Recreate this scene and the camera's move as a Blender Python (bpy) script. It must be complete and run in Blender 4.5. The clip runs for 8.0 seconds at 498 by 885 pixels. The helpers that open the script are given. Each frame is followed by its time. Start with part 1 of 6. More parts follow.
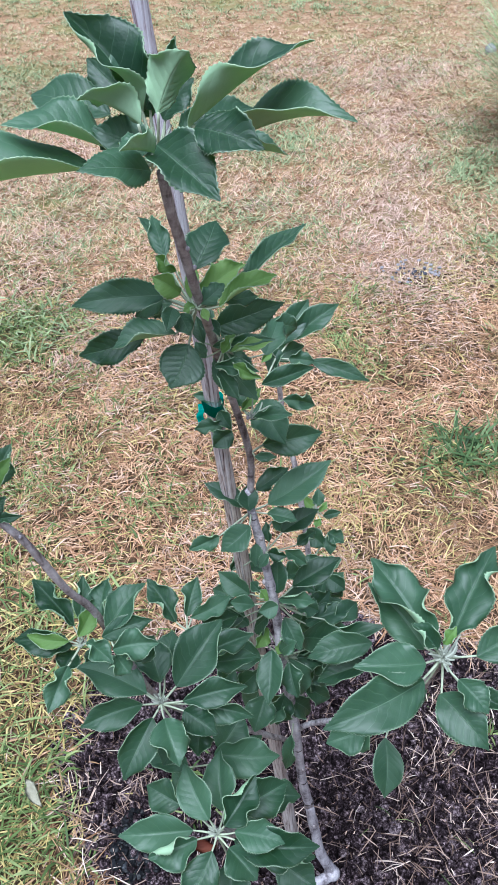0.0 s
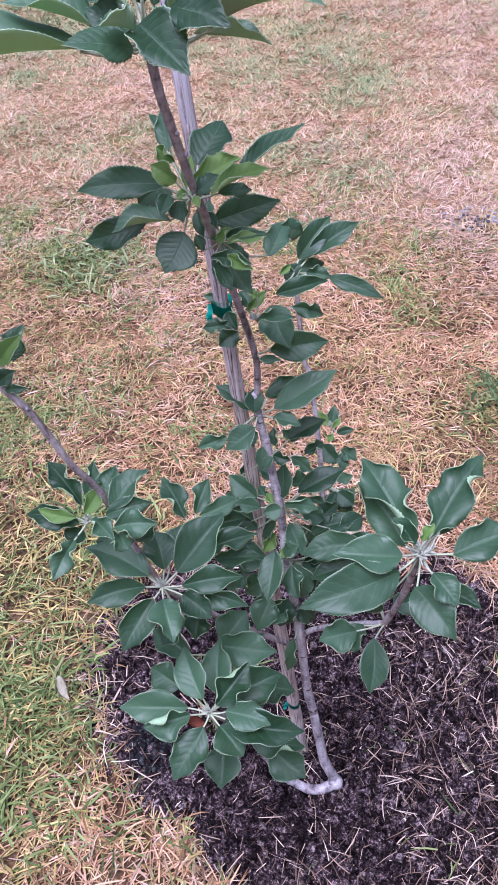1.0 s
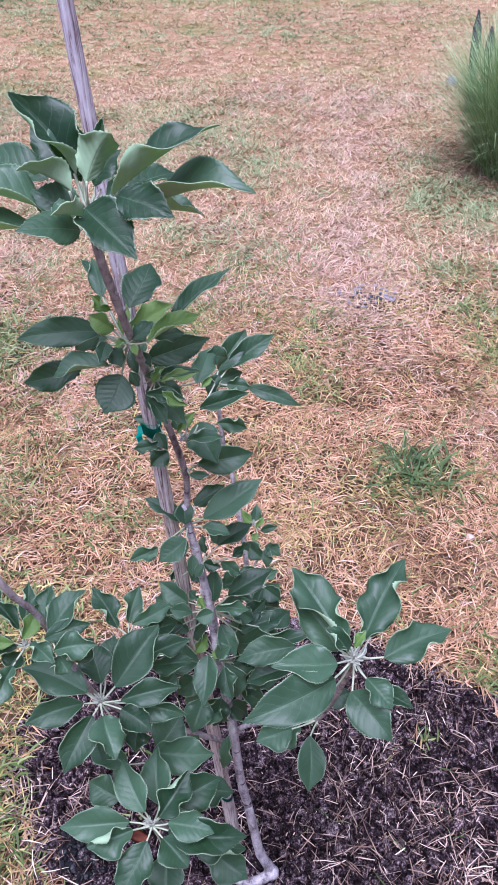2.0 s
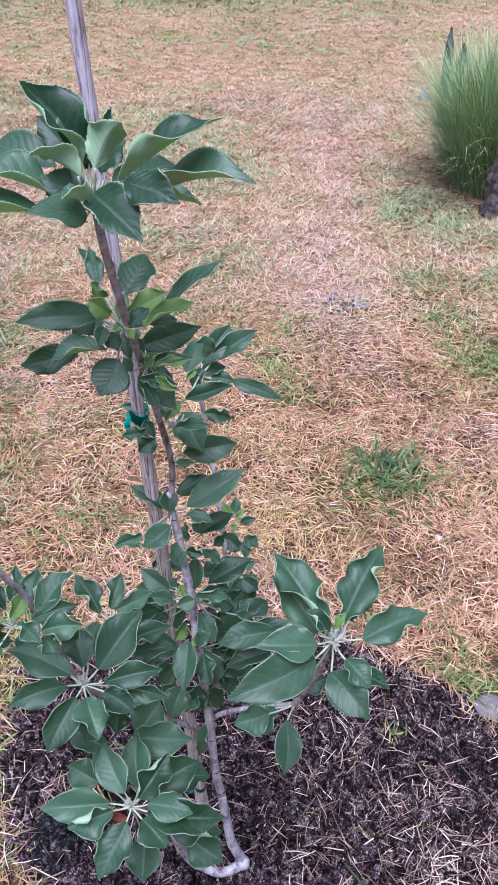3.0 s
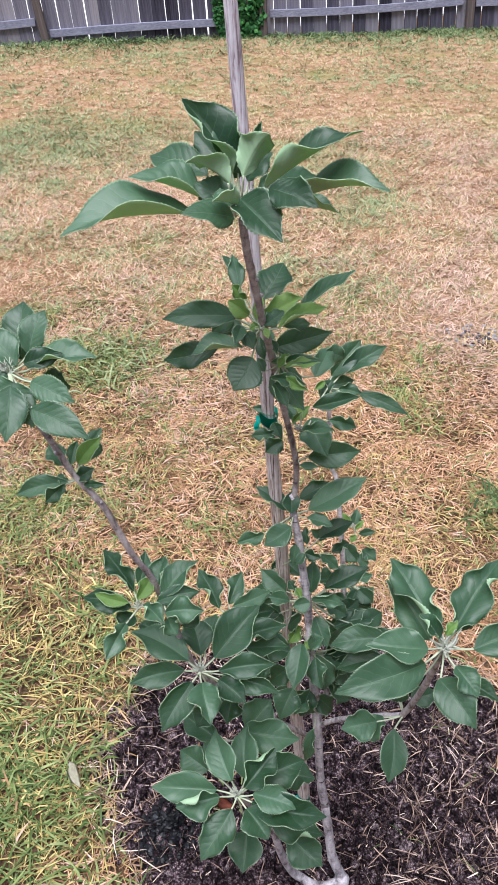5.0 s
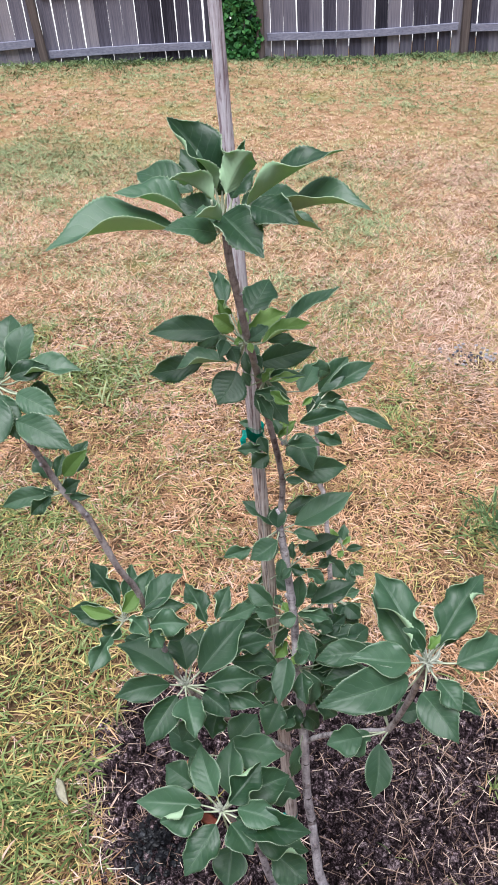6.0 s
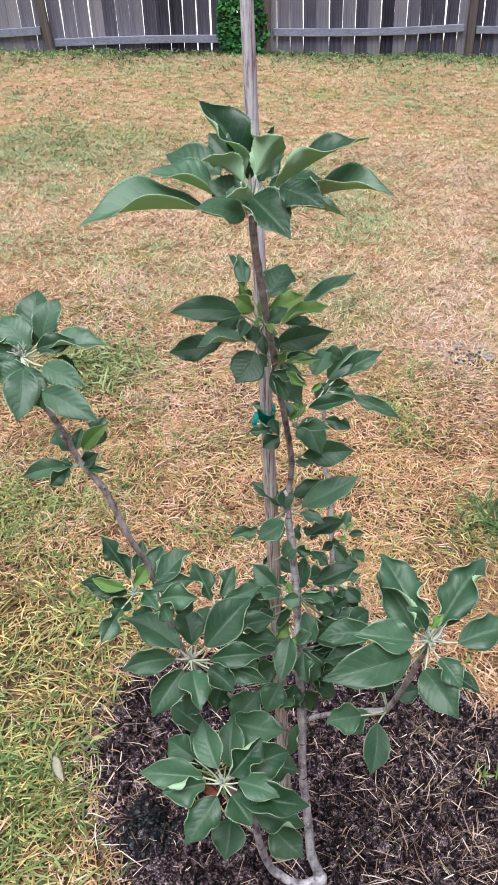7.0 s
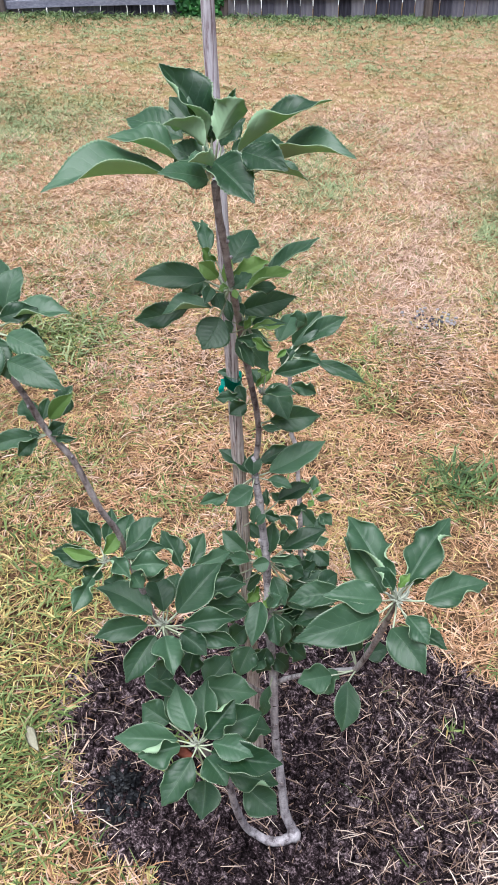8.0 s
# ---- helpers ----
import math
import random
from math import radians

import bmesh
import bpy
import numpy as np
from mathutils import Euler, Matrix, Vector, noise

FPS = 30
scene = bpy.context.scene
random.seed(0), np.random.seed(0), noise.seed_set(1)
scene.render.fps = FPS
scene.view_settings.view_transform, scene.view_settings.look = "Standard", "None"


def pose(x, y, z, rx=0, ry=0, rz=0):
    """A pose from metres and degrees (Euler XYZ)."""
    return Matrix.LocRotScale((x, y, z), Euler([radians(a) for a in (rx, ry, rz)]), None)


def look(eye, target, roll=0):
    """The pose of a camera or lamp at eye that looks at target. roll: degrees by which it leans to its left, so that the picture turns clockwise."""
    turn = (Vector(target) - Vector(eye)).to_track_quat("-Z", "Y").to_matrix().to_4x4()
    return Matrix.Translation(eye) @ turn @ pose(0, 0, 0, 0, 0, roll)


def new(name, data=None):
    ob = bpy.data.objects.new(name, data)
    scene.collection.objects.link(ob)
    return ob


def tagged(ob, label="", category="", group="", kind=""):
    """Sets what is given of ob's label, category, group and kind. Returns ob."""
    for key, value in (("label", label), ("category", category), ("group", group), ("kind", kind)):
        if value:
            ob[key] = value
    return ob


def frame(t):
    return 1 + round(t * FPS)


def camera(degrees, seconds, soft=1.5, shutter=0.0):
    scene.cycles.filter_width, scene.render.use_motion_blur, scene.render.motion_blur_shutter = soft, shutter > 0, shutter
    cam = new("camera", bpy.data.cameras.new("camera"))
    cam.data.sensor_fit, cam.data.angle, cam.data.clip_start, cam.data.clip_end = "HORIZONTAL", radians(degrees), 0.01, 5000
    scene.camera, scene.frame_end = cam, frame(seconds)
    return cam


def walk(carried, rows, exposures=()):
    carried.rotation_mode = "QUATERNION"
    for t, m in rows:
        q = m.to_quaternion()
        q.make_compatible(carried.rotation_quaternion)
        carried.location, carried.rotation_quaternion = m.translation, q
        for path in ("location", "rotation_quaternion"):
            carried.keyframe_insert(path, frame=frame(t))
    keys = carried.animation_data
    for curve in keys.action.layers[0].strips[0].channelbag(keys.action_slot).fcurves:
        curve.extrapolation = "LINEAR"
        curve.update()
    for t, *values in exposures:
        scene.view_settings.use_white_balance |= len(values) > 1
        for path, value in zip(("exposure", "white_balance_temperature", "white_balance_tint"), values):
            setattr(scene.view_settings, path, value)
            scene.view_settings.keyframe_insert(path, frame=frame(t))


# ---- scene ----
SKY, SUN = 0.043, 2.72
cam = camera(32.9, 8.0, soft=1.65)
PATH = [
    (0, (0.096, -0.737, 1.698), (-0.223, 0.787, 0.443), -6.7),
    (0.3, (0.122, -0.748, 1.712), (-0.251, 0.756, 0.448), -7.5),
    (0.5, (0.147, -0.761, 1.712), (-0.268, 0.719, 0.433), -7.8),
    (0.8, (0.191, -0.799, 1.687), (-0.273, 0.64, 0.377), -7.6),
    (1, (0.184, -0.805, 1.674), (-0.287, 0.622, 0.355), -7.6),
    (1.2, (0.183, -0.811, 1.691), (-0.287, 0.625, 0.38), -7.6),
    (1.5, (0.17, -0.801, 1.725), (-0.255, 0.678, 0.449), -7.4),
    (1.7, (0.172, -0.794, 1.74), (-0.199, 0.719, 0.485), -6.5),
    (2, (0.154, -0.799, 1.756), (-0.096, 0.758, 0.525), -4.3),
    (2.2, (0.148, -0.804, 1.762), (-0.037, 0.771, 0.542), -2.8),
    (3.3, (0.134, -0.859, 1.757), (-0.04, 0.717, 0.539), -1.5),
    (3.5, (0.14, -0.866, 1.758), (-0.041, 0.709, 0.539), -1.8),
    (4, (0.152, -0.864, 1.754), (-0.046, 0.719, 0.547), -2.3),
    (4.2, (0.154, -0.872, 1.762), (-0.091, 0.716, 0.571), -2.9),
    (4.3, (0.158, -0.88, 1.772), (-0.125, 0.712, 0.596), -3.6),
    (4.5, (0.149, -0.877, 1.771), (-0.231, 0.705, 0.608), -4.2),
    (4.7, (0.144, -0.889, 1.755), (-0.32, 0.678, 0.603), -4.6),
    (5.8, (0.164, -0.911, 1.756), (-0.313, 0.682, 0.644), -3.9),
    (6, (0.163, -0.91, 1.755), (-0.304, 0.689, 0.649), -3.7),
    (6.5, (0.161, -0.917, 1.758), (-0.293, 0.683, 0.648), -2.8),
    (7, (0.146, -0.95, 1.755), (-0.302, 0.649, 0.64), -1.7),
    (7.5, (0.146, -0.968, 1.757), (-0.285, 0.624, 0.626), -0.7),
    (8, (0.146, -0.958, 1.755), (-0.215, 0.619, 0.58), -1.3),
]
walk(cam, [(t, look(eye, target, roll)) for t, eye, target, roll in PATH], ((0.0, 1.15, 5180, 5), (0.5, 1.15, 5270, 26), (1.0, 1.15, 5280, 30), (2.2, 1.15, 5270, 28), (3.5, 1.15, 5200, 21), (4.05, 1.15, 5200, 20), (4.5, 1.2, 5700, 14), (6.0, 1.15, 5960, 10), (6.5, 1.15, 5980, 9), (7.0, 1.15, 6000, 6), (8.0, 1.15, 5850, 7)))

# ---- light ----
world = bpy.data.worlds.new("overcast_sky")
scene.world = world
world.use_nodes = True
wn, wl = world.node_tree.nodes, world.node_tree.links
sky = wn.new("ShaderNodeTexSky")
sky.sky_type = "NISHITA"
sky.sun_disc = False
sky.sun_elevation, sky.sun_rotation = radians(69), radians(198)
sky.air_density, sky.dust_density, sky.ozone_density = 1.0, 4.0, 1.0
soften = wn.new("ShaderNodeHueSaturation")
soften.inputs["Saturation"].default_value = 0.5
wl.new(sky.outputs[0], soften.inputs["Color"])
wl.new(soften.outputs[0], wn["Background"].inputs["Color"])
wn["Background"].inputs["Strength"].default_value = SKY
sun_data = bpy.data.lights.new("sun", "SUN")
sun_data.energy, sun_data.angle, sun_data.color = SUN, radians(45), (1.0, 0.97, 0.93)
sun = new("sun", sun_data)
sun.matrix_world = look((0, 0, 0), (0.02, 0.34, -1.0)) @ Matrix.Identity(4)


# ---- materials ----
def material(name):
    m = bpy.data.materials.new(name)
    m.use_nodes = True
    nt = m.node_tree
    return m, nt, nt.nodes["Principled BSDF"]


def node(nt, kind, **sockets):
    n = nt.nodes.new(kind)
    for k, v in sockets.items():
        n.inputs[k].default_value = v
    return n


def ramp(nt, fac, *stops):
    r = nt.nodes.new("ShaderNodeValToRGB")
    el = r.color_ramp.elements
    while len(el) < len(stops):
        el.new(0.5)
    for e, (p, c) in zip(el, stops):
        e.position, e.color = p, (*c, 1)
    nt.links.new(fac, r.inputs[0])
    return r.outputs[0]


def math_node(nt, op, a, b=None, clamp=False):
    n = nt.nodes.new("ShaderNodeMath")
    n.operation, n.use_clamp = op, clamp
    for i, v in enumerate((a, b)):
        if v is None:
            continue
        if isinstance(v, (int, float)):
            n.inputs[i].default_value = v
        else:
            nt.links.new(v, n.inputs[i])
    return n.outputs[0]


def mix(nt, fac, a, b, kind="MIX"):
    n = nt.nodes.new("ShaderNodeMix")
    n.data_type, n.blend_type = "RGBA", kind
    for s, v in ((n.inputs[0], fac), (n.inputs[6], a), (n.inputs[7], b)):
        if isinstance(v, (int, float)):
            s.default_value = v
        elif isinstance(v, tuple):
            s.default_value = (*v, 1)
        else:
            nt.links.new(v, s)
    return n.outputs[2]


def noise_tex(nt, vec, scale, detail=4.0, rough=0.55):
    n = node(nt, "ShaderNodeTexNoise", Scale=scale, Detail=detail, Roughness=rough)
    nt.links.new(vec, n.inputs["Vector"])
    return n.outputs["Fac"]


def bump(nt, bsdf, height, strength, distance):
    b = node(nt, "ShaderNodeBump", Strength=strength, Distance=distance)
    nt.links.new(height, b.inputs["Height"])
    nt.links.new(b.outputs[0], bsdf.inputs["Normal"])


def place(nt):
    return nt.nodes.new("ShaderNodeNewGeometry").outputs["Position"]


def local(nt):
    return nt.nodes.new("ShaderNodeTexCoord").outputs["Object"]


def leaf_material(name, low, high, vein, rough, vein_mix, spec, trans, glow, felt):
    """Blade surface with a fine midrib and slanting side veins, quilted between them, its margin pale with down."""
    m, nt, b = material(name)
    uv = nt.nodes.new("ShaderNodeSeparateXYZ")
    nt.links.new(nt.nodes.new("ShaderNodeTexCoord").outputs["UV"], uv.inputs[0])
    side = math_node(nt, "ABSOLUTE", math_node(nt, "SUBTRACT", math_node(nt, "MULTIPLY", uv.outputs[1], 2.0), 1.0))
    info = nt.nodes.new("ShaderNodeObjectInfo").outputs["Random"]
    wob = noise_tex(nt, place(nt), 60.0, 2.0)
    run = math_node(nt, "SUBTRACT", math_node(nt, "MULTIPLY", uv.outputs[0], 8.0), math_node(nt, "MULTIPLY", math_node(nt, "POWER", side, 1.3), 1.9))
    run = math_node(nt, "ADD", run, math_node(nt, "MULTIPLY", wob, 0.9))
    wave = math_node(nt, "ABSOLUTE", math_node(nt, "SUBTRACT", math_node(nt, "FRACT", run), 0.5))
    ribs = math_node(nt, "SUBTRACT", 1.0, math_node(nt, "MULTIPLY", wave, 34.0), True)
    mid = math_node(nt, "SUBTRACT", 1.0, math_node(nt, "MULTIPLY", side, 32.0), True)
    net = node(nt, "ShaderNodeTexVoronoi", Scale=420.0)
    net.feature = "DISTANCE_TO_EDGE"
    nt.links.new(place(nt), net.inputs["Vector"])
    cells = math_node(nt, "MULTIPLY", net.outputs["Distance"], 2.2, True)
    blotch = noise_tex(nt, place(nt), 30.0, 4.0)
    fine = noise_tex(nt, place(nt), 420.0, 3.0, 0.7)
    fac = math_node(nt, "ADD", math_node(nt, "MULTIPLY", info, 0.66), math_node(nt, "ADD", math_node(nt, "MULTIPLY", blotch, 0.36), math_node(nt, "MULTIPLY", fine, 0.22)))
    col = ramp(nt, fac, (0.2, low), (0.95, high))
    lines = math_node(nt, "MAXIMUM", math_node(nt, "MULTIPLY", ribs, 0.6), mid)
    col = mix(nt, math_node(nt, "MULTIPLY", lines, vein_mix), col, vein)
    margin = math_node(nt, "MULTIPLY", math_node(nt, "SUBTRACT", math_node(nt, "ADD", side, math_node(nt, "MULTIPLY", blotch, 0.06)), 0.985), 34.0, True)
    col = mix(nt, math_node(nt, "MULTIPLY", margin, felt), col, (0.40, 0.50, 0.34))
    nt.links.new(col, b.inputs["Base Color"])
    b.inputs["Specular IOR Level"].default_value = spec
    nt.links.new(math_node(nt, "ADD", math_node(nt, "ADD", math_node(nt, "MULTIPLY", fine, 0.20), math_node(nt, "MULTIPLY", blotch, 0.36)), rough - 0.26), b.inputs["Roughness"])
    height = math_node(nt, "ADD", math_node(nt, "MULTIPLY", math_node(nt, "POWER", wave, 0.6), 0.52), math_node(nt, "MULTIPLY", cells, 0.07))
    height = math_node(nt, "SUBTRACT", math_node(nt, "ADD", height, math_node(nt, "ADD", math_node(nt, "MULTIPLY", fine, 0.14), math_node(nt, "MULTIPLY", noise_tex(nt, place(nt), 130.0, 3.0), 0.55))), math_node(nt, "MULTIPLY", mid, 0.8))
    bump(nt, b, height, 0.5, 0.0016)
    thin = nt.nodes.new("ShaderNodeBsdfTranslucent")
    nt.links.new(mix(nt, 0.8, col, glow), thin.inputs["Color"])
    both = node(nt, "ShaderNodeMixShader", Fac=trans)
    nt.links.new(b.outputs[0], both.inputs[1])
    nt.links.new(thin.outputs[0], both.inputs[2])
    nt.links.new(both.outputs[0], nt.nodes["Material Output"].inputs["Surface"])
    return m


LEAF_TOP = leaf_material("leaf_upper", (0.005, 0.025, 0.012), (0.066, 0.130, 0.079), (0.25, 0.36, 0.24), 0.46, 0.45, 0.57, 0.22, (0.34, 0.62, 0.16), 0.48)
LEAF_UNDER = leaf_material("leaf_under", (0.44, 0.65, 0.40), (0.63, 0.83, 0.58), (0.70, 0.78, 0.62), 0.85, 0.30, 0.2, 0.48, (0.80, 0.97, 0.58), 0.5)
YOUNG_TOP = leaf_material("young_leaf_upper", (0.095, 0.180, 0.040), (0.25, 0.37, 0.12), (0.36, 0.50, 0.24), 0.5, 0.4, 0.4, 0.26, (0.55, 0.85, 0.18), 0.8)
YOUNG_UNDER = leaf_material("young_leaf_under", (0.40, 0.55, 0.24), (0.55, 0.69, 0.36), (0.48, 0.58, 0.40), 0.8, 0.2, 0.2, 0.45, (0.66, 0.90, 0.36), 0.5)


def plain(name, stops, scale, rough, depth=0.0, strength=0.5, stretch=(1, 1, 1), second=0.0, where=local, spec=0.2):
    """A noisy surface: colour stops over two scales of noise and fine relief."""
    m, nt, b = material(name)
    mp = node(nt, "ShaderNodeMapping", Scale=stretch)
    nt.links.new(where(nt), mp.inputs["Vector"])
    n1 = noise_tex(nt, mp.outputs[0], scale, 6.0, 0.6)
    n2 = noise_tex(nt, mp.outputs[0], scale * 0.17, 3.0)
    fac = math_node(nt, "ADD", math_node(nt, "MULTIPLY", n1, 0.65), math_node(nt, "MULTIPLY", n2, 0.35))
    if second:
        r = nt.nodes.new("ShaderNodeObjectInfo").outputs["Random"]
        fac = math_node(nt, "ADD", math_node(nt, "MULTIPLY", fac, 1 - second), math_node(nt, "MULTIPLY", r, second))
    nt.links.new(ramp(nt, fac, *stops), b.inputs["Base Color"])
    b.inputs["Roughness"].default_value = rough
    b.inputs["Specular IOR Level"].default_value = spec
    if depth:
        bump(nt, b, n1, strength, depth)
    return m


def stake_wood(name):
    """Split weathered wood: long dark grain in pale fibre, silvery lilac above and tan towards the ground."""
    m, nt, b = material(name)
    p = local(nt)
    z = nt.nodes.new("ShaderNodeSeparateXYZ")
    nt.links.new(p, z.inputs[0])
    mp = node(nt, "ShaderNodeMapping", Scale=(3.4, 3.4, 0.10))
    nt.links.new(p, mp.inputs["Vector"])
    grain, flecks = noise_tex(nt, mp.outputs[0], 95.0, 6.0, 0.68), noise_tex(nt, p, 36.0, 4.0)
    fac = math_node(nt, "ADD", math_node(nt, "MULTIPLY", grain, 0.8), math_node(nt, "MULTIPLY", flecks, 0.2))
    high = ramp(nt, fac, (0.37, (0.16, 0.10, 0.10)), (0.44, (0.43, 0.34, 0.39)), (0.50, (0.66, 0.60, 0.67)), (0.64, (0.84, 0.80, 0.87)))
    low = ramp(nt, fac, (0.37, (0.12, 0.078, 0.066)), (0.44, (0.42, 0.32, 0.285)), (0.50, (0.64, 0.53, 0.49)), (0.64, (0.82, 0.74, 0.71)))
    t = math_node(nt, "ADD", math_node(nt, "MULTIPLY", math_node(nt, "SUBTRACT", z.outputs[2], 1.15), 2.2), math_node(nt, "MULTIPLY", flecks, 0.9), True)
    nt.links.new(mix(nt, t, low, high), b.inputs["Base Color"])
    b.inputs["Roughness"].default_value, b.inputs["Specular IOR Level"].default_value = 0.85, 0.2
    bump(nt, b, grain, 0.9, 0.003)
    return m


def bark(name, dark, middle, pale):
    """Young bark: mottled skin with dark scars, fine rings round the stem and pale specks."""
    m, nt, b = material(name)
    p = local(nt)
    rings, runs = node(nt, "ShaderNodeMapping", Scale=(0.25, 0.25, 2.2)), node(nt, "ShaderNodeMapping", Scale=(1.0, 1.0, 0.30))
    for mp in (rings, runs):
        nt.links.new(p, mp.inputs["Vector"])
    ring, run = noise_tex(nt, rings.outputs[0], 120.0, 3.0, 0.6), noise_tex(nt, runs.outputs[0], 80.0, 5.0, 0.65)
    scar, speck = noise_tex(nt, p, 42.0, 4.0, 0.6), noise_tex(nt, p, 460.0, 2.0)
    fac = math_node(nt, "ADD", math_node(nt, "MULTIPLY", run, 0.78), math_node(nt, "MULTIPLY", ring, 0.22))
    col = ramp(nt, fac, (0.36, dark), (0.49, middle), (0.64, pale))
    col = mix(nt, math_node(nt, "MULTIPLY", math_node(nt, "SUBTRACT", 0.41, scar), 7.0, True), col, dark)
    col = mix(nt, math_node(nt, "MULTIPLY", math_node(nt, "SUBTRACT", speck, 0.64), 6.0, True), col, pale)
    nt.links.new(col, b.inputs["Base Color"])
    b.inputs["Roughness"].default_value, b.inputs["Specular IOR Level"].default_value = 0.75, 0.2
    bump(nt, b, math_node(nt, "ADD", fac, math_node(nt, "MULTIPLY", scar, 0.8)), 0.9, 0.0018)
    return m


def per_piece(name, stops, rough, spec=0.12):
    """Colour that differs from piece to piece of one mesh."""
    m, nt, b = material(name)
    r = nt.nodes.new("ShaderNodeNewGeometry").outputs["Random Per Island"]
    n = noise_tex(nt, place(nt), 160.0, 2.0)
    fac = math_node(nt, "ADD", math_node(nt, "MULTIPLY", r, 0.85), math_node(nt, "MULTIPLY", n, 0.15))
    nt.links.new(ramp(nt, fac, *stops), b.inputs["Base Color"])
    b.inputs["Roughness"].default_value = rough
    b.inputs["Specular IOR Level"].default_value = spec
    return m


def soil(name):
    """Moist crumbly earth: shade painted near-black into the hollows of the relief, purple-brown crumbs and dry paler
    specks.
    """
    m, nt, b = material(name)
    p = place(nt)
    fine, mid, wide = noise_tex(nt, p, 170.0, 5.0, 0.7), noise_tex(nt, p, 60.0, 4.0, 0.6), noise_tex(nt, p, 14.0, 3.0)
    fac = math_node(nt, "ADD", math_node(nt, "ADD", math_node(nt, "MULTIPLY", fine, 0.50), math_node(nt, "MULTIPLY", mid, 0.36)), math_node(nt, "MULTIPLY", wide, 0.14))
    col = ramp(nt, fac, (0.42, (0.004, 0.0028, 0.0032)), (0.510, (0.030, 0.0205, 0.0235)), (0.562, (0.145, 0.100, 0.114)), (0.62, (0.54, 0.42, 0.445)))
    nt.links.new(col, b.inputs["Base Color"])
    b.inputs["Roughness"].default_value = 0.9
    b.inputs["Specular IOR Level"].default_value = 0.04
    bump(nt, b, math_node(nt, "ADD", fine, mid), 1.0, 0.008)
    return m


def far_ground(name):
    """Mown thatch seen from afar, coloured paler than the near thatch to soften it with distance: fine straw, hand-wide
    bleached and brown patches, wider olive and pinkish drifts.
    """
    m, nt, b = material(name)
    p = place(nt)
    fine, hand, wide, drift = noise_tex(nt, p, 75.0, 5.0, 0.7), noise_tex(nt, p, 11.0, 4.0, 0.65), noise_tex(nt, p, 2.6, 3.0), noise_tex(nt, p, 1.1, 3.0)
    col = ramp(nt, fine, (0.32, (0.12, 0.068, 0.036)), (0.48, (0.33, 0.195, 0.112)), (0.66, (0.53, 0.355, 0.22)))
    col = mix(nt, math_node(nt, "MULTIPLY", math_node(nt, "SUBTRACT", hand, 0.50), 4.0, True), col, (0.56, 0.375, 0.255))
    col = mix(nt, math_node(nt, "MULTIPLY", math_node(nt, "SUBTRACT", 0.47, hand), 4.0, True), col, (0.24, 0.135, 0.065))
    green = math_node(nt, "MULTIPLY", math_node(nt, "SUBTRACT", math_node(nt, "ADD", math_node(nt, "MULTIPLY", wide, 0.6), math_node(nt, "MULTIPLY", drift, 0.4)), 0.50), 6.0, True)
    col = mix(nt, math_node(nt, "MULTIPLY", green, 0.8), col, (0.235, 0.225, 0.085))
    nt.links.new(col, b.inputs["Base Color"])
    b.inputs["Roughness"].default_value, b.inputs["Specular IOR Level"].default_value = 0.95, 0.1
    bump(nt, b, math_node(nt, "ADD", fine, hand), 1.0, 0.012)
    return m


def crumbs(name):
    """Soil crumbs: each its own tone, from near black to dry greyish brown, peaks painted lighter than hollows."""
    m, nt, b = material(name)
    r = nt.nodes.new("ShaderNodeNewGeometry").outputs["Random Per Island"]
    n = noise_tex(nt, place(nt), 240.0, 5.0, 0.7)
    fac = math_node(nt, "ADD", math_node(nt, "MULTIPLY", r, 0.25), math_node(nt, "MULTIPLY", math_node(nt, "SUBTRACT", n, 0.16), 1.25))
    col = ramp(nt, fac, (0.30, (0.008, 0.0055, 0.006)), (0.45, (0.016, 0.011, 0.0125)), (0.63, (0.095, 0.066, 0.075)), (0.80, (0.44, 0.34, 0.36)))
    nt.links.new(col, b.inputs["Base Color"])
    b.inputs["Roughness"].default_value = 0.9
    b.inputs["Specular IOR Level"].default_value = 0.04
    bump(nt, b, n, 1.0, 0.006)
    return m


RIM = plain("leaf_margin", ((0.35, (0.22, 0.31, 0.19)), (0.7, (0.45, 0.55, 0.38))), 300, 0.8)
PETIOLE = plain("petiole", ((0.3, (0.32, 0.38, 0.24)), (0.7, (0.56, 0.58, 0.46))), 200, 0.75)
WOOL = plain("woolly_bud", ((0.3, (0.28, 0.30, 0.24)), (0.7, (0.52, 0.53, 0.46))), 500, 0.95, 0.0008)
BARK_OLD = bark("grey_bark", (0.085, 0.068, 0.074), (0.40, 0.355, 0.385), (0.66, 0.61, 0.64))
BARK_NEW = bark("brown_shoot_bark", (0.085, 0.064, 0.062), (0.34, 0.285, 0.287), (0.60, 0.54, 0.54))
BARK_SCAR = bark("dark_bark_scar", (0.022, 0.016, 0.015), (0.075, 0.058, 0.058), (0.17, 0.14, 0.14))
STAKE_WOOD = stake_wood("weathered_stake")
TEAL = plain("teal_tape", ((0.3, (0.0, 0.26, 0.22)), (0.7, (0.02, 0.52, 0.42))), 60, 0.35)
DEAD_LEAF = plain("dead_leaf", ((0.3, (0.13, 0.030, 0.022)), (0.7, (0.26, 0.085, 0.05))), 80, 0.7)
PALE_LEAF = plain("pale_dry_leaf", ((0.3, (0.40, 0.37, 0.27)), (0.7, (0.64, 0.60, 0.48))), 70, 0.8, 0.001)
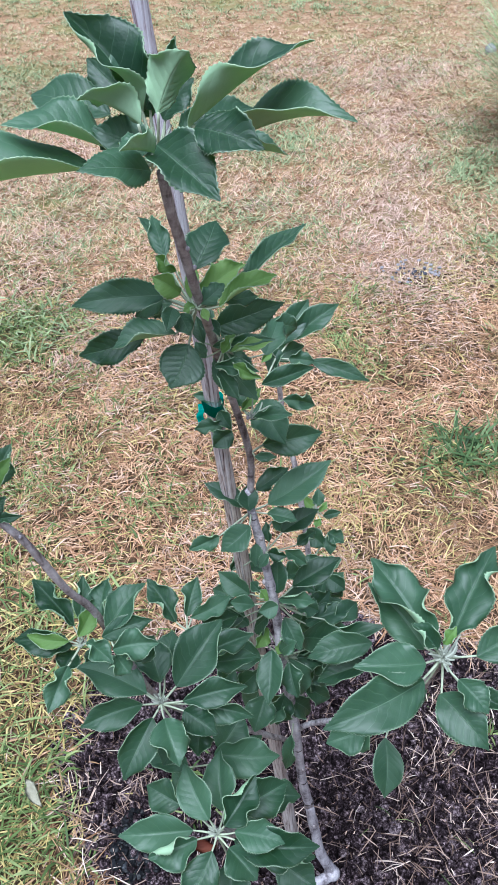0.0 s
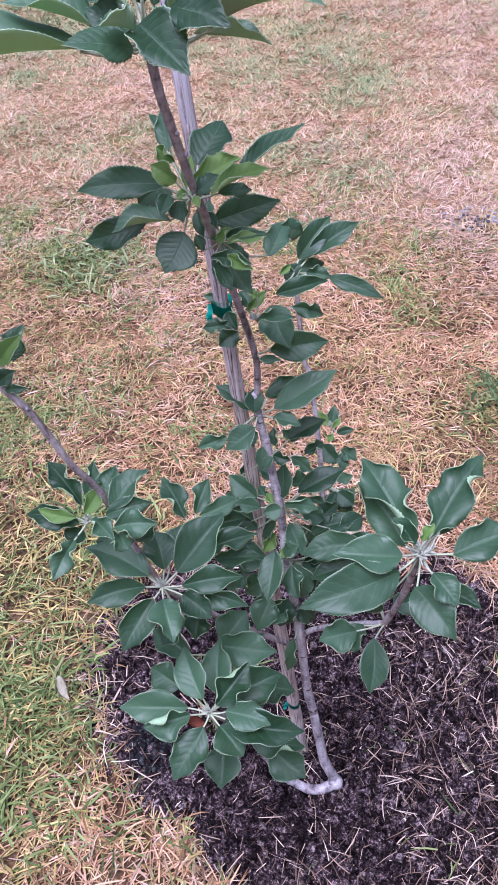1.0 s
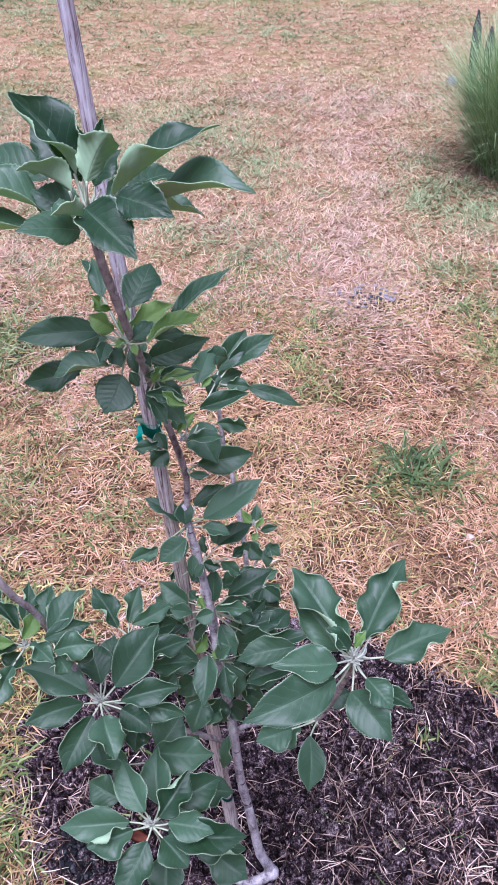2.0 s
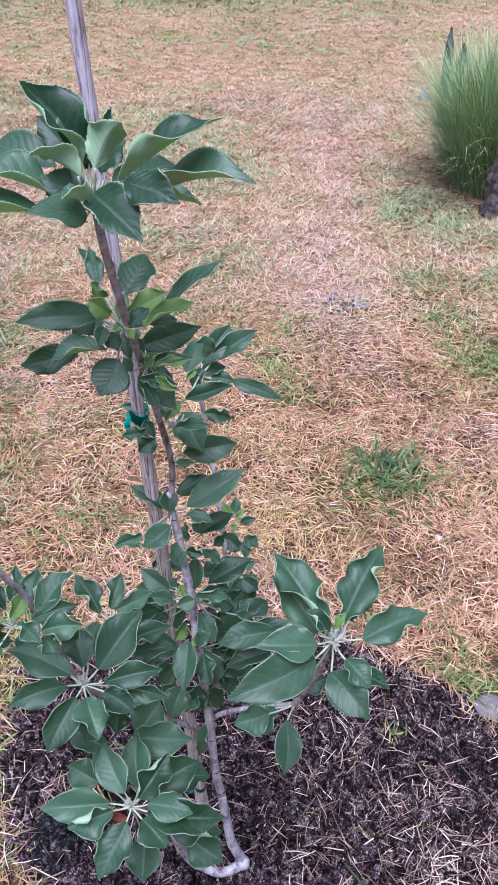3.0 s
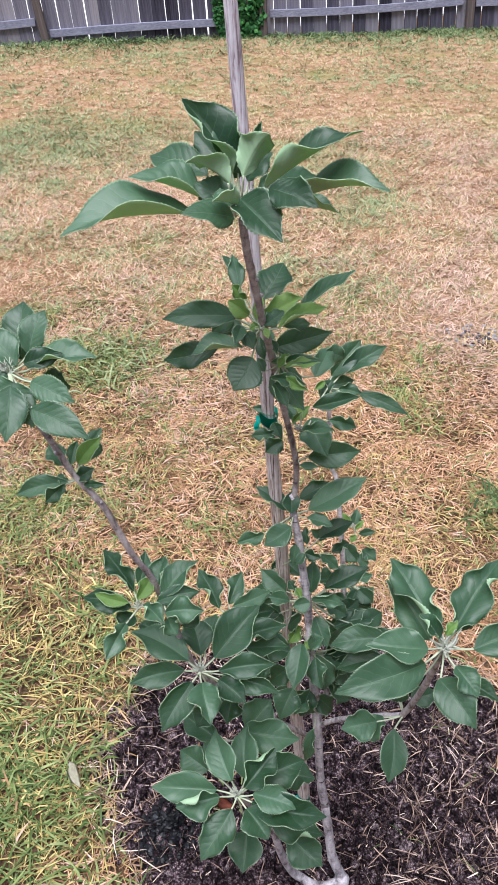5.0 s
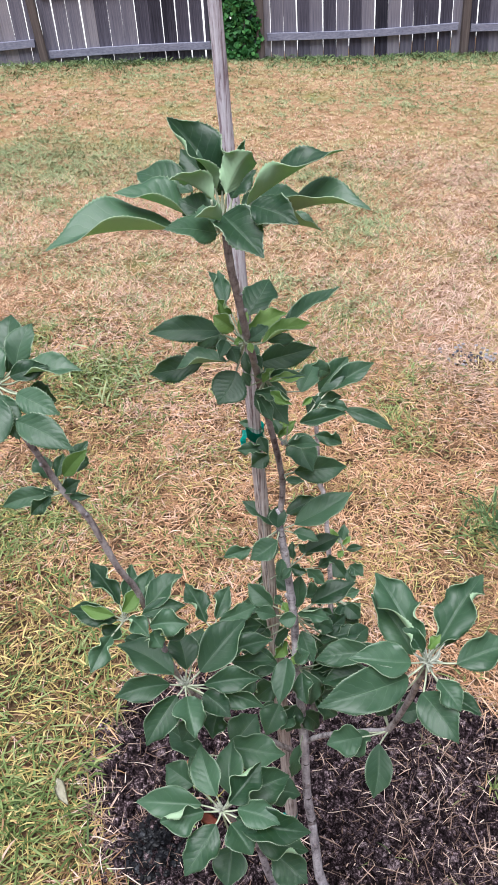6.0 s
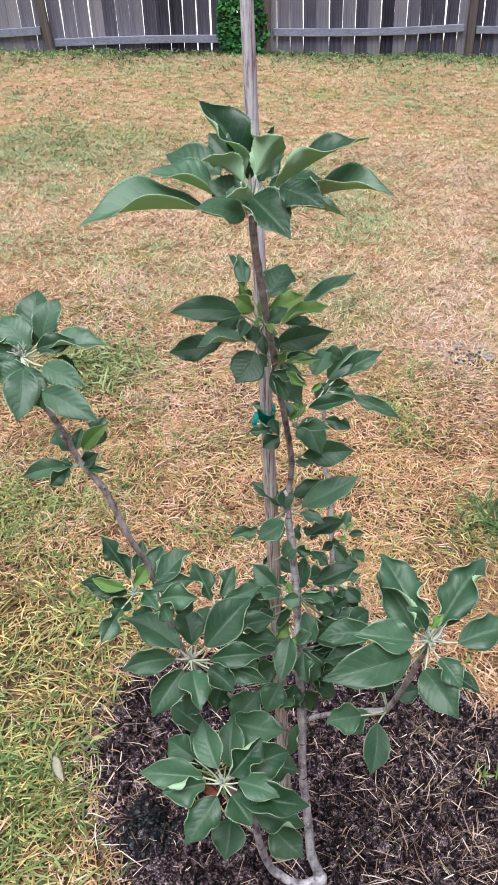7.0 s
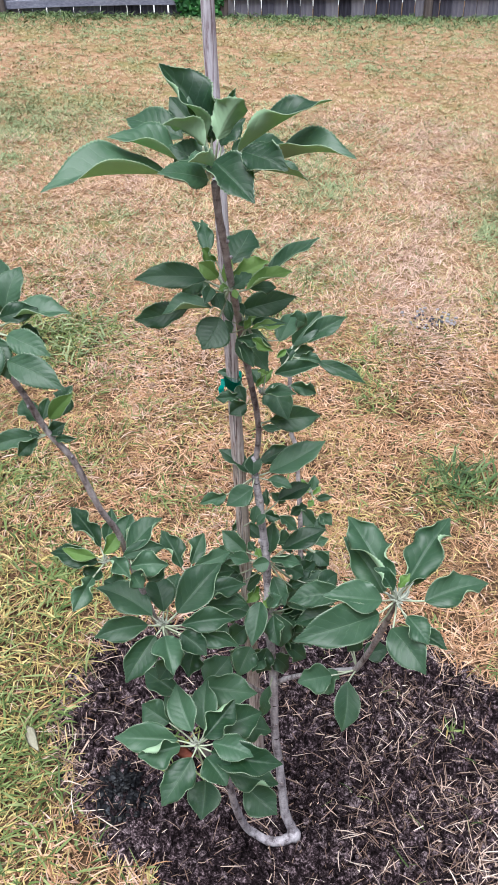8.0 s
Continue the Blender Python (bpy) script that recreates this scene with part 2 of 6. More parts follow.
PICKET = plain("weathered_picket", ((0.30, (0.018, 0.017, 0.027)), (0.43, (0.076, 0.070, 0.100)), (0.56, (0.168, 0.158, 0.206)), (0.74, (0.34, 0.31, 0.345))), 34, 0.85, 0.003, 0.7, (3.6, 3.6, 0.09), 0.36)
RAIL = plain("grey_rail", ((0.3, (0.13, 0.132, 0.19)), (0.55, (0.26, 0.26, 0.345)), (0.8, (0.42, 0.42, 0.50))), 24, 0.85, 0.002, 0.7, (0.14, 3.0, 3.0))
POST = plain("dark_post", ((0.3, (0.060, 0.047, 0.047)), (0.7, (0.155, 0.125, 0.12))), 24, 0.88, 0.003, 0.7, (3, 3, 0.12))
SLATE = plain("dark_stake_wood", ((0.3, (0.040, 0.042, 0.055)), (0.7, (0.10, 0.10, 0.125))), 30, 0.8, 0.002, 0.7, (3, 3, 0.2))
STUMP = plain("stump_bark", ((0.34, (0.045, 0.036, 0.035)), (0.5, (0.13, 0.108, 0.105)), (0.68, (0.30, 0.255, 0.25))), 26, 0.9, 0.02, 1.0, (1, 1, 0.35))
STONE = plain("grey_stone", ((0.3, (0.12, 0.10, 0.115)), (0.7, (0.25, 0.22, 0.24))), 30, 0.9, 0.004)
DARK_GREEN = per_piece("dark_green_blade", ((0.05, (0.030, 0.055, 0.022)), (0.5, (0.085, 0.135, 0.052)), (0.9, (0.20, 0.255, 0.12))), 0.5)
CHALK = plain("pale_stone", ((0.3, (0.42, 0.38, 0.38)), (0.7, (0.66, 0.61, 0.60))), 40, 0.85, 0.003)
ASH_STONE = plain("ash_grey_stone", ((0.3, (0.20, 0.185, 0.20)), (0.7, (0.42, 0.39, 0.41))), 14, 0.9, 0.006)
CONCRETE = plain("pale_concrete", ((0.3, (0.70, 0.69, 0.67)), (0.7, (0.82, 0.81, 0.79))), 3, 0.9, 0.002)
SOIL = soil("dark_soil")
CLOD = crumbs("soil_clod")
# last stop paints a bluish glint onto a few of the crumbs
CHAR = per_piece("black_char", ((0.1, (0.004, 0.004, 0.005)), (0.86, (0.010, 0.010, 0.013)), (0.97, (0.05, 0.054, 0.064))), 0.5, 0.3)
# near ground coloured dark to put shade into the gaps between blades
THATCH = plain("thatch_ground", ((0.30, (0.020, 0.012, 0.007)), (0.5, (0.092, 0.054, 0.030)), (0.7, (0.26, 0.16, 0.092))), 75, 0.95, 0.012, 1.0, where=place)
FAR_THATCH = far_ground("far_thatch_ground")
STRAW = per_piece("straw_blade", ((0.02, (0.13, 0.065, 0.036)), (0.22, (0.34, 0.178, 0.097)), (0.65, (0.56, 0.332, 0.200)), (0.92, (0.70, 0.47, 0.325))), 0.75)
BROWN_STRAW = per_piece("brown_straw_blade", ((0.05, (0.10, 0.052, 0.028)), (0.5, (0.25, 0.140, 0.075)), (0.95, (0.44, 0.28, 0.16))), 0.75)
SOIL_STRAW = per_piece("dirty_straw", ((0.05, (0.08, 0.050, 0.040)), (0.40, (0.22, 0.142, 0.110)), (0.74, (0.50, 0.360, 0.295)), (0.97, (0.82, 0.68, 0.60))), 0.75)
PALE_STRAW = per_piece("pale_straw_blade", ((0.05, (0.30, 0.195, 0.140)), (0.6, (0.56, 0.378, 0.298)), (0.95, (0.71, 0.53, 0.44))), 0.75)
GREEN_BLADE = per_piece("green_blade", ((0.05, (0.050, 0.082, 0.026)), (0.5, (0.140, 0.190, 0.060)), (0.95, (0.30, 0.34, 0.145))), 0.5)
OLIVE_BLADE = per_piece("olive_blade", ((0.05, (0.22, 0.17, 0.062)), (0.5, (0.43, 0.335, 0.125)), (0.95, (0.64, 0.51, 0.235))), 0.6)
# paler, narrower copies of the near blade colours: distance softening put into the colour
FAR_STRAW = per_piece("far_straw_blade", ((0.05, (0.32, 0.198, 0.120)), (0.5, (0.57, 0.370, 0.248)), (0.95, (0.75, 0.55, 0.41))), 0.75)
FAR_GREEN = per_piece("far_green_blade", ((0.05, (0.15, 0.188, 0.092)), (0.5, (0.25, 0.292, 0.148)), (0.95, (0.38, 0.41, 0.235))), 0.6)
FAR_OLIVE = per_piece("far_olive_blade", ((0.05, (0.31, 0.242, 0.115)), (0.5, (0.46, 0.372, 0.198)), (0.95, (0.61, 0.51, 0.31))), 0.7)
TUSSOCK = per_piece("tussock_blade", ((0.05, (0.10, 0.185, 0.075)), (0.45, (0.24, 0.36, 0.15)), (0.82, (0.42, 0.53, 0.27)), (0.97, (0.60, 0.62, 0.42))), 0.55)
VINE_LEAF = per_piece("vine_leaf", ((0.05, (0.012, 0.046, 0.014)), (0.6, (0.030, 0.115, 0.030)), (0.95, (0.085, 0.23, 0.065))), 0.5)


# ---- mesh helpers ----
def part(name, bm_or_mesh, mats, parent=None, label="", smooth=True):
    """Links a bmesh or mesh as one object, under a thing or a part."""
    if isinstance(bm_or_mesh, bmesh.types.BMesh):
        me = bpy.data.meshes.new(name)
        bm_or_mesh.to_mesh(me)
        bm_or_mesh.free()
    else:
        me = bm_or_mesh
    if not me.materials:
        for m in mats if isinstance(mats, (list, tuple)) else (mats,):
            me.materials.append(m)
    if smooth:
        me.shade_smooth()
    else:
        me.shade_flat()
    ob = new(name, me)
    if parent:
        ob.parent = parent
    if label:
        ob["label"] = label
    return ob


def empty(name, label, category, group="", kind=""):
    return tagged(new(name), label, category, group, kind)


def from_arrays(name, verts, quads=None, tris=None, mat_index=None):
    """A mesh from numpy arrays."""
    quads = np.zeros((0, 4), int) if quads is None else quads
    tris = np.zeros((0, 3), int) if tris is None else tris
    me = bpy.data.meshes.new(name)
    me.vertices.add(len(verts))
    me.vertices.foreach_set("co", np.asarray(verts, np.float32).ravel())
    me.loops.add(quads.size + tris.size)
    me.loops.foreach_set("vertex_index", np.concatenate([quads.ravel(), tris.ravel()]).astype(np.int32))
    me.polygons.add(len(quads) + len(tris))
    starts = np.concatenate([np.arange(len(quads)) * 4, quads.size + np.arange(len(tris)) * 3])
    me.polygons.foreach_set("loop_start", starts.astype(np.int32))
    if mat_index is not None:
        me.polygons.foreach_set("material_index", np.asarray(mat_index, np.int32))
    me.update(calc_edges=True)
    return me


def spline(points, steps):
    """Catmull-Rom through the points."""
    p = [Vector(v) for v in points]
    p = [2 * p[0] - p[1], *p, 2 * p[-1] - p[-2]]
    out = []
    for i in range(1, len(p) - 2):
        a, b, c, d = p[i - 1 : i + 3]
        for k in range(steps):
            t = k / steps
            out.append(0.5 * (2 * b + (c - a) * t + (2 * a - 5 * b + 4 * c - d) * t * t + (3 * b - a - 3 * c + d) * t**3))
    out.append(p[-2])
    return out


def tube(points, r0, r1, steps=5, sides=10, rough=0.06, knots=0.0, seed=0):
    """A tapered limb with an uneven skin and closed ends."""
    rng = random.Random(seed)
    path = spline(points, steps)
    bm = bmesh.new()
    rings = []
    up = Vector((0.31, 0.87, 0.2)).normalized()
    for i, p in enumerate(path):
        t = i / (len(path) - 1)
        way = (path[min(i + 1, len(path) - 1)] - path[max(i - 1, 0)]).normalized()
        a = way.cross(up).normalized()
        b = way.cross(a)
        r = r0 + (r1 - r0) * t
        if knots and i % 7 == 3:
            r *= 1 + knots
        ring = []
        for k in range(sides):
            q = 2 * math.pi * k / sides
            ring.append(bm.verts.new(p + (a * math.cos(q) + b * math.sin(q)) * r * (1 + rough * rng.uniform(-1, 1))))
        rings.append(ring)
    for lo, hi in zip(rings, rings[1:]):
        for k in range(sides):
            bm.faces.new((lo[k], lo[(k + 1) % sides], hi[(k + 1) % sides], hi[k]))
    bm.faces.new(rings[0][::-1])
    bm.faces.new(rings[-1])
    bmesh.ops.recalc_face_normals(bm, faces=bm.faces)
    return bm


def board(w, d, h, seed=0, lean=0.0, cut=0.0, steps=6):
    """An upright board, base centre at the origin, slightly warped, edges eased, one top corner cut."""
    rng = random.Random(seed)
    bm = bmesh.new()
    rings = []
    ph, am = rng.uniform(0, 6), rng.uniform(0.0, 0.005)
    e = min(w, d) * 0.16
    for i in range(steps + 1):
        z = h * i / steps
        dx = am * math.sin(ph + 3 * i / steps) + lean * z
        dy = am * math.cos(ph * 1.7 + 2.2 * i / steps)
        ww = w * (1 + rng.uniform(-0.012, 0.012))
        ring = []
        for x, y in ((-ww / 2 + e, -d / 2), (ww / 2 - e, -d / 2), (ww / 2, -d / 2 + e), (ww / 2, d / 2 - e), (ww / 2 - e, d / 2), (-ww / 2 + e, d / 2), (-ww / 2, d / 2 - e), (-ww / 2, -d / 2 + e)):
            drop = cut * max(0.0, abs(x) / (ww / 2) - 0.45) if i == steps else 0.0
            ring.append(bm.verts.new((x + dx, y + dy, z - drop)))
        rings.append(ring)
    for lo, hi in zip(rings, rings[1:]):
        for k in range(8):
            bm.faces.new((lo[k], lo[(k + 1) % 8], hi[(k + 1) % 8], hi[k]))
    bm.faces.new(rings[0][::-1])
    bm.faces.new(rings[-1])
    return bm


def lump(radius, seed, flat=0.75, rough=0.22, sub=2):
    bm = bmesh.new()
    bmesh.ops.create_icosphere(bm, subdivisions=sub, radius=radius)
    off = Vector((seed * 3.1, seed * 1.7, seed * 0.9))
    for v in bm.verts:
        n = noise.noise(v.co / radius * 1.3 + off) * rough + noise.noise(v.co / radius * 3.1 + off) * rough * 0.7
        v.co *= 1 + n
        v.co.z *= flat
    return bm


# ---- the lie of the land ----
FENCE_AT, FENCE_WAY = Vector((-2.376, 9.403, 0.0)), Vector((0.934, 0.358, 0.0))
FENCE_OUT = Vector((-0.358, 0.934, 0.0))
GRIDS = {}


def vnoise(x, y, size, seed):
    """Smooth value noise in 0..1 with cells of that size, over arrays."""
    if seed not in GRIDS:
        GRIDS[seed] = np.random.RandomState(seed).rand(256, 256)
    g = GRIDS[seed]
    fx, fy = np.asarray(x) / size + 500.0, np.asarray(y) / size + 500.0
    ix, iy = np.floor(fx).astype(int), np.floor(fy).astype(int)
    u, v = fx - ix, fy - iy
    u, v = u * u * (3 - 2 * u), v * v * (3 - 2 * v)
    at = lambda a, b: g[(ix + a) % 256, (iy + b) % 256]
    return (at(0, 0) * (1 - u) + at(1, 0) * u) * (1 - v) + (at(0, 1) * (1 - u) + at(1, 1) * u) * v


def along(x, y):
    return (x - FENCE_AT.x) * FENCE_WAY.x + (y - FENCE_AT.y) * FENCE_WAY.y


def before_fence(x, y):
    return -((x - FENCE_AT.x) * FENCE_OUT.x + (y - FENCE_AT.y) * FENCE_OUT.y)


def ground_z(x, y):
    """Level round the tree, falling from one end of the fence to the other."""
    x, y = np.asarray(x, float), np.asarray(y, float)
    far = np.clip((6.0 - before_fence(x, y)) / 5.5, 0, 1)
    far = far * far * (3 - 2 * far) * np.clip(1 + before_fence(x, y) / 0.4, 0, 1)
    s = np.clip(along(x, y), -6, 6)
    return far * (0.035 - 0.05 * s) + (vnoise(x, y, 0.7, 3) - 0.5) * 0.03 * np.clip((np.hypot(x, y) - 0.9) / 1.5, 0, 1)


BED = ((0, 0.86), (29, 0.62), (57, 0.52), (95, 0.55), (120, 0.60), (150, 0.74), (167, 0.70), (180, 0.61), (200, 0.50), (212, 0.44), (234, 0.42), (270, 0.52), (315, 0.72), (360, 0.86))


def in_bed(x, y):
    """How far inside the dug bed a place is, in metres; below zero outside."""
    dx, dy = np.asarray(x) - 0.05, np.asarray(y) - 0.10
    ang = np.degrees(np.arctan2(dy, dx)) % 360
    r = np.interp(ang, [a for a, _ in BED], [b for _, b in BED])
    edge = (vnoise(x, y, 0.09, 5) - 0.5) * 0.09 + (vnoise(x, y, 0.03, 6) - 0.5) * 0.04
    return r + edge - np.hypot(dx, dy)


def bed_z(x, y):
    inside = np.clip(in_bed(x, y) / 0.10, 0, 1)
    big = (vnoise(x, y, 0.13, 11) - 0.5) * 0.054 + (vnoise(x, y, 0.05, 12) - 0.5) * 0.044
    bent = x + (vnoise(x, y, 0.03, 16) - 0.5) * 0.02, y + (vnoise(x, y, 0.03, 17) - 0.5) * 0.02
    small = sum((np.abs(2 * vnoise(*bent, size, seed) - 1) - 0.5) * high for size, seed, high in ((0.052, 13, 0.036), (0.025, 14, 0.032), (0.0125, 15, 0.017)))
    foot = np.clip(np.hypot(np.asarray(x) + 0.03, np.asarray(y) + 0.015) / 0.10, 0.25, 1)
    return (0.012 * inside + (big + small) * (0.25 + 0.75 * inside)) * foot + 0.002


# ---- ground ----
def grid_mesh(name, xs, ys, height):
    X, Y = np.meshgrid(xs, ys, indexing="ij")
    V = np.stack([X, Y, height(X, Y)], -1).reshape(-1, 3)
    n, m = len(xs), len(ys)
    i = (np.arange(n - 1)[:, None] * m + np.arange(m - 1)).ravel()
    return from_arrays(name, V, np.stack([i, i + m, i + m + 1, i + 1], -1))


def lawn_floor(x, y):
    return ground_z(x, y) - 0.004 - 0.10 * np.clip(in_bed(x, y) / 0.05, 0, 1)


xs = np.concatenate([[-400, -90, -30, -12], np.arange(-8, -1.4, 0.15), np.arange(-1.4, 1.4, 0.05), np.arange(1.4, 6, 0.15), [8, 14, 30, 90, 400]])
ys = np.concatenate([[-400, -90, -30, -8, -3], np.arange(-1.4, 2, 0.05), np.arange(2, 12, 0.15), [14, 18, 30, 90, 400]])
ground_mesh = grid_mesh("ground", xs, ys, lawn_floor)
# slot 1, beyond about y 2.25: the paler far copy of the thatch
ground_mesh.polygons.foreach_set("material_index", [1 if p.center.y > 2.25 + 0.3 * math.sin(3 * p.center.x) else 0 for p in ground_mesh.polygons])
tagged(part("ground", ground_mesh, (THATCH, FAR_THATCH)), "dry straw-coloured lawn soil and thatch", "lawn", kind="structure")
tagged(part("soil_bed", grid_mesh("soil_bed", np.arange(-0.85, 1.15, 0.0044), np.arange(-0.75, 0.85, 0.0044),
       lambda x, y: np.where(in_bed(x, y) > -0.02, bed_z(x, y), -0.11)), SOIL), "dark crumbly dug soil round the young tree", "soil", kind="structure")


def bare_path(x, y):
    mid = np.interp(y, (1.6, 2.4, 3.0, 3.6, 4.5, 6.0), (0.32, 0.20, 0.18, 0.13, 0.07, 0.02))
    half = np.interp(y, (1.6, 2.4, 3.0, 4.5, 6.0), (0.10, 0.26, 0.20, 0.30, 0.30))
    return np.exp(-(((x - mid) / half) ** 2)) * np.clip((y - 1.7) / 0.6, 0, 1) * np.clip((6.2 - y) / 1.8, 0, 1)


def blades(name, n_try, box, seed, size, keep, green, label, upright=0.25, mats=None, wide=(0.0022, 0.0056), floor=ground_z, kind="stuff", category="grass", kink=0.5, lift=1.0, clump=1.0, far=False):
    """Grass blades by the thousand in one mesh: each a bent strip of three pieces, lying or standing, living or dead."""
    rng = np.random.RandomState(seed)
    many = max(1, n_try // 9)
    tuft = rng.randint(many, size=n_try)
    spread = rng.normal(0, 1, (n_try, 2)) * (0.25 * (size[0] + size[1]) * clump)
    x, y = rng.uniform(box[0], box[1], many)[tuft] + spread[:, 0], rng.uniform(box[2], box[3], many)[tuft] + spread[:, 1]
    ok = rng.rand(n_try) < keep(x, y)
    x, y, tuft, spread = x[ok], y[ok], tuft[ok], spread[ok]
    n = len(x)
    g = green(x, y)
    shared = rng.rand(4, many)[:, tuft]
    chance = [np.where(rng.rand(n) < 0.6, shared[k], rng.rand(n)) for k in range(4)]
    live = chance[0] < g
    rank = np.clip((-0.35 - x) / 0.3, 0, 1) * np.clip((0.9 - y) / 0.4, 0, 1) if kind == "stuff" and not far and upright < 0.5 else 0 * x
    olive = ~live & (chance[1] < 0.04 + 0.20 * np.clip(vnoise(x, y, 0.30, 24) * 2 - 0.8, 0, 1) + 0.8 * g + 0.28 * rank + (0.38 + 0.2 * np.clip((-0.3 - x) / 1.5, 0, 1)) * np.clip((y - 3) / 4, 0, 1) * np.clip(vnoise(x, y, 1.1, 27) * 2.4 - 0.7, 0, 1))
    pale = ~live & ~olive & (chance[2] < (0.06 + 0.34 * np.clip(vnoise(x, y, 0.36, 25) * 2.4 - 0.95, 0, 1)) * (1 - 0.7 * rank) + (0.34 * np.clip(vnoise(x, y, 0.9, 28) * 2.4 - 1.1, 0, 1) + 0.6 * np.clip(vnoise(x, y, 0.24, 30) * 3 - 1.7, 0, 1)) * np.clip((y - 1.6) / 1.5, 0, 1) + bare_path(x, y) * 0.5 + 0.8 * np.exp(-((x - 0.19) ** 2 + (y - 2.41) ** 2) / 0.012))
    dull = (1.0 if kind == "stuff" else 0.0) * (0.12 + 0.7 * np.clip(vnoise(x, y, 0.17, 26) * 2 - 0.8, 0, 1) + 0.38 * rank)
    dull = ~live & ~olive & ~pale & (chance[3] < dull)
    length = (size[0] + (size[1] - size[0]) * rng.rand(n) ** 1.4) * (1 + 0.25 * rank)
    stand = np.where(live, rng.uniform(15, 70, n), rng.uniform(2, 34, n))
    stand = np.where(rng.rand(n) < upright, rng.uniform(35, 75, n), stand)
    stand = np.radians(stand)
    az = np.where(rng.rand(n) < 0.45, np.arctan2(spread[:, 1], spread[:, 0]) + rng.normal(0, 0.6, n), vnoise(x, y, 0.22, seed + 300) * 9.0 + rng.normal(0, 1.1, n))
    width = rng.uniform(wide[0], wide[1], n) * np.where(live, 1.15, 0.9) * (1 + 0.18 * rank)
    tilt = rng.uniform(-0.8, 0.8, n)
    z = floor(x, y)
    ax, ay = np.cos(az), np.sin(az)
    bend = rng.uniform(-kink, kink, n)
    pts = []
    joints = (0.0, 0.5, 1.0) if far else (0.0, 0.4, 0.75, 1.0)
    for u in joints:
        h = lift * length * (u * np.sin(stand) - u * u * np.sin(stand) * np.where(live, 0.25 if far else 0.5, 0.25 if far else 0.75)) + rng.uniform(0.0, 0.006, n) * (0.5 if u else 1)
        run = length * (u * np.cos(stand) + 0.25 * u * u * np.sin(stand))
        side = bend * length * u * u * 0.5
        pts.append(np.stack([x + ax * run - ay * side, y + ay * run + ax * side, z + h + 0.002], -1))
    sx = np.stack([-ay * np.cos(tilt), ax * np.cos(tilt), np.sin(tilt)], -1)
    last = len(joints) - 1
    v = np.empty((n, 2 * last + 1, 3))
    for k, s in zip(range(last), (0.42, 0.5, 0.34)):
        v[:, 2 * k] = pts[k] - sx * (width * s)[:, None]
        v[:, 2 * k + 1] = pts[k] + sx * (width * s)[:, None]
    v[:, 2 * last] = pts[last]
    base = np.arange(n)[:, None] * (2 * last + 1)
    quads = np.concatenate([base + [2 * k, 2 * k + 1, 2 * k + 3, 2 * k + 2] for k in range(last - 1)])
    tris = base + [2 * last - 2, 2 * last - 1, 2 * last]
    idx = np.where(live, 2, np.where(olive, 3, np.where(pale, 1, np.where(dull, 4, 0))))
    me = from_arrays(name, v.reshape(-1, 3), quads, tris, np.concatenate([idx] * last))
    return tagged(part(name, me, mats or (STRAW, PALE_STRAW, GREEN_BLADE, OLIVE_BLADE, BROWN_STRAW)), label, category, kind=kind)


TUFTS = ((-1.33, 2.02, 0.22, 0.5), (-1.22, 1.00, 0.20, 0.45), (0.33, 1.27, 0.13, 0.5), (-0.02, 1.70, 0.07, 0.22), (-0.54, 0.98, 0.14, 0.18),
         (-0.86, 0.25, 0.26, 0.25), (-0.72, -0.02, 0.16, 0.30), (0.52, 0.50, 0.08, 0.6), (0.45, 4.06, 0.16, 0.7), (0.52, 3.55, 0.24, 0.85), (0.72, 3.36, 0.26, 0.75),
         (0.57, 2.67, 0.10, 0.7), (0.63, 2.32, 0.13, 0.55), (0.87, 2.65, 0.16, 0.5), (0.77, 1.97, 0.16, 0.55), (-0.08, 1.93, 0.10, 0.22), (0.06, 1.72, 0.05, 0.35),
         (-0.53, 3.96, 0.30, 0.35), (-0.35, 2.73, 0.22, 0.35), (-0.23, 7.17, 0.45, 0.55), (-0.5, 7.7, 0.5, 0.5), (-0.96, 1.29, 0.22, 0.15), (-2.6, 4.2, 0.4, 0.35), (-3.1, 5.2, 0.45, 0.4))


def greenness(x, y):
    g = 0.02 + 0.24 * np.clip(vnoise(x, y, 0.45, 21) * 1.9 - 1.0, 0, 1)
    g += (0.30 + 0.32 * np.clip((-0.3 - x) / 1.2, 0, 1)) * np.clip((before_fence(x, y) < 6.8) * (vnoise(x, y, 0.8, 22) * 1.6 - 0.6) + 0.2 * vnoise(x, y, 0.25, 23), 0, 1) * np.clip((y - 2.4) / 1.5, 0, 1)
    g += 0.42 * np.clip(0.35 - (x + 0.2), 0.3, 1) * np.clip(vnoise(x, y, 0.26, 19) * 2.6 - 1.45, 0, 1) * np.clip((y - 1.2) / 1.2, 0, 1)
    for tx, ty, r, a in TUFTS:
        g += a * np.exp(-((x - tx) ** 2 + (y - ty) ** 2) / (r * r))
    g += 0.14 * np.clip((-0.50 - x) / 0.25, 0, 1) * np.clip((1.2 - y) / 0.5, 0, 1) * np.clip((y + 0.25) / 0.25, 0.15, 1)
    g += 0.75 * np.exp(-((before_fence(x, y) / 1.0) ** 2))
    return np.clip(g * (1 - 0.85 * bare_path(x, y)), 0, 0.92)


def in_view(x, y, slack=0.35):
    d = y + 0.95
    return (x > 0.15 - 0.66 * d - slack) & (x < 0.15 + 0.31 * d + slack) & (before_fence(x, y) > -0.12)


def off_bed(x, y):
    return np.clip(-in_bed(x, y) / 0.05 + 0.6, 0.0, 1)


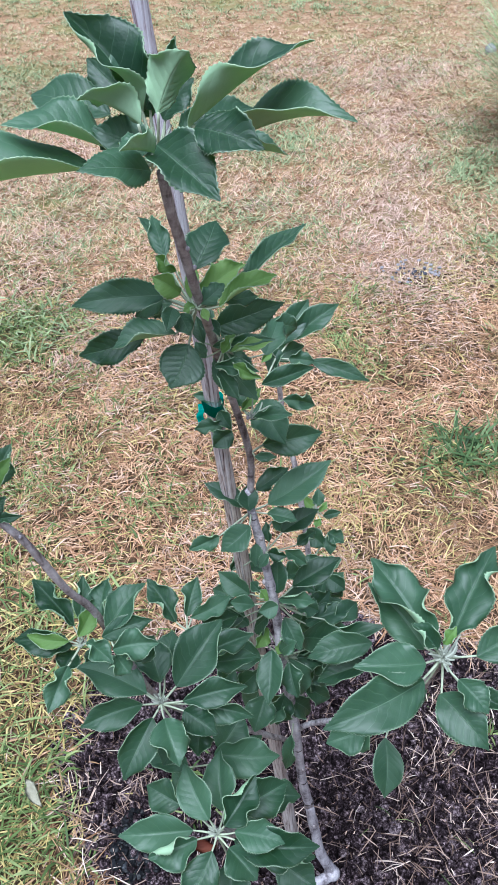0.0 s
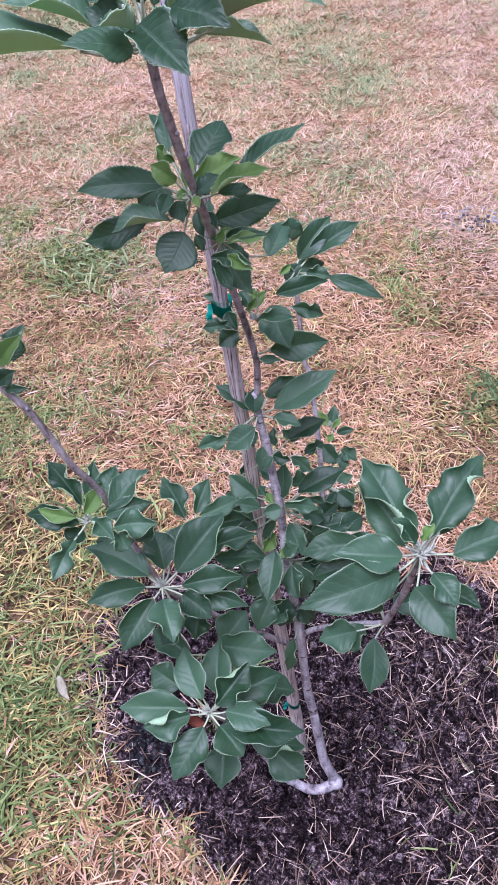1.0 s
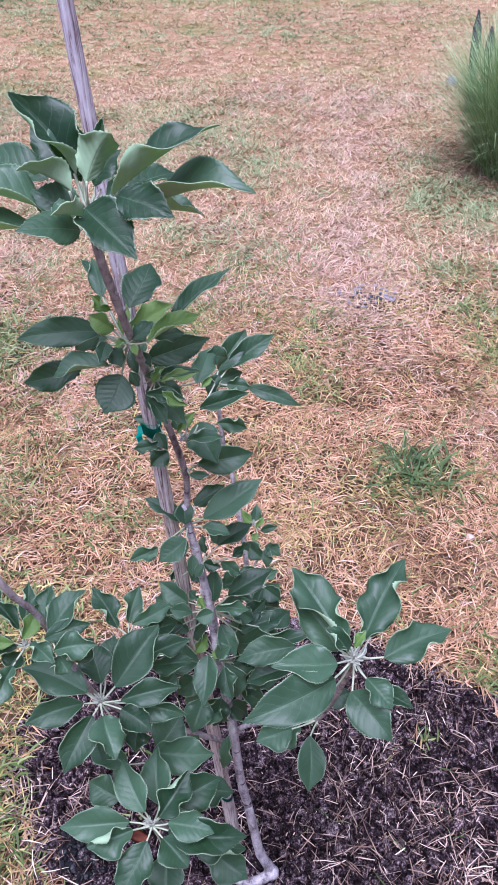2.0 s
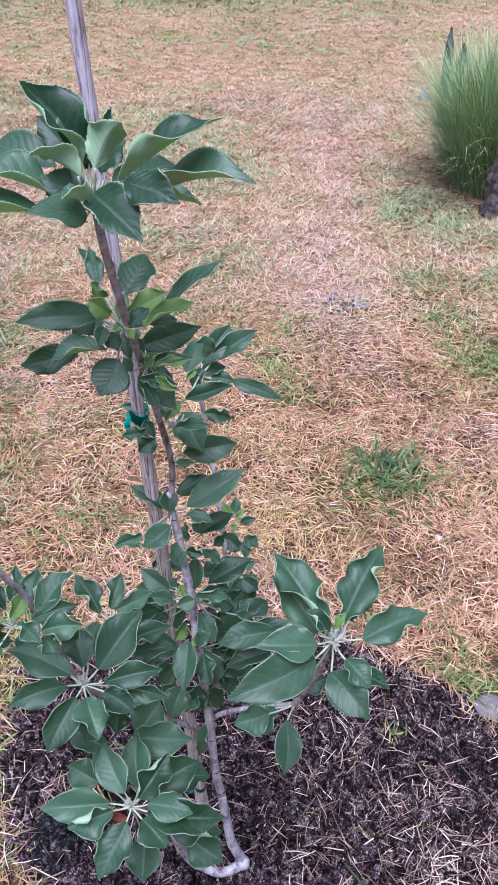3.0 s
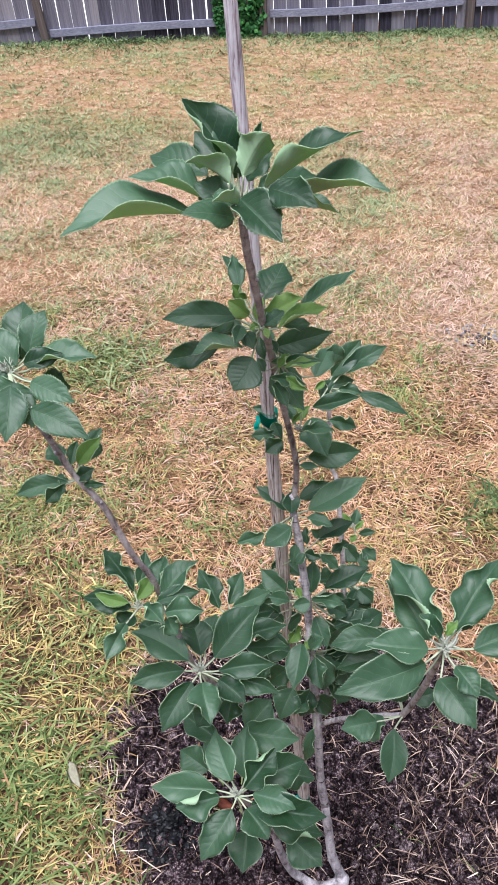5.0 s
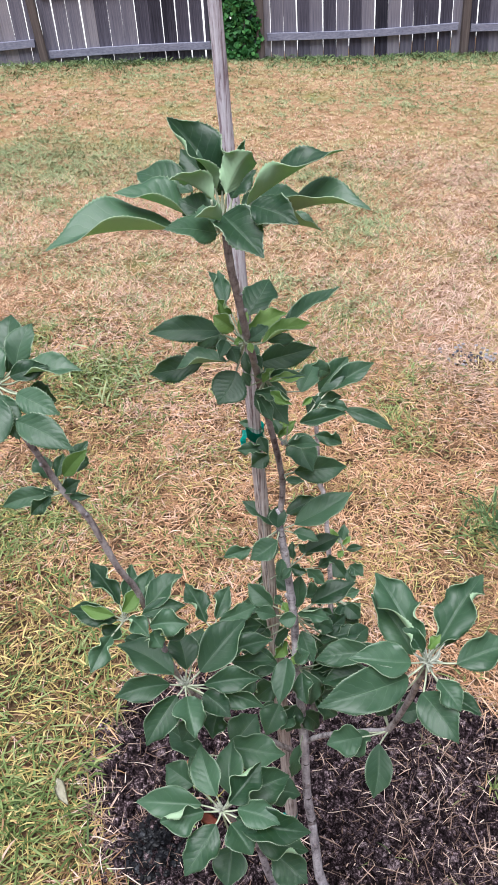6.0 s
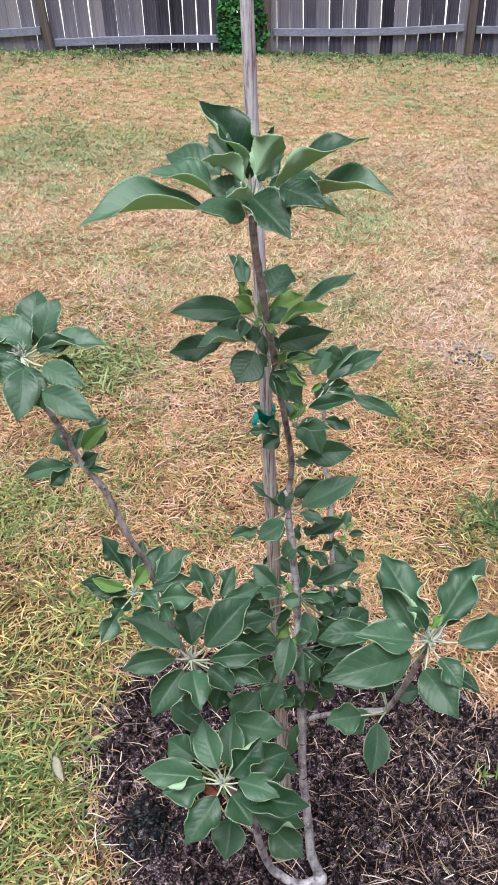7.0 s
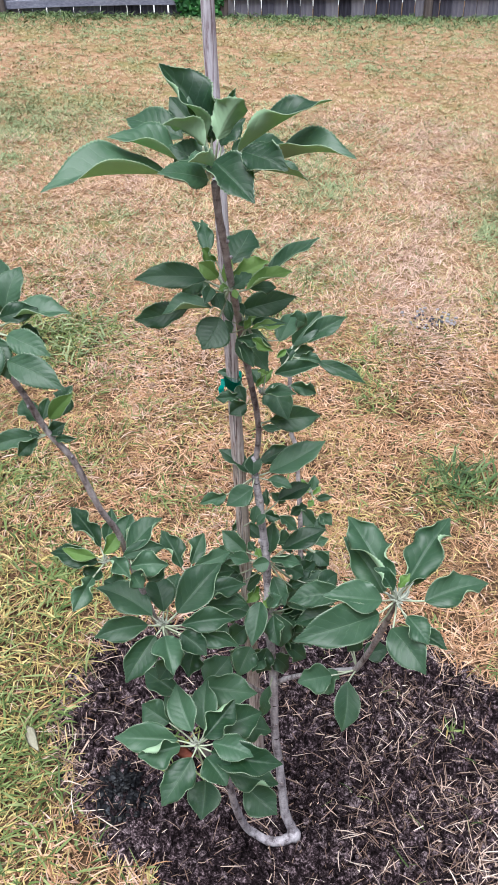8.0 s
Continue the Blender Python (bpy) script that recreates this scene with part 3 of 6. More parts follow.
blades("lawn_grass", 232000, (-2.1, 1.5, -0.75, 2.9), 31, (0.022, 0.075), lambda x, y: np.clip((2.9 - y) / 0.7, 0, 1) * in_view(x, y) * off_bed(x, y) * (1 - 0.42 * np.clip((-0.3 - x) / 0.3, 0, 1) * np.clip((0.9 - y) / 0.4, 0, 1)), greenness, "matted dry lawn grass with green blades between", 0.16, wide=(0.0017, 0.0046))
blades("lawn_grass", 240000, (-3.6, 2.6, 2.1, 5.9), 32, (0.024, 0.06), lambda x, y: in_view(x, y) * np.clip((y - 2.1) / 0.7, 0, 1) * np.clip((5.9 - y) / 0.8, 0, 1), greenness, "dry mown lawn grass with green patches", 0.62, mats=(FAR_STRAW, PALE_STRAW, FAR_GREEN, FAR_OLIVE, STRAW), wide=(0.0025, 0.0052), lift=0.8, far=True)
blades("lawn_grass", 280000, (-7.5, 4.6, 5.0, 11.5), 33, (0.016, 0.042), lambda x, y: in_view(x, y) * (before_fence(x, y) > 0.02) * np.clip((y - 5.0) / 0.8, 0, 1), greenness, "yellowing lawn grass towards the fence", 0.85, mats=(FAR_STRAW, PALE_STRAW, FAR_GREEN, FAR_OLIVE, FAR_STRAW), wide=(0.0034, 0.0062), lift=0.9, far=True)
blades("lawn_grass", 26000, (-6.0, 6.0, -3.0, 4.0), 34, (0.04, 0.09), lambda x, y: ~in_view(x, y, 0.3) * 1.0, greenness, "dry lawn grass", 0.15, wide=(0.006, 0.011), far=True)
blades("fence_grass", 150000, (-7.5, 4.6, 6.5, 11.5), 35, (0.05, 0.13), lambda x, y: (before_fence(x, y) > 0.03) * (np.exp(-((before_fence(x, y) / 0.20) ** 2)) + 0.35 * np.exp(-((before_fence(x, y) / 0.7) ** 2)) * (vnoise(x, y, 0.5, 29) > 0.3)), lambda x, y: 0.82 + 0 * x, "long green grass along the fence foot", 0.7, mats=(FAR_OLIVE, OLIVE_BLADE, DARK_GREEN, GREEN_BLADE, FAR_OLIVE), wide=(0.005, 0.010))
blades("green_tuft", 1900, (-1.2, -0.35, -0.35, 0.75), 36, (0.05, 0.11), lambda x, y: (in_bed(x, y) < 0.03) * np.clip((-0.48 - x) / 0.2, 0, 1) * (vnoise(x, y, 0.16, 41) > 0.52), lambda x, y: 0.75 + 0 * x, "broad green grass blades at the bed's edge", 0.6, wide=(0.0035, 0.0068))
blades("green_tuft", 4200, (-0.05, 0.75, 1.0, 1.75), 37, (0.04, 0.12), lambda x, y: np.exp(-((x - 0.335) ** 2 + (y - 1.27) ** 2) / 0.008), lambda x, y: 0.9 + 0 * x, "dark green grass tuft in the dry lawn", 1.0, lift=1.25, mats=(OLIVE_BLADE, STRAW, DARK_GREEN, GREEN_BLADE, STRAW), wide=(0.004, 0.008))
blades("green_tuft", 1700, (-1.8, -0.8, 1.5, 2.5), 38, (0.05, 0.11), lambda x, y: np.exp(-((x + 1.33) ** 2 + (y - 2.02) ** 2) / 0.045), lambda x, y: 0.85 + 0 * x, "soft green grass tuft in the dry lawn", 0.8, mats=(OLIVE_BLADE, STRAW, FAR_GREEN, GREEN_BLADE, GREEN_BLADE), wide=(0.004, 0.008))
blades("straw_litter", 46000, (-0.8, 1.1, -0.7, 0.8), 39, (0.005, 0.070), lambda x, y: (in_bed(x, y) > -0.02) * (1 - np.exp(-((x + 0.385) ** 2 + (y - 0.015) ** 2) / 0.003)) * (0.09 + 0.26 * np.clip(vnoise(x, y, 0.10, 44) * 2.6 - 1.35, 0, 1) + 0.42 * np.clip((x + 0.06) / 0.45, 0, 1) * np.clip(vnoise(x, y, 0.16, 45) * 2.2 - 0.5, 0.1, 1) + 0.9 * np.clip(1 - in_bed(x, y) / 0.10, 0, 1) * 0.3),
       lambda x, y: 0.02 + 0 * x, "dead straw pieces lying on the dug soil", 0.05, mats=(SOIL_STRAW, SOIL_STRAW, GREEN_BLADE, SOIL_STRAW, SOIL_STRAW), wide=(0.0009, 0.0030), floor=lambda x, y: bed_z(x, y) + 0.004, category="straw", kink=0.6)
blades("soil_sprout", 60, (-0.36, -0.24, 0.06, 0.26), 46, (0.03, 0.09), lambda x, y: 0.6 + 0 * x, lambda x, y: 0.6 + 0 * x, "thin green grass sprouting in the dug soil", 0.5, wide=(0.003, 0.006), floor=bed_z)
blades("soil_sprout", 20, (0.31, 0.35, 0.30, 0.34), 40, (0.02, 0.045), lambda x, y: 1.0 + 0 * x, lambda x, y: 0.5 + 0 * x, "small yellow-green grass sprout in the soil", 0.8, wide=(0.003, 0.005), floor=bed_z)


def clods(name, n, region, seed, sizes, mats, label, category, dense=lambda x, y: 1.0 + 0 * x):
    """Crumbs and clods joined in one mesh, half sunk in the soil."""
    rng = np.random.RandomState(seed)
    shapes = []
    pick = random.Random(seed)
    for k in range(10):
        bm = lump(1.0, k + seed, 0.8, 0.75, 1 if k < 4 else 2)
        for v in bm.verts:
            v.co *= pick.uniform(0.6, 1.15) if k < 4 else pick.uniform(0.78, 1.12)
        bm.verts.ensure_lookup_table()
        shapes.append((np.array([v.co for v in bm.verts]), np.array([[v.index for v in f.verts] for f in bm.faces])))
        bm.free()
    V, T, at = [], [], 0
    x, y = rng.uniform(region[0], region[1], n), rng.uniform(region[2], region[3], n)
    ok = (in_bed(x, y) > 0.0) & (rng.rand(n) < dense(x, y))
    for px, py in zip(x[ok], y[ok]):
        r = sizes[0] + (sizes[1] - sizes[0]) * rng.rand() ** 2.6
        v, t = shapes[4 + rng.randint(6) if r > 0.0050 else rng.randint(4)]
        a = rng.uniform(0, 6.28)
        c, s = math.cos(a), math.sin(a)
        w = v @ np.array([[c, s, 0], [-s, c, 0], [0, 0, 1]]) * r * rng.uniform(0.75, 1.25, 3)
        V.append(w + [px, py, float(bed_z(px, py)) + r * 0.3])
        T.append(t + at)
        at += len(v)
    me = from_arrays(name, np.concatenate(V), None, np.concatenate(T))
    return tagged(part(name, me, mats, smooth=mats is not CHAR), label, category, kind="stuff")


clods("soil_clods", 16500, (-0.8, 1.1, -0.7, 0.8), 51, (0.0014, 0.0090), CLOD, "dark crumbs and clods of dug soil", "soil")
clods("black_char_lumps", 3200, (-0.47, -0.30, -0.06, 0.09), 52, (0.002, 0.009), CHAR, "shiny black charred crumbs on the soil", "charcoal",
      lambda x, y: np.exp(-((x + 0.385) ** 2 + (y - 0.015) ** 2) / 0.0017))
clods("mole_heap", 260, (-0.05, 0.07, 0.60, 0.72), 53, (0.004, 0.018), CLOD, "small heap of dark soil in the straw", "soil")


# ---- fence ----
def on_fence(s, out=0.0, z=0.0):
    p = FENCE_AT + FENCE_WAY * s + FENCE_OUT * out
    return p.x, p.y, z


FENCE_TURN = math.degrees(math.atan2(FENCE_WAY.y, FENCE_WAY.x))


def fence_floor(s):
    x, y, _ = on_fence(s)
    return float(ground_z(x, y))


fence = empty("wooden_fence", "weathered grey-brown picket fence with narrow gaps", "fence")
shapes = [board(0.1425 + 0.0025 * (k % 3), 0.016, 1.80, seed=60 + k, lean=(0.004, -0.003, 0.0, 0.007, -0.006, 0.002, 0.0, -0.004)[k % 8], cut=0.05) for k in range(8)]
picket_meshes = []
for bm in shapes:
    me = bpy.data.meshes.new("picket")
    bm.to_mesh(me)
    bm.free()
    me.materials.append(PICKET)
    picket_meshes.append(me)
rng = random.Random(7)
s = -7.0
while s < 5.6:
    ob = new("picket", picket_meshes[rng.randrange(8)])
    ob.parent = fence
    tilt = 0.0
    if -2.9 < s < -1.2:
        tilt = -2.2 * (1 - (s + 2.9) / 1.7)
    ob.matrix_basis = pose(*on_fence(s, rng.uniform(-0.003, 0.003), fence_floor(s) - 0.01 + rng.uniform(-0.02, 0.015)), 0, tilt + rng.uniform(-0.5, 0.5), FENCE_TURN + rng.uniform(-1, 1))
    s += 0.152 + rng.choice((-0.004, -0.003, 0.0, 0.001, 0.004)) if s > -0.2 else 0.149 + rng.choice((-0.004, -0.002, 0.0, 0.004, 0.009))


def rail(s0, z0, s1, z1, sag, seed):
    r = random.Random(seed)
    bm = bmesh.new()
    rings = []
    for i in range(13):
        t = i / 12
        z = z0 + (z1 - z0) * t - sag * math.sin(math.pi * t)
        x, y, _ = on_fence(s0 + (s1 - s0) * t, -0.030)
        ring = []
        for o, h in ((-0.017, -0.040), (0.017, -0.040), (0.019, -0.036), (0.019, 0.036), (0.017, 0.040), (-0.017, 0.040), (-0.019, 0.036), (-0.019, -0.036)):
            q = r.uniform(-0.0012, 0.0012)
            ring.append(bm.verts.new((x + FENCE_OUT.x * (o + q), y + FENCE_OUT.y * (o + q), z + h + q)))
        rings.append(ring)
    for lo, hi in zip(rings, rings[1:]):
        for k in range(8):
            bm.faces.new((lo[k], lo[(k + 1) % 8], hi[(k + 1) % 8], hi[k]))
    bm.faces.new(rings[0][::-1])
    bm.faces.new(rings[-1])
    bmesh.ops.recalc_face_normals(bm, faces=bm.faces)
    return part("rail", bm, RAIL, fence, "split grey rail", smooth=False)


for s0, z0, s1, z1, sag in ((-7.0, 0.52, -4.98, 0.45, 0.02), (-4.84, 0.42, -2.56, 0.385, 0.03), (-2.42, 0.255, 0.0, 0.195, -0.018), (0.05, 0.265, 2.29, 0.224, 0.022), (2.44, 0.196, 4.80, 0.15, 0.02)):
    rail(s0, z0, s1, z1, sag, int(s0 * 10) + 99)
    rail(s0, z0 + 0.62, s1, z1 + 0.62, sag, int(s0 * 10) + 199)
    rail(s0, z0 + 1.24, s1, z1 + 1.24, sag, int(s0 * 10) + 299)
for s, lean, out in ((-4.91, 1.0, -0.058), (-2.47, -5.0, -0.058), (-0.04, 0.5, -0.066), (2.37, 0.4, -0.058), (4.87, 0.0, -0.058)):
    ob = part("post", board(0.09, 0.075, 1.86, seed=int(s * 10) + 80, cut=0.0), POST, fence, "dark weathered fence post", smooth=False)
    ob.matrix_basis = pose(*on_fence(s, out, fence_floor(s) - 0.05), 0, lean, FENCE_TURN)


def scatter_leaves(name, centres, normals, sizes, seed, mats, label, category, parent=None):
    """Many small pointed leaves, each two bent pieces, in one mesh."""
    r = np.random.RandomState(seed)
    n = len(centres)
    nor = normals / np.linalg.norm(normals, axis=1)[:, None]
    side = np.cross(nor, r.normal(size=(n, 3)))
    side /= np.linalg.norm(side, axis=1)[:, None]
    way = np.cross(side, nor)
    L, W = sizes[:, None], sizes[:, None] * r.uniform(0.6, 0.85, (n, 1))
    v = np.empty((n, 6, 3))
    v[:, 0], v[:, 1] = centres - way * L * 0.5, centres + way * L * 0.5 - nor * L * 0.12
    v[:, 2], v[:, 3] = centres + side * W * 0.5 - way * L * 0.12 - nor * W * 0.12, centres - side * W * 0.5 - way * L * 0.12 - nor * W * 0.12
    v[:, 4], v[:, 5] = centres + nor * L * 0.04, centres + way * L * 0.22 + nor * L * 0.0
    b = np.arange(n)[:, None] * 6
    quads = np.concatenate([b + [0, 2, 5, 4], b + [0, 4, 5, 3]])
    tris = np.concatenate([b + [2, 1, 5], b + [3, 5, 1]])
    return part(name, from_arrays(name, v.reshape(-1, 3), quads, tris), mats, parent)


# vine climbing the fence by the second post
vine = empty("climbing_vine", "dark green leafy vine climbing the wooden fence", "vine")
r = np.random.RandomState(70)
n = 2300
t = r.rand(n)
h = t * 1.75
half = 0.20 + 0.09 * np.sin(h * 5.1) + 0.10 * np.clip(h - 0.4, 0, 1)
s = -0.30 - 0.08 * np.clip(h - 0.2, 0, 1) + half * r.uniform(-1, 1, n)
o = -0.075 - 0.10 * r.rand(n) * (1 - np.abs(s + 0.27) / 0.45)
c = np.stack([FENCE_AT.x + FENCE_WAY.x * s + FENCE_OUT.x * o, FENCE_AT.y + FENCE_WAY.y * s + FENCE_OUT.y * o, 0.03 + h], -1)
nrm = -np.array(FENCE_OUT) + r.normal(size=(n, 3)) * 0.45 + [0, 0, 0.45]
tagged(scatter_leaves("foliage", c, nrm, r.uniform(0.045, 0.085, n), 71, VINE_LEAF, "", "", vine), kind="stuff")
for k in range(3):
    pts = [on_fence(-0.3 + 0.05 * k + 0.04 * math.sin(3 * z + k), -0.07, z) for z in (0.0, 0.4, 0.8, 1.2, 1.6)]
    part("vine_stem", tube(pts, 0.010, 0.004, 4, 7, seed=k), BARK_NEW, vine)

# pale paved yard beyond the fence
bm = bmesh.new()
p = [on_fence(-14, 0.5, 0.02), on_fence(14, 0.5, 0.02), on_fence(14, 9, 0.05), on_fence(-14, 9, 0.05)]
q = [on_fence(-14, 0.5, -0.6), on_fence(14, 0.5, -0.6), on_fence(14, 9, -0.6), on_fence(-14, 9, -0.6)]
hi, lo = [bm.verts.new(v) for v in p], [bm.verts.new(v) for v in q]
bm.faces.new(hi)
bm.faces.new(lo[::-1])
for k in range(4):
    bm.faces.new((lo[k], lo[(k + 1) % 4], hi[(k + 1) % 4], hi[k]))
bmesh.ops.recalc_face_normals(bm, faces=bm.faces)
tagged(part("pavement", bm, CONCRETE, smooth=False), "pale concrete yard beyond the fence", "pavement", kind="structure")


# ---- ornamental grass clump with stump and dark stakes ----
def tussock(centre, n, seed):
    rg = np.random.RandomState(seed)
    a, rad = rg.uniform(0, 2 * np.pi, n), 0.31 * np.sqrt(rg.rand(n))
    x, y = centre[0] + rad * np.cos(a), centre[1] + rad * np.sin(a)
    L = rg.uniform(0.20, 0.88, n)
    lean = rad / 0.31 * rg.uniform(0.02, 0.55, n) + np.abs(rg.normal(0, 0.30, n))
    az = a + rg.normal(0, 1.4, n)
    w = rg.uniform(0.0012, 0.0032, n)
    pts = []
    for u in (0, 0.2, 0.4, 0.6, 0.8, 1.0):
        ang = lean * (0.35 + 1.25 * u)
        run = L * u * np.sin(np.clip(ang, 0, 1.9)) * 0.8
        pts.append(np.stack([x + np.cos(az) * run, y + np.sin(az) * run, L * u * np.cos(np.clip(ang * 0.72, 0, 1.5)) + ground_z(x, y)], -1))
    sd = np.stack([-np.sin(az), np.cos(az), 0 * az], -1)
    v = np.empty((n, 11, 3))
    for k in range(5):
        q = w * (1 - 0.15 * k)
        v[:, 2 * k], v[:, 2 * k + 1] = pts[k] - sd * q[:, None], pts[k] + sd * q[:, None]
    v[:, 10] = pts[5]
    b = np.arange(n)[:, None] * 11
    quads = np.concatenate([b + [2 * k, 2 * k + 1, 2 * k + 3, 2 * k + 2] for k in range(4)])
    return from_arrays("tussock", v.reshape(-1, 3), quads, b + [8, 9, 10])


tagged(part("ornamental_grass", tussock((1.10, 3.92), 10500, 81), TUSSOCK), "tall fine-bladed green ornamental grass clump", "grass", kind="stuff")
for (x, y, z), h, lean in (((0.825, 4.85, 0.0), 0.62, 0.0), ((0.90, 4.88, 0.0), 0.52, 2.0)):
    bm = board(0.06, 0.02, h, seed=int(h * 100), cut=0.0)
    for v in bm.verts:
        if v.co.z > h * 0.8:
            v.co.x *= max(0.06, 1 - (v.co.z / h - 0.8) / 0.2)
    ob = tagged(part("garden_stake", bm, SLATE, smooth=False), "dark pointed wooden stake behind the grass clump", "stake", "stakes behind the clump")
    ob.matrix_basis = pose(x, y, float(ground_z(x, y)) - 0.01, 0, lean, 12)
bm = tube([(0.99, 3.44, -0.03), (1.00, 3.46, 0.15), (1.02, 3.48, 0.32), (1.04, 3.50, 0.46)], 0.080, 0.062, 8, 18, 0.24, seed=4)
tagged(part("tree_stump", bm, STUMP), "dark rough-barked stump beside the ornamental grass", "stump")

# stones and a dry leaf
for name, at, r, flat, m, label in (("stone", (0.565, 0.425), 0.040, 0.26, STONE, "flat grey-violet stone at the bed's edge"),
                                    ("stone", (0.77, 5.55), 0.040, 1.2, ASH_STONE, "pale grey stone behind the ornamental grass"), ("pebble", (0.49, 1.0), 0.013, 0.6, CHALK, "small pale stone in the dry lawn"), ("pebble", (0.52, 1.03), 0.009, 0.6, CHALK, "small pale stone in the dry lawn")):
    ob = tagged(part(name, lump(r, r * 100, flat), m), label, "stone")
    z = float(bed_z(*at)) if in_bed(*at) > 0 else float(ground_z(*at))
    ob.matrix_basis = pose(*at, z + r * flat * 0.45, 0, 0, 25)
rg = random.Random(5)
for k in range(44):
    a, d = rg.uniform(0, 6.28), 0.095 * rg.random() ** 0.6
    at = (0.19 + d * 1.3 * math.cos(a), 2.41 + d * math.sin(a))
    r = rg.uniform(0.005, 0.010)
    ob = tagged(part("stone_chip", lump(r, k, 0.7, 0.3, 1), SLATE if d < 0.055 and k % 4 else ASH_STONE, smooth=False), "charred dark chip on bare ground" if d < 0.055 and k % 4 else "grey ashy chip on bare ground", "stone", "stone chips")
    ob.matrix_basis = pose(*at, float(ground_z(*at)) + r * 0.55 + 0.012, 0, 0, k * 40)


# ---- stake with its ties ----
stake = empty("wooden_stake", "weathered pale grey wooden stake driven in beside the trunk", "stake")
STAKE_FOOT, STAKE_WAY = Vector((-0.080, 0.075, 0.0)), Vector((-0.0158, -0.0516, 1.0))
part("shaft", tube([STAKE_FOOT + STAKE_WAY * z for z in (-0.05, 0.2, 0.45, 0.7, 0.95, 1.15, 1.4, 1.65, 1.9, 2.1)], 0.0134, 0.0054, 8, 12, 0.05, seed=3), STAKE_WOOD, stake)
for z0, z1, a in ((0.55, 0.83, -1.35), (0.78, 1.10, -1.6), (1.15, 1.36, -1.45)):
    pts = [STAKE_FOOT + STAKE_WAY * z + Vector((math.cos(a + 0.12 * math.sin(9 * z)), math.sin(a), 0)) * (0.0129 - 0.0032 * z) for z in np.linspace(z0, z1, 6)]
    part("crack", tube(pts, 0.0009, 0.0006, 3, 6, 0.2), BARK_NEW, stake, "dark drying crack in the wood")


# ---- the young apple tree ----
tree = empty("apple_tree", "young staked apple tree with dark green leaves", "tree")


def limb(name, points, r0, r1, mat, label="", steps=5, knots=0.10, seed=0, sides=12):
    return part(name, tube(points, r0, r1, steps, sides, 0.05, knots, seed), mat, tree, label)


limb("trunk", [(0.006, 0.002, -0.03), (0.003, 0.0, 0.03), (-0.013, 0.0, 0.09), (-0.021, 0.0, 0.18), (-0.027, 0.0, 0.272)], 0.0112, 0.0080, BARK_OLD, "smooth grey-violet bark", seed=1)
limb("stem", [(-0.027, 0.0, 0.268), (-0.035, 0.0, 0.36), (-0.038, 0.0, 0.52), (-0.045, 0.0, 0.66),
              (-0.049, 0.003, 0.79), (-0.054, 0.005, 0.853), (-0.060, 0.008, 0.918), (-0.067, 0.010, 0.969), (-0.069, 0.012, 1.008)], 0.0081, 0.0050, BARK_OLD, "grey-violet stem with dark buds", seed=8, knots=0.16)
limb("leading_shoot", [(-0.066, 0.012, 1.005), (-0.063, 0.011, 1.028), (-0.060, 0.006, 1.060), (-0.0595, -0.010, 1.106), (-0.0620, -0.025, 1.152), (-0.0640, -0.045, 1.203), (-0.0640, -0.066, 1.247),
                       (-0.0625, -0.090, 1.291), (-0.0615, -0.114, 1.333), (-0.060, -0.136, 1.369), (-0.060, -0.154, 1.410), (-0.061, -0.168, 1.447), (-0.061, -0.175, 1.480)], 0.0042, 0.0040, BARK_NEW, "grey-brown shoot with pale buds", seed=2, knots=0.08)
limb("low_branch", [(0.004, -0.006, 0.020), (-0.020, -0.019, 0.013), (-0.046, -0.026, 0.019), (-0.074, -0.026, 0.038), (-0.090, -0.036, 0.075), (-0.100, -0.068, 0.19), (-0.104, -0.100, 0.33), (-0.104, -0.170, 0.50), (-0.106, -0.235, 0.635), (-0.105, -0.25, 0.66)], 0.0108, 0.0045, BARK_OLD, "pale grey branch curving up from the foot", seed=3)
bm = lump(0.0155, 3, 1.0, 0.14)
for v in bm.verts:
    v.co += Vector((0.006, -0.004, 0.022))
part("root_collar", bm, BARK_OLD, tree, "pale swollen foot of the trunk")
limb("back_branch", [(-0.040, 0.004, 0.50), (-0.020, 0.060, 0.600), (-0.014, 0.120, 0.679), (-0.020, 0.160, 0.761), (-0.036, 0.200, 0.888), (-0.046, 0.205, 0.925), (-0.053, 0.220, 1.058)], 0.0052, 0.0035, BARK_NEW, seed=4)
limb("right_branch", [(-0.039, 0.0, 0.500), (-0.020, -0.010, 0.535), (0.004, -0.020, 0.563), (0.060, -0.055, 0.632), (0.112, -0.095, 0.700)], 0.0046, 0.0040, BARK_OLD, seed=5)
limb("spur", [(0.108, -0.092, 0.692), (0.122, -0.110, 0.745), (0.140, -0.142, 0.835), (0.152, -0.170, 0.915), (0.158, -0.183, 0.950)], 0.0046, 0.0040, BARK_NEW, seed=6)
limb("left_branch", [(-0.044, 0.000, 0.470), (-0.113, -0.040, 0.564), (-0.161, -0.090, 0.670), (-0.186, -0.135, 0.774), (-0.194, -0.150, 0.832), (-0.209, -0.165, 0.940), (-0.214, -0.180, 1.004), (-0.223, -0.200, 1.057), (-0.232, -0.212, 1.113), (-0.240, -0.220, 1.153), (-0.263, -0.225, 1.194), (-0.276, -0.235, 1.246), (-0.291, -0.241, 1.290), (-0.300, -0.245, 1.334)], 0.0048, 0.0034, BARK_NEW, "long grey-brown branch", seed=7)
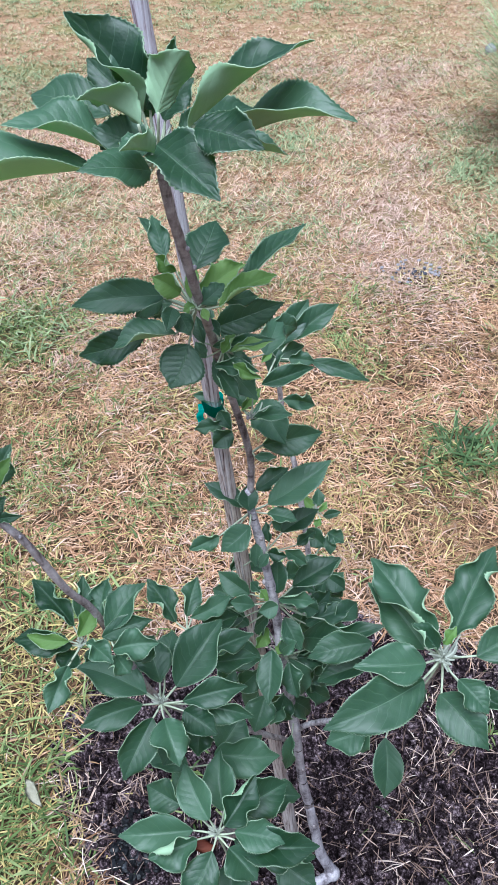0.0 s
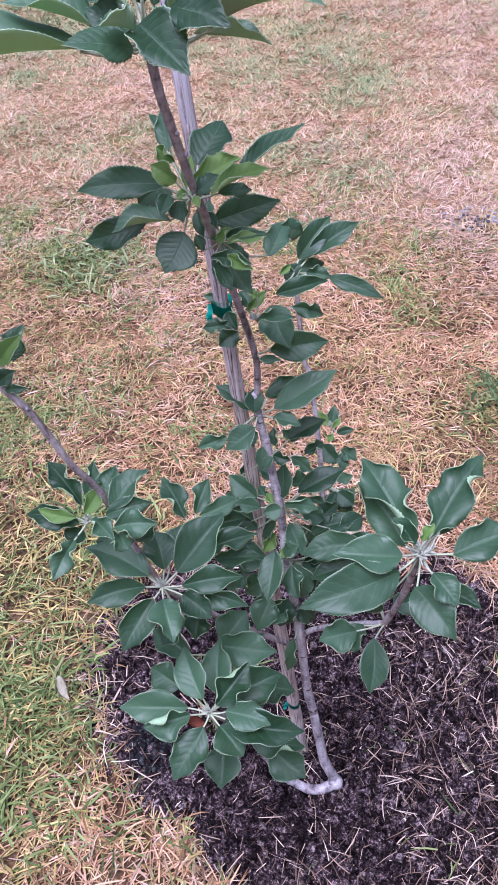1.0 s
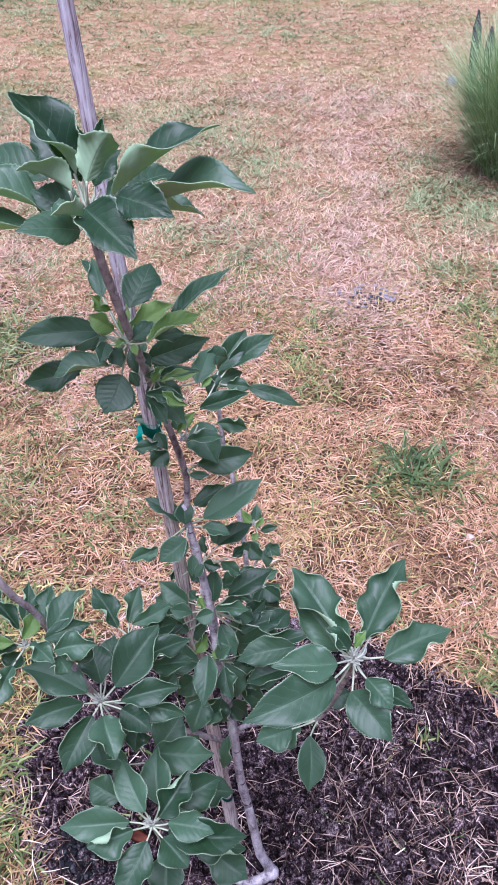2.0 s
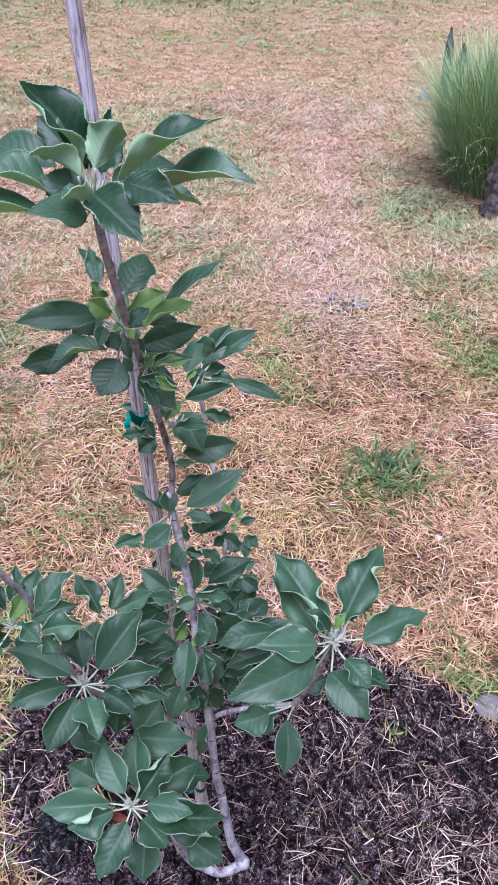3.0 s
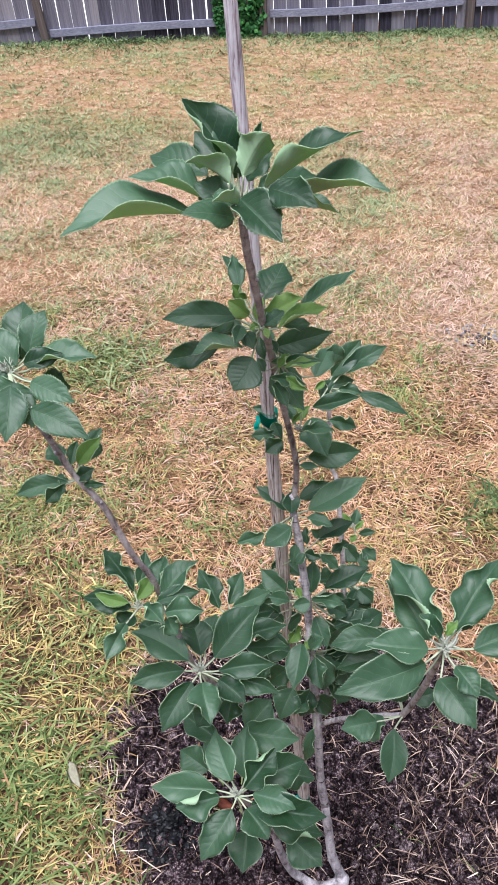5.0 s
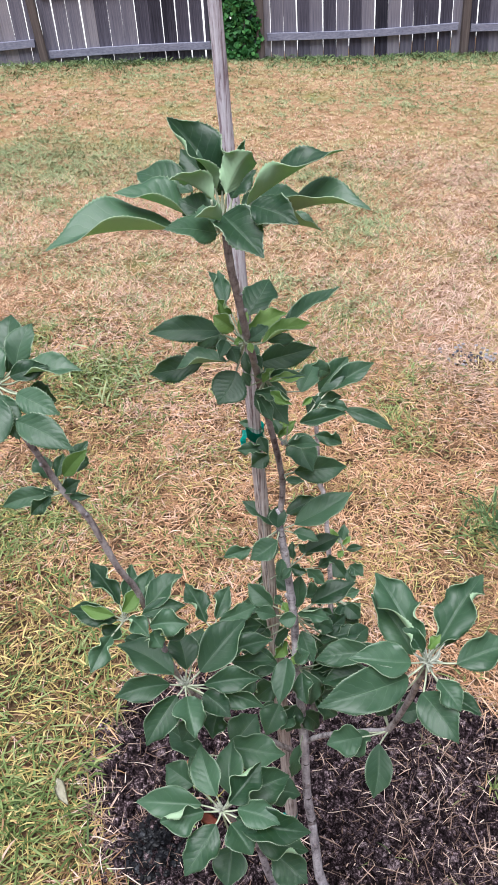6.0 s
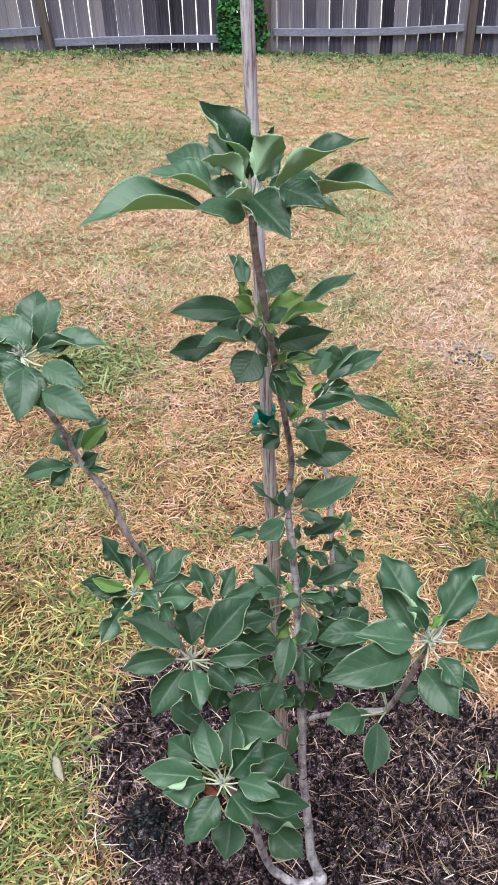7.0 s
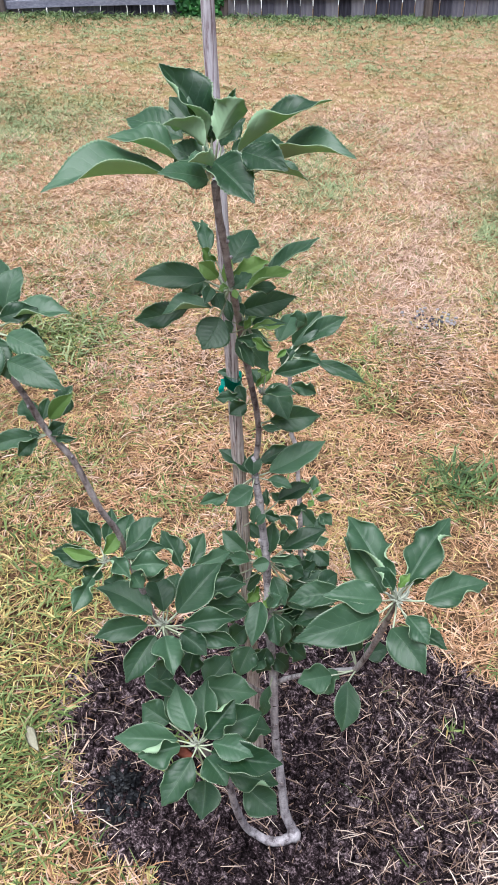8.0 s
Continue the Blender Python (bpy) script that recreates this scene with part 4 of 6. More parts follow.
for at in ((-0.0535, -0.164, 1.415), (-0.055, -0.146, 1.39), (-0.050, -0.03, 1.15), (-0.062, -0.05, 1.21), (-0.063, 0.004, 0.975), (-0.236, -0.226, 1.16), (-0.272, -0.239, 1.235), (-0.020, -0.010, 0.215), (-0.036, 0.004, 0.335), (-0.031, -0.008, 0.40), (-0.046, -0.004, 0.475), (-0.032, -0.006, 0.56), (-0.052, -0.004, 0.64), (-0.042, -0.004, 0.74), (-0.060, 0.002, 0.85), (-0.058, 0.004, 0.93)):
    bm = lump(0.0021 if at[2] > 0.95 else 0.0034, at[2] * 7, 1.4, 0.2, 1)
    for v in bm.verts:
        v.co += Vector(at)
    part("bud", bm, BARK_OLD if at[2] > 0.95 else BARK_NEW, tree, "small greyish bud" if at[2] > 0.95 else "small dark bud")
for at, r in (((-0.021, 0.0, 0.178), 0.0092), ((-0.0275, 0.0, 0.283), 0.0088), ((-0.0345, 0.0, 0.352), 0.0082), ((-0.0365, 0.0, 0.452), 0.0078), ((-0.039, 0.0, 0.548), 0.0073), ((-0.0455, 0.0, 0.668), 0.0067), ((-0.052, 0.004, 0.825), 0.0062), ((-0.066, 0.010, 0.962), 0.0058)):
    bm = lump(r, at[2] * 9, 0.42, 0.28)
    for v in bm.verts:
        v.co += Vector(at)
    part("bud_scar", bm, BARK_SCAR, tree, "dark ringed scar of last year's growth")

LEAF_COUNT = [0]


def blade(stem, base, tip, face, width, folds=(16, 16), lips=(0, 0), arch=14, wave=0.25, kind="mature"):
    """One apple leaf from base to tip, its upper side towards face: each flank folded up from the midrib by its own angle,
    its rim rolled in by lips degrees, the margin toothed and waved, dark above and pale below, on a petiole from the stem."""
    LEAF_COUNT[0] += 1
    rg = random.Random(LEAF_COUNT[0] * 7 + 3)
    base, tip, face = Vector(base), Vector(tip), Vector(face)
    length = (tip - base).length
    way = (tip - base) / length
    nor = (face - way * face.dot(way)).normalized()
    side = nor.cross(way)
    nu, nv = max(16, min(64, int(length / 0.0016))), 7
    u = np.linspace(0, 1, nu + 1)
    # the midrib: an arch between base and tip that sways a little sideways
    c = radians(arch * 1.5)
    ang = c * (0.55 - 1.55 * u * u)
    mx, mz = np.concatenate([[0], np.cumsum(np.cos(ang))[:-1]]), np.concatenate([[0], np.cumsum(np.sin(ang))[:-1]])
    turn, k = math.atan2(mz[-1], mx[-1]), length / math.hypot(mx[-1], mz[-1])
    mx, mz = (mx * math.cos(turn) + mz * math.sin(turn)) * k, (mz * math.cos(turn) - mx * math.sin(turn)) * k
    sway = rg.uniform(-0.05, 0.05) * length * np.sin(math.pi * u)
    # outline: fullest below the middle, drawn out to a point
    s = np.maximum(np.sin(math.pi * u ** rg.uniform(0.76, 0.92)), 0) ** rg.uniform(0.80, 0.98)
    s *= 1 - 0.34 * np.clip((u - 0.74) / 0.18, 0, 1) * np.clip((1.0 - u) / 0.05, 0, 1)
    s = np.maximum(s, 0.012)
    twist = radians(rg.uniform(-14, 14)) * (u - 0.4)
    rim = np.minimum(1, np.minimum(7 * u, 5 * (1 - u)))
    Y, Z = np.zeros((nu + 1, 2 * nv + 1)), np.zeros((nu + 1, 2 * nv + 1))
    for sign, fold, lip in ((1, folds[0], lips[0]), (-1, folds[1], lips[1])):
        p1, p2, p3, beat = rg.uniform(0, 6.28), rg.uniform(0, 6.28), rg.uniform(0, 6.28), rg.uniform(6.5, 11)
        w = width / 2 * s * (1 + 0.025 * np.sin(p3 + 8 * u))
        f = radians(fold * 1.12 + 3) * (1.12 - 0.4 * u) * (1 + 0.16 * np.sin(p2 + 4.5 * u)) + 0.06 * np.sin(p3 + 6 * u)
        roll_in = radians(lip) * rim * (0.75 + 0.25 * np.sin(p3 + 5 * u))
        wav = wave * 1.2 * rim * (np.sin(p1 + beat * u) + 0.28 * np.sin(p2 + 2.1 * beat * u))
        ly, lz = np.zeros(nu + 1), np.zeros(nu + 1)
        for m in range(1, nv + 1):
            q = (m - 0.5) / nv
            t = f + roll_in * max(0.0, (q - 0.35) / 0.65) ** 1.2 + wav * 2.6 * q * q - 0.10 * q
            step = w / nv
            if m == nv:
                tooth = np.where(np.arange(nu + 1) % 2 == 1, 0.0012, -0.0003) * np.array([rg.uniform(0.3, 1.3) for _ in range(nu + 1)])
                step = np.where((u > 0.08) & (u < 0.97), step + tooth * min(1.0, width / 0.03), step)
            ly, lz = ly + step * np.cos(t), lz + step * np.sin(t)
            Y[:, nv + sign * m], Z[:, nv + sign * m] = sign * ly, lz
    ct, st = np.cos(twist)[:, None], np.sin(twist)[:, None]
    Y, Z = Y * ct - Z * st + sway[:, None], Y * st + Z * ct + mz[:, None]
    V = np.array(base) + mx[:, None, None] * np.array(way) + Y[..., None] * np.array(side) + Z[..., None] * np.array(nor)
    # thickness, laid off along the surface's own normal
    du, dv = np.gradient(V, axis=0), np.gradient(V, axis=1)
    n = np.cross(du, dv)
    n /= np.maximum(np.linalg.norm(n, axis=-1, keepdims=True), 1e-9)
    low = V - n * 0.0006
    cols = 2 * nv + 1
    count = (nu + 1) * cols
    i, j = np.meshgrid(np.arange(nu), np.arange(cols - 1), indexing="ij")
    q = (i * cols + j).ravel()
    top = np.stack([q, q + cols, q + cols + 1, q + 1], -1)
    r = np.arange(nu) * cols
    e0, e1 = np.stack([r, r + count, r + cols + count, r + cols], -1), np.stack([r + cols - 1, r + 2 * cols - 1, r + 2 * cols - 1 + count, r + cols - 1 + count], -1)
    quads = np.concatenate([top, top[:, ::-1] + count, e0, e1])
    idx = np.concatenate([np.zeros(len(top)), np.ones(len(top)), np.full(2 * nu, 2)])
    me = from_arrays("leaf", np.concatenate([V.reshape(-1, 3), low.reshape(-1, 3)]), quads, None, idx)
    uv = me.uv_layers.new(name="UVMap")
    at = quads.ravel() % count
    uv.data.foreach_set("uv", np.stack([(at // cols) / nu, (at % cols) / (cols - 1)], -1).astype(np.float32).ravel())
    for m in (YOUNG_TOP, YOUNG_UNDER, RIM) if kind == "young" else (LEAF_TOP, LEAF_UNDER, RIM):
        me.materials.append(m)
    ob = part("leaf", me, (), tree, "young yellow-green leaf" if kind == "young" else "")
    s0, s1 = Vector(stem), base + way * (length * 0.04) - nor * 0.0012
    gap = (s1 - s0).length
    if gap > 0.004:
        thick = 0.0008 + 0.010 * width
        bow = s0.lerp(s1, 0.5) - nor * min(0.012, gap * 0.12)
        part("petiole", tube([s0, bow, s1], thick * 1.15, thick * 0.85, 4, 6, 0.05), PETIOLE, ob)
    return ob


def leaf(stem, base, azimuth, rise, length, width, roll=0, fold=18, curl=14, kind="mature"):
    """A blade given by its bearing and rise in degrees."""
    rg = random.Random(LEAF_COUNT[0] * 11 + 5)
    a, e = radians(azimuth), radians(rise)
    way = Vector((math.cos(a) * math.cos(e), math.sin(a) * math.cos(e), math.sin(e)))
    lean = Vector((0.12 + rg.uniform(-0.35, 0.35), -0.42 + rg.uniform(-0.3, 0.3), 0.88))
    face = Matrix.Rotation(radians(roll), 3, way) @ (lean - way * lean.dot(way))
    lips = (rg.uniform(20, 60), 0) if rg.random() < 0.25 else (0, 0)
    return blade(stem, base, Vector(base) + way * length, face, width * 1.04, (fold + rg.randint(-8, 14), fold + rg.randint(-8, 14)), lips, curl + rg.randint(-4, 10), rg.uniform(0.16, 0.42), kind)


def tip_bud(at, size, seed):
    """A woolly growing point: a knot of narrow unfolding points."""
    rg = random.Random(seed)
    bm = bmesh.new()
    for k in range(34):
        a, e = rg.uniform(0, 6.28), rg.uniform(0.2, 1.5)
        d = Vector((math.cos(a) * math.cos(e), math.sin(a) * math.cos(e), math.sin(e)))
        reach = size * rg.uniform(0.35, 0.85)
        hook = Vector((rg.uniform(-1, 1), rg.uniform(-1, 1), rg.uniform(0, 1))) * reach * 0.35
        t = tube([Vector(at) - d * size * 0.1, Vector(at) + d * reach * 0.55, Vector(at) + d * reach + hook], size * rg.uniform(0.05, 0.095), size * 0.025, 3, 6, 0.25, seed=k)
        me = bpy.data.meshes.new("tmp")
        t.to_mesh(me)
        t.free()
        bm.from_mesh(me)
        bpy.data.meshes.remove(me)
    return part("growing_tip", bm, WOOL, tree, "whitish woolly growing tip")

NODE_A = (-0.063, -0.175, 1.487)
NODE_B = (-0.063, -0.130, 1.343)
NODE_B2 = (-0.053, -0.090, 1.278)
NODE_R = (-0.053, 0.220, 1.061)
NODE_R2 = (-0.050, -0.010, 1.134)
NODE_C1 = (-0.056, 0.000, 1.077)
NODE_C = (-0.068, 0.010, 0.972)
NODE_C2 = (-0.007, 0.190, 0.805)
NODE_S = (-0.076, 0.000, 1.124)
NODE_M = (-0.049, 0.005, 0.806)
NODE_M2 = (-0.044, 0.000, 0.693)
NODE_M3 = (-0.040, 0.000, 0.534)
NODE_M0 = (-0.055, 0.005, 0.904)
NODE_MR = (-0.020, 0.150, 0.717)
NODE_D = (0.158, -0.183, 0.955)
NODE_DF = (0.112, -0.095, 0.700)
NODE_E = (-0.166, -0.177, 0.828)
NODE_EB = (-0.161, -0.050, 0.806)
NODE_K = (-0.231, -0.195, 0.960)
NODE_K2 = (-0.196, -0.195, 0.977)
NODE_H = (-0.105, -0.250, 0.662)
NODE_HB = (-0.125, -0.130, 0.620)
NODE_HR = (-0.069, -0.120, 0.408)
NODE_L = (-0.300, -0.245, 1.337)
NODE_L2 = (-0.263, -0.225, 1.188)

blade(NODE_A, (-0.097, -0.205, 1.495), (-0.201, -0.265, 1.493), (0.00, -0.29, 0.96), 0.070, folds=(38, 16), arch=16, wave=0.14)
blade(NODE_A, (-0.084, -0.190, 1.500), (-0.151, -0.215, 1.530), (0.00, -0.29, 0.96), 0.055, folds=(36, 14), arch=12, wave=0.18)
blade(NODE_A, (-0.095, -0.160, 1.516), (-0.162, -0.130, 1.523), (0.00, -0.49, 0.87), 0.038, folds=(8, 14), arch=14, wave=0.2)
blade(NODE_A, (-0.071, -0.160, 1.517), (-0.117, -0.150, 1.580), (0.25, -0.90, 0.35), 0.060, folds=(70, 22), lips=(80, 0), arch=-6, wave=0.2)
blade(NODE_A, (-0.068, -0.150, 1.514), (-0.088, -0.140, 1.565), (0.52, -0.83, 0.21), 0.036, folds=(18, 38), arch=8, wave=0.25)
blade(NODE_A, (-0.061, -0.205, 1.523), (-0.097, -0.215, 1.543), (0.27, 0.80, 0.53), 0.039, folds=(28, 30), arch=24, wave=0.3)
blade(NODE_A, (-0.060, -0.195, 1.503), (-0.100, -0.190, 1.517), (0.00, -0.60, 0.80), 0.033, folds=(6, 24), arch=10, wave=0.2)
blade(NODE_A, (-0.051, -0.200, 1.527), (-0.024, -0.205, 1.565), (-0.16, 0.94, 0.31), 0.036, folds=(26, 30), arch=26, wave=0.3)
blade(NODE_A, (-0.032, -0.200, 1.518), (0.049, -0.170, 1.558), (0.00, -0.12, 0.99), 0.051, folds=(6, 52), arch=14, wave=0.34)
blade(NODE_A, (-0.015, -0.170, 1.496), (0.076, -0.190, 1.513), (0.00, -0.29, 0.96), 0.053, folds=(24, 46), arch=24, wave=0.16)
blade(NODE_A, (-0.024, -0.215, 1.523), (0.022, -0.235, 1.514), (0.10, -0.50, 0.86), 0.034, folds=(30, 6), arch=16, wave=0.24)
blade(NODE_A, (-0.032, -0.150, 1.487), (0.023, -0.130, 1.471), (0.00, -0.29, 0.96), 0.036, folds=(16, 64), arch=12, wave=0.2)
blade(NODE_A, (-0.052, -0.210, 1.511), (-0.006, -0.250, 1.489), (-0.10, -0.78, 0.62), 0.045, folds=(8, 50), arch=10, wave=0.16)
blade(NODE_A, (-0.057, -0.215, 1.496), (-0.094, -0.250, 1.511), (-0.05, -0.61, 0.79), 0.030, folds=(4, 16), arch=14, wave=0.2)
blade(NODE_A, (-0.046, -0.150, 1.499), (-0.004, -0.100, 1.496), (0.00, -0.41, 0.91), 0.038, folds=(20, 14), arch=14, wave=0.27)
blade(NODE_A, (-0.050, -0.160, 1.536), (-0.042, -0.160, 1.563), (0.00, -1.00, 0.10), 0.013, folds=(50, 50), arch=-10, wave=0.1)
blade(NODE_A, (-0.050, -0.225, 1.512), (-0.066, -0.245, 1.521), (0.00, -0.29, 0.96), 0.030, folds=(66, 14), arch=10, wave=0.2)
blade(NODE_A, (-0.085, -0.120, 1.506), (-0.125, -0.100, 1.538), (-0.10, -0.80, 0.60), 0.037, folds=(16, 16), arch=9, wave=0.42)
blade(NODE_A, (-0.057, -0.165, 1.512), (-0.035, -0.150, 1.534), (0.00, -0.60, 0.80), 0.025, folds=(24, 10), arch=21, wave=0.25)
blade(NODE_A, (-0.069, -0.150, 1.509), (-0.078, -0.140, 1.538), (0.21, -0.93, 0.31), 0.026, folds=(20, 20), arch=8, wave=0.21)
blade(NODE_A, (-0.046, -0.190, 1.502), (-0.009, -0.170, 1.514), (0.00, -0.41, 0.91), 0.026, folds=(20, 30), arch=23, wave=0.48)
blade(NODE_B, (-0.089, -0.123, 1.353), (-0.169, -0.137, 1.351), (0.00, -0.60, 0.80), 0.031, folds=(8, 26), arch=20, wave=0.2)
blade(NODE_B, (-0.097, -0.108, 1.343), (-0.122, -0.115, 1.326), (0.43, -0.65, 0.62), 0.022, folds=(14, 14), arch=23, wave=0.31)
blade(NODE_B, (-0.079, -0.146, 1.329), (-0.132, -0.160, 1.323), (0.00, -0.29, 0.96), 0.038, folds=(44, 26), arch=20, wave=0.14)
blade(NODE_B, (-0.112, -0.125, 1.315), (-0.178, -0.128, 1.295), (0.44, -0.62, 0.65), 0.030, folds=(8, 16), arch=16, wave=0.2)
blade(NODE_B, (-0.072, -0.136, 1.312), (-0.087, -0.164, 1.285), (0.10, -0.91, 0.40), 0.041, folds=(3, 3), arch=6, wave=0.06)
blade(NODE_B, (-0.101, -0.067, 1.359), (-0.120, -0.023, 1.380), (0.30, -0.90, 0.30), 0.020, folds=(20, 24), arch=6, wave=0.45)
blade(NODE_B, (-0.106, -0.052, 1.362), (-0.135, -0.017, 1.376), (0.45, -0.66, 0.60), 0.011, folds=(30, 20), arch=15, wave=0.29)
blade(NODE_B, (-0.079, -0.055, 1.340), (-0.066, 0.005, 1.360), (0.10, -0.45, 0.89), 0.042, folds=(12, 8), arch=17, wave=0.2)
blade(NODE_B, (-0.074, -0.130, 1.358), (-0.096, -0.130, 1.374), (-0.16, -0.69, 0.71), 0.024, folds=(20, 40), lips=(0, 60), arch=22, wave=0.27, kind="young")
blade(NODE_B, (-0.081, -0.108, 1.367), (-0.099, -0.100, 1.378), (-0.03, -0.73, 0.68), 0.018, folds=(30, 50), lips=(0, 80), arch=23, wave=0.45, kind="young")
blade(NODE_B, (-0.065, -0.123, 1.350), (-0.026, -0.082, 1.359), (-0.21, -0.74, 0.64), 0.029, folds=(36, 20), lips=(40, 0), arch=15, wave=0.45, kind="young")
blade(NODE_B, (-0.068, -0.124, 1.350), (-0.066, -0.103, 1.371), (0.00, -0.95, 0.32), 0.013, folds=(30, 20), arch=22, wave=0.26, kind="young")
blade(NODE_B, (-0.028, -0.093, 1.348), (0.022, -0.017, 1.365), (0.06, -0.80, 0.60), 0.027, folds=(16, 60), arch=-6, wave=0.2)
blade(NODE_B, (-0.042, -0.135, 1.348), (0.003, -0.095, 1.355), (-0.06, -0.75, 0.66), 0.026, folds=(24, 50), lips=(0, 40), arch=14, wave=0.3, kind="young")
blade(NODE_B, (-0.044, -0.107, 1.337), (-0.016, -0.092, 1.333), (-0.16, -0.67, 0.72), 0.017, folds=(20, 14), arch=22, wave=0.36)
blade(NODE_B, (-0.093, -0.095, 1.329), (-0.126, -0.095, 1.320), (-0.10, -0.50, 0.86), 0.029, folds=(10, 16), arch=21, wave=0.41)
blade(NODE_B, (-0.059, -0.127, 1.346), (-0.040, -0.112, 1.357), (-0.15, -0.77, 0.62), 0.021, folds=(22, 10), arch=12, wave=0.39)
blade(NODE_B2, (-0.063, -0.078, 1.292), (0.002, -0.055, 1.305), (0.08, -0.80, 0.59), 0.032, folds=(24, 6), arch=22, wave=0.16)
blade(NODE_B2, (-0.061, -0.098, 1.285), (-0.004, -0.088, 1.286), (0.23, -0.73, 0.64), 0.015, folds=(34, 30), arch=16, wave=0.35)
blade(NODE_B2, (-0.066, -0.083, 1.287), (-0.068, -0.062, 1.308), (-0.14, -0.84, 0.52), 0.016, folds=(30, 16), lips=(0, 40), arch=24, wave=0.38)
blade(NODE_B2, (-0.071, -0.089, 1.282), (-0.080, -0.070, 1.302), (-0.05, -0.82, 0.58), 0.014, folds=(16, 16), arch=20, wave=0.21)
blade(NODE_B2, (-0.064, -0.057, 1.258), (-0.024, -0.098, 1.224), (0.10, -0.86, 0.50), 0.041, folds=(8, 12), arch=18, wave=0.2)
blade(NODE_B2, (-0.059, -0.110, 1.272), (-0.018, -0.111, 1.266), (0.02, -0.75, 0.67), 0.019, folds=(40, 34), lips=(0, 60), arch=15, wave=0.35)
blade(NODE_B2, (-0.057, -0.106, 1.263), (-0.037, -0.123, 1.243), (0.10, -0.91, 0.40), 0.020, folds=(14, 40), lips=(0, 50), arch=16, wave=0.21)
blade(NODE_B2, (-0.028, -0.010, 1.217), (-0.018, 0.045, 1.231), (0.21, -0.83, 0.52), 0.028, folds=(8, 14), arch=15, wave=0.3)
blade(NODE_B2, (-0.069, -0.098, 1.272), (-0.079, -0.088, 1.284), (-0.11, -0.64, 0.76), 0.012, folds=(14, 14), arch=25, wave=0.4)
blade(NODE_B2, (-0.050, -0.110, 1.285), (-0.039, -0.097, 1.297), (-0.17, -0.64, 0.75), 0.017, folds=(40, 40), lips=(60, 60), arch=15, wave=0.24, kind="young")
blade(NODE_B2, (-0.043, -0.108, 1.286), (-0.006, -0.090, 1.285), (0.05, -0.63, 0.77), 0.017, folds=(30, 40), lips=(0, 60), arch=6, wave=0.4, kind="young")
blade(NODE_B2, (-0.040, -0.116, 1.278), (-0.014, -0.123, 1.267), (0.03, -0.76, 0.65), 0.016, folds=(40, 40), lips=(60, 0), arch=17, wave=0.5, kind="young")
blade(NODE_B2, (-0.065, -0.089, 1.308), (-0.053, -0.099, 1.296), (0.21, -0.78, 0.59), 0.013, folds=(30, 40), lips=(0, 60), arch=12, wave=0.23)
blade(NODE_B, (-0.059, -0.145, 1.354), (-0.069, -0.149, 1.352), (-0.19, -0.66, 0.73), 0.012, folds=(30, 30), lips=(40, 0), arch=10, wave=0.38, kind="young")
blade(NODE_B, (-0.053, -0.146, 1.353), (-0.048, -0.153, 1.345), (0.20, -0.74, 0.65), 0.009, folds=(30, 30), arch=7, wave=0.24, kind="young")
blade(NODE_B2, (-0.059, -0.067, 1.275), (-0.040, -0.043, 1.283), (0.18, -0.67, 0.72), 0.021, folds=(14, 14), arch=12, wave=0.34)
blade(NODE_B2, (-0.024, 0.030, 1.230), (-0.000, 0.046, 1.215), (-0.08, -0.82, 0.57), 0.027, folds=(10, 10), arch=19, wave=0.33)
blade(NODE_B, (-0.080, -0.139, 1.350), (-0.082, -0.162, 1.341), (0.28, -0.77, 0.58), 0.016, folds=(12, 24), arch=12, wave=0.21)
blade(NODE_B, (-0.077, -0.134, 1.341), (-0.067, -0.146, 1.327), (-0.03, -0.83, 0.56), 0.019, folds=(12, 24), arch=13, wave=0.33)
blade(NODE_R, (-0.050, 0.234, 1.074), (-0.011, 0.281, 1.116), (0.39, -0.76, 0.52), 0.040, folds=(21, 21), arch=24, wave=0.14)
blade(NODE_R, (-0.036, 0.240, 1.078), (0.031, 0.280, 1.109), (0.00, -0.60, 0.80), 0.040, folds=(41, 21), lips=(27, 0), arch=18, wave=0.14)
blade(NODE_R, (-0.007, 0.221, 1.055), (0.074, 0.208, 1.030), (0.37, -0.60, 0.71), 0.026, folds=(23, 19), arch=20, wave=0.2)
blade(NODE_R, (-0.060, 0.128, 1.081), (0.004, 0.166, 1.082), (-0.04, -0.67, 0.74), 0.032, folds=(37, 36), lips=(0, 40), arch=16, wave=0.3)
blade(NODE_R, (-0.033, 0.204, 1.070), (0.002, 0.204, 1.064), (0.37, -0.63, 0.69), 0.026, folds=(37, 24), arch=18, wave=0.49)
blade(NODE_R, (-0.049, 0.229, 1.069), (-0.062, 0.203, 1.046), (0.04, -0.66, 0.75), 0.026, folds=(17, 23), lips=(67, 0), arch=14, wave=0.4)
blade(NODE_R, (-0.056, 0.209, 1.078), (-0.070, 0.197, 1.068), (0.37, -0.61, 0.70), 0.014, folds=(32, 36), lips=(0, 61), arch=6, wave=0.26, kind="young")
blade(NODE_R, (-0.066, 0.244, 1.045), (-0.019, 0.268, 1.049), (0.34, -0.56, 0.76), 0.030, folds=(19, 18), lips=(32, 0), arch=23, wave=0.22)
blade(NODE_R2, (-0.046, -0.008, 1.163), (-0.058, -0.006, 1.167), (0.23, -0.68, 0.69), 0.015, folds=(37, 36), lips=(50, 0), arch=21, wave=0.47, kind="young")
blade(NODE_R2, (-0.050, -0.011, 1.133), (-0.005, -0.003, 1.134), (-0.23, -0.71, 0.67), 0.022, folds=(31, 41), lips=(0, 40), arch=23, wave=0.34)
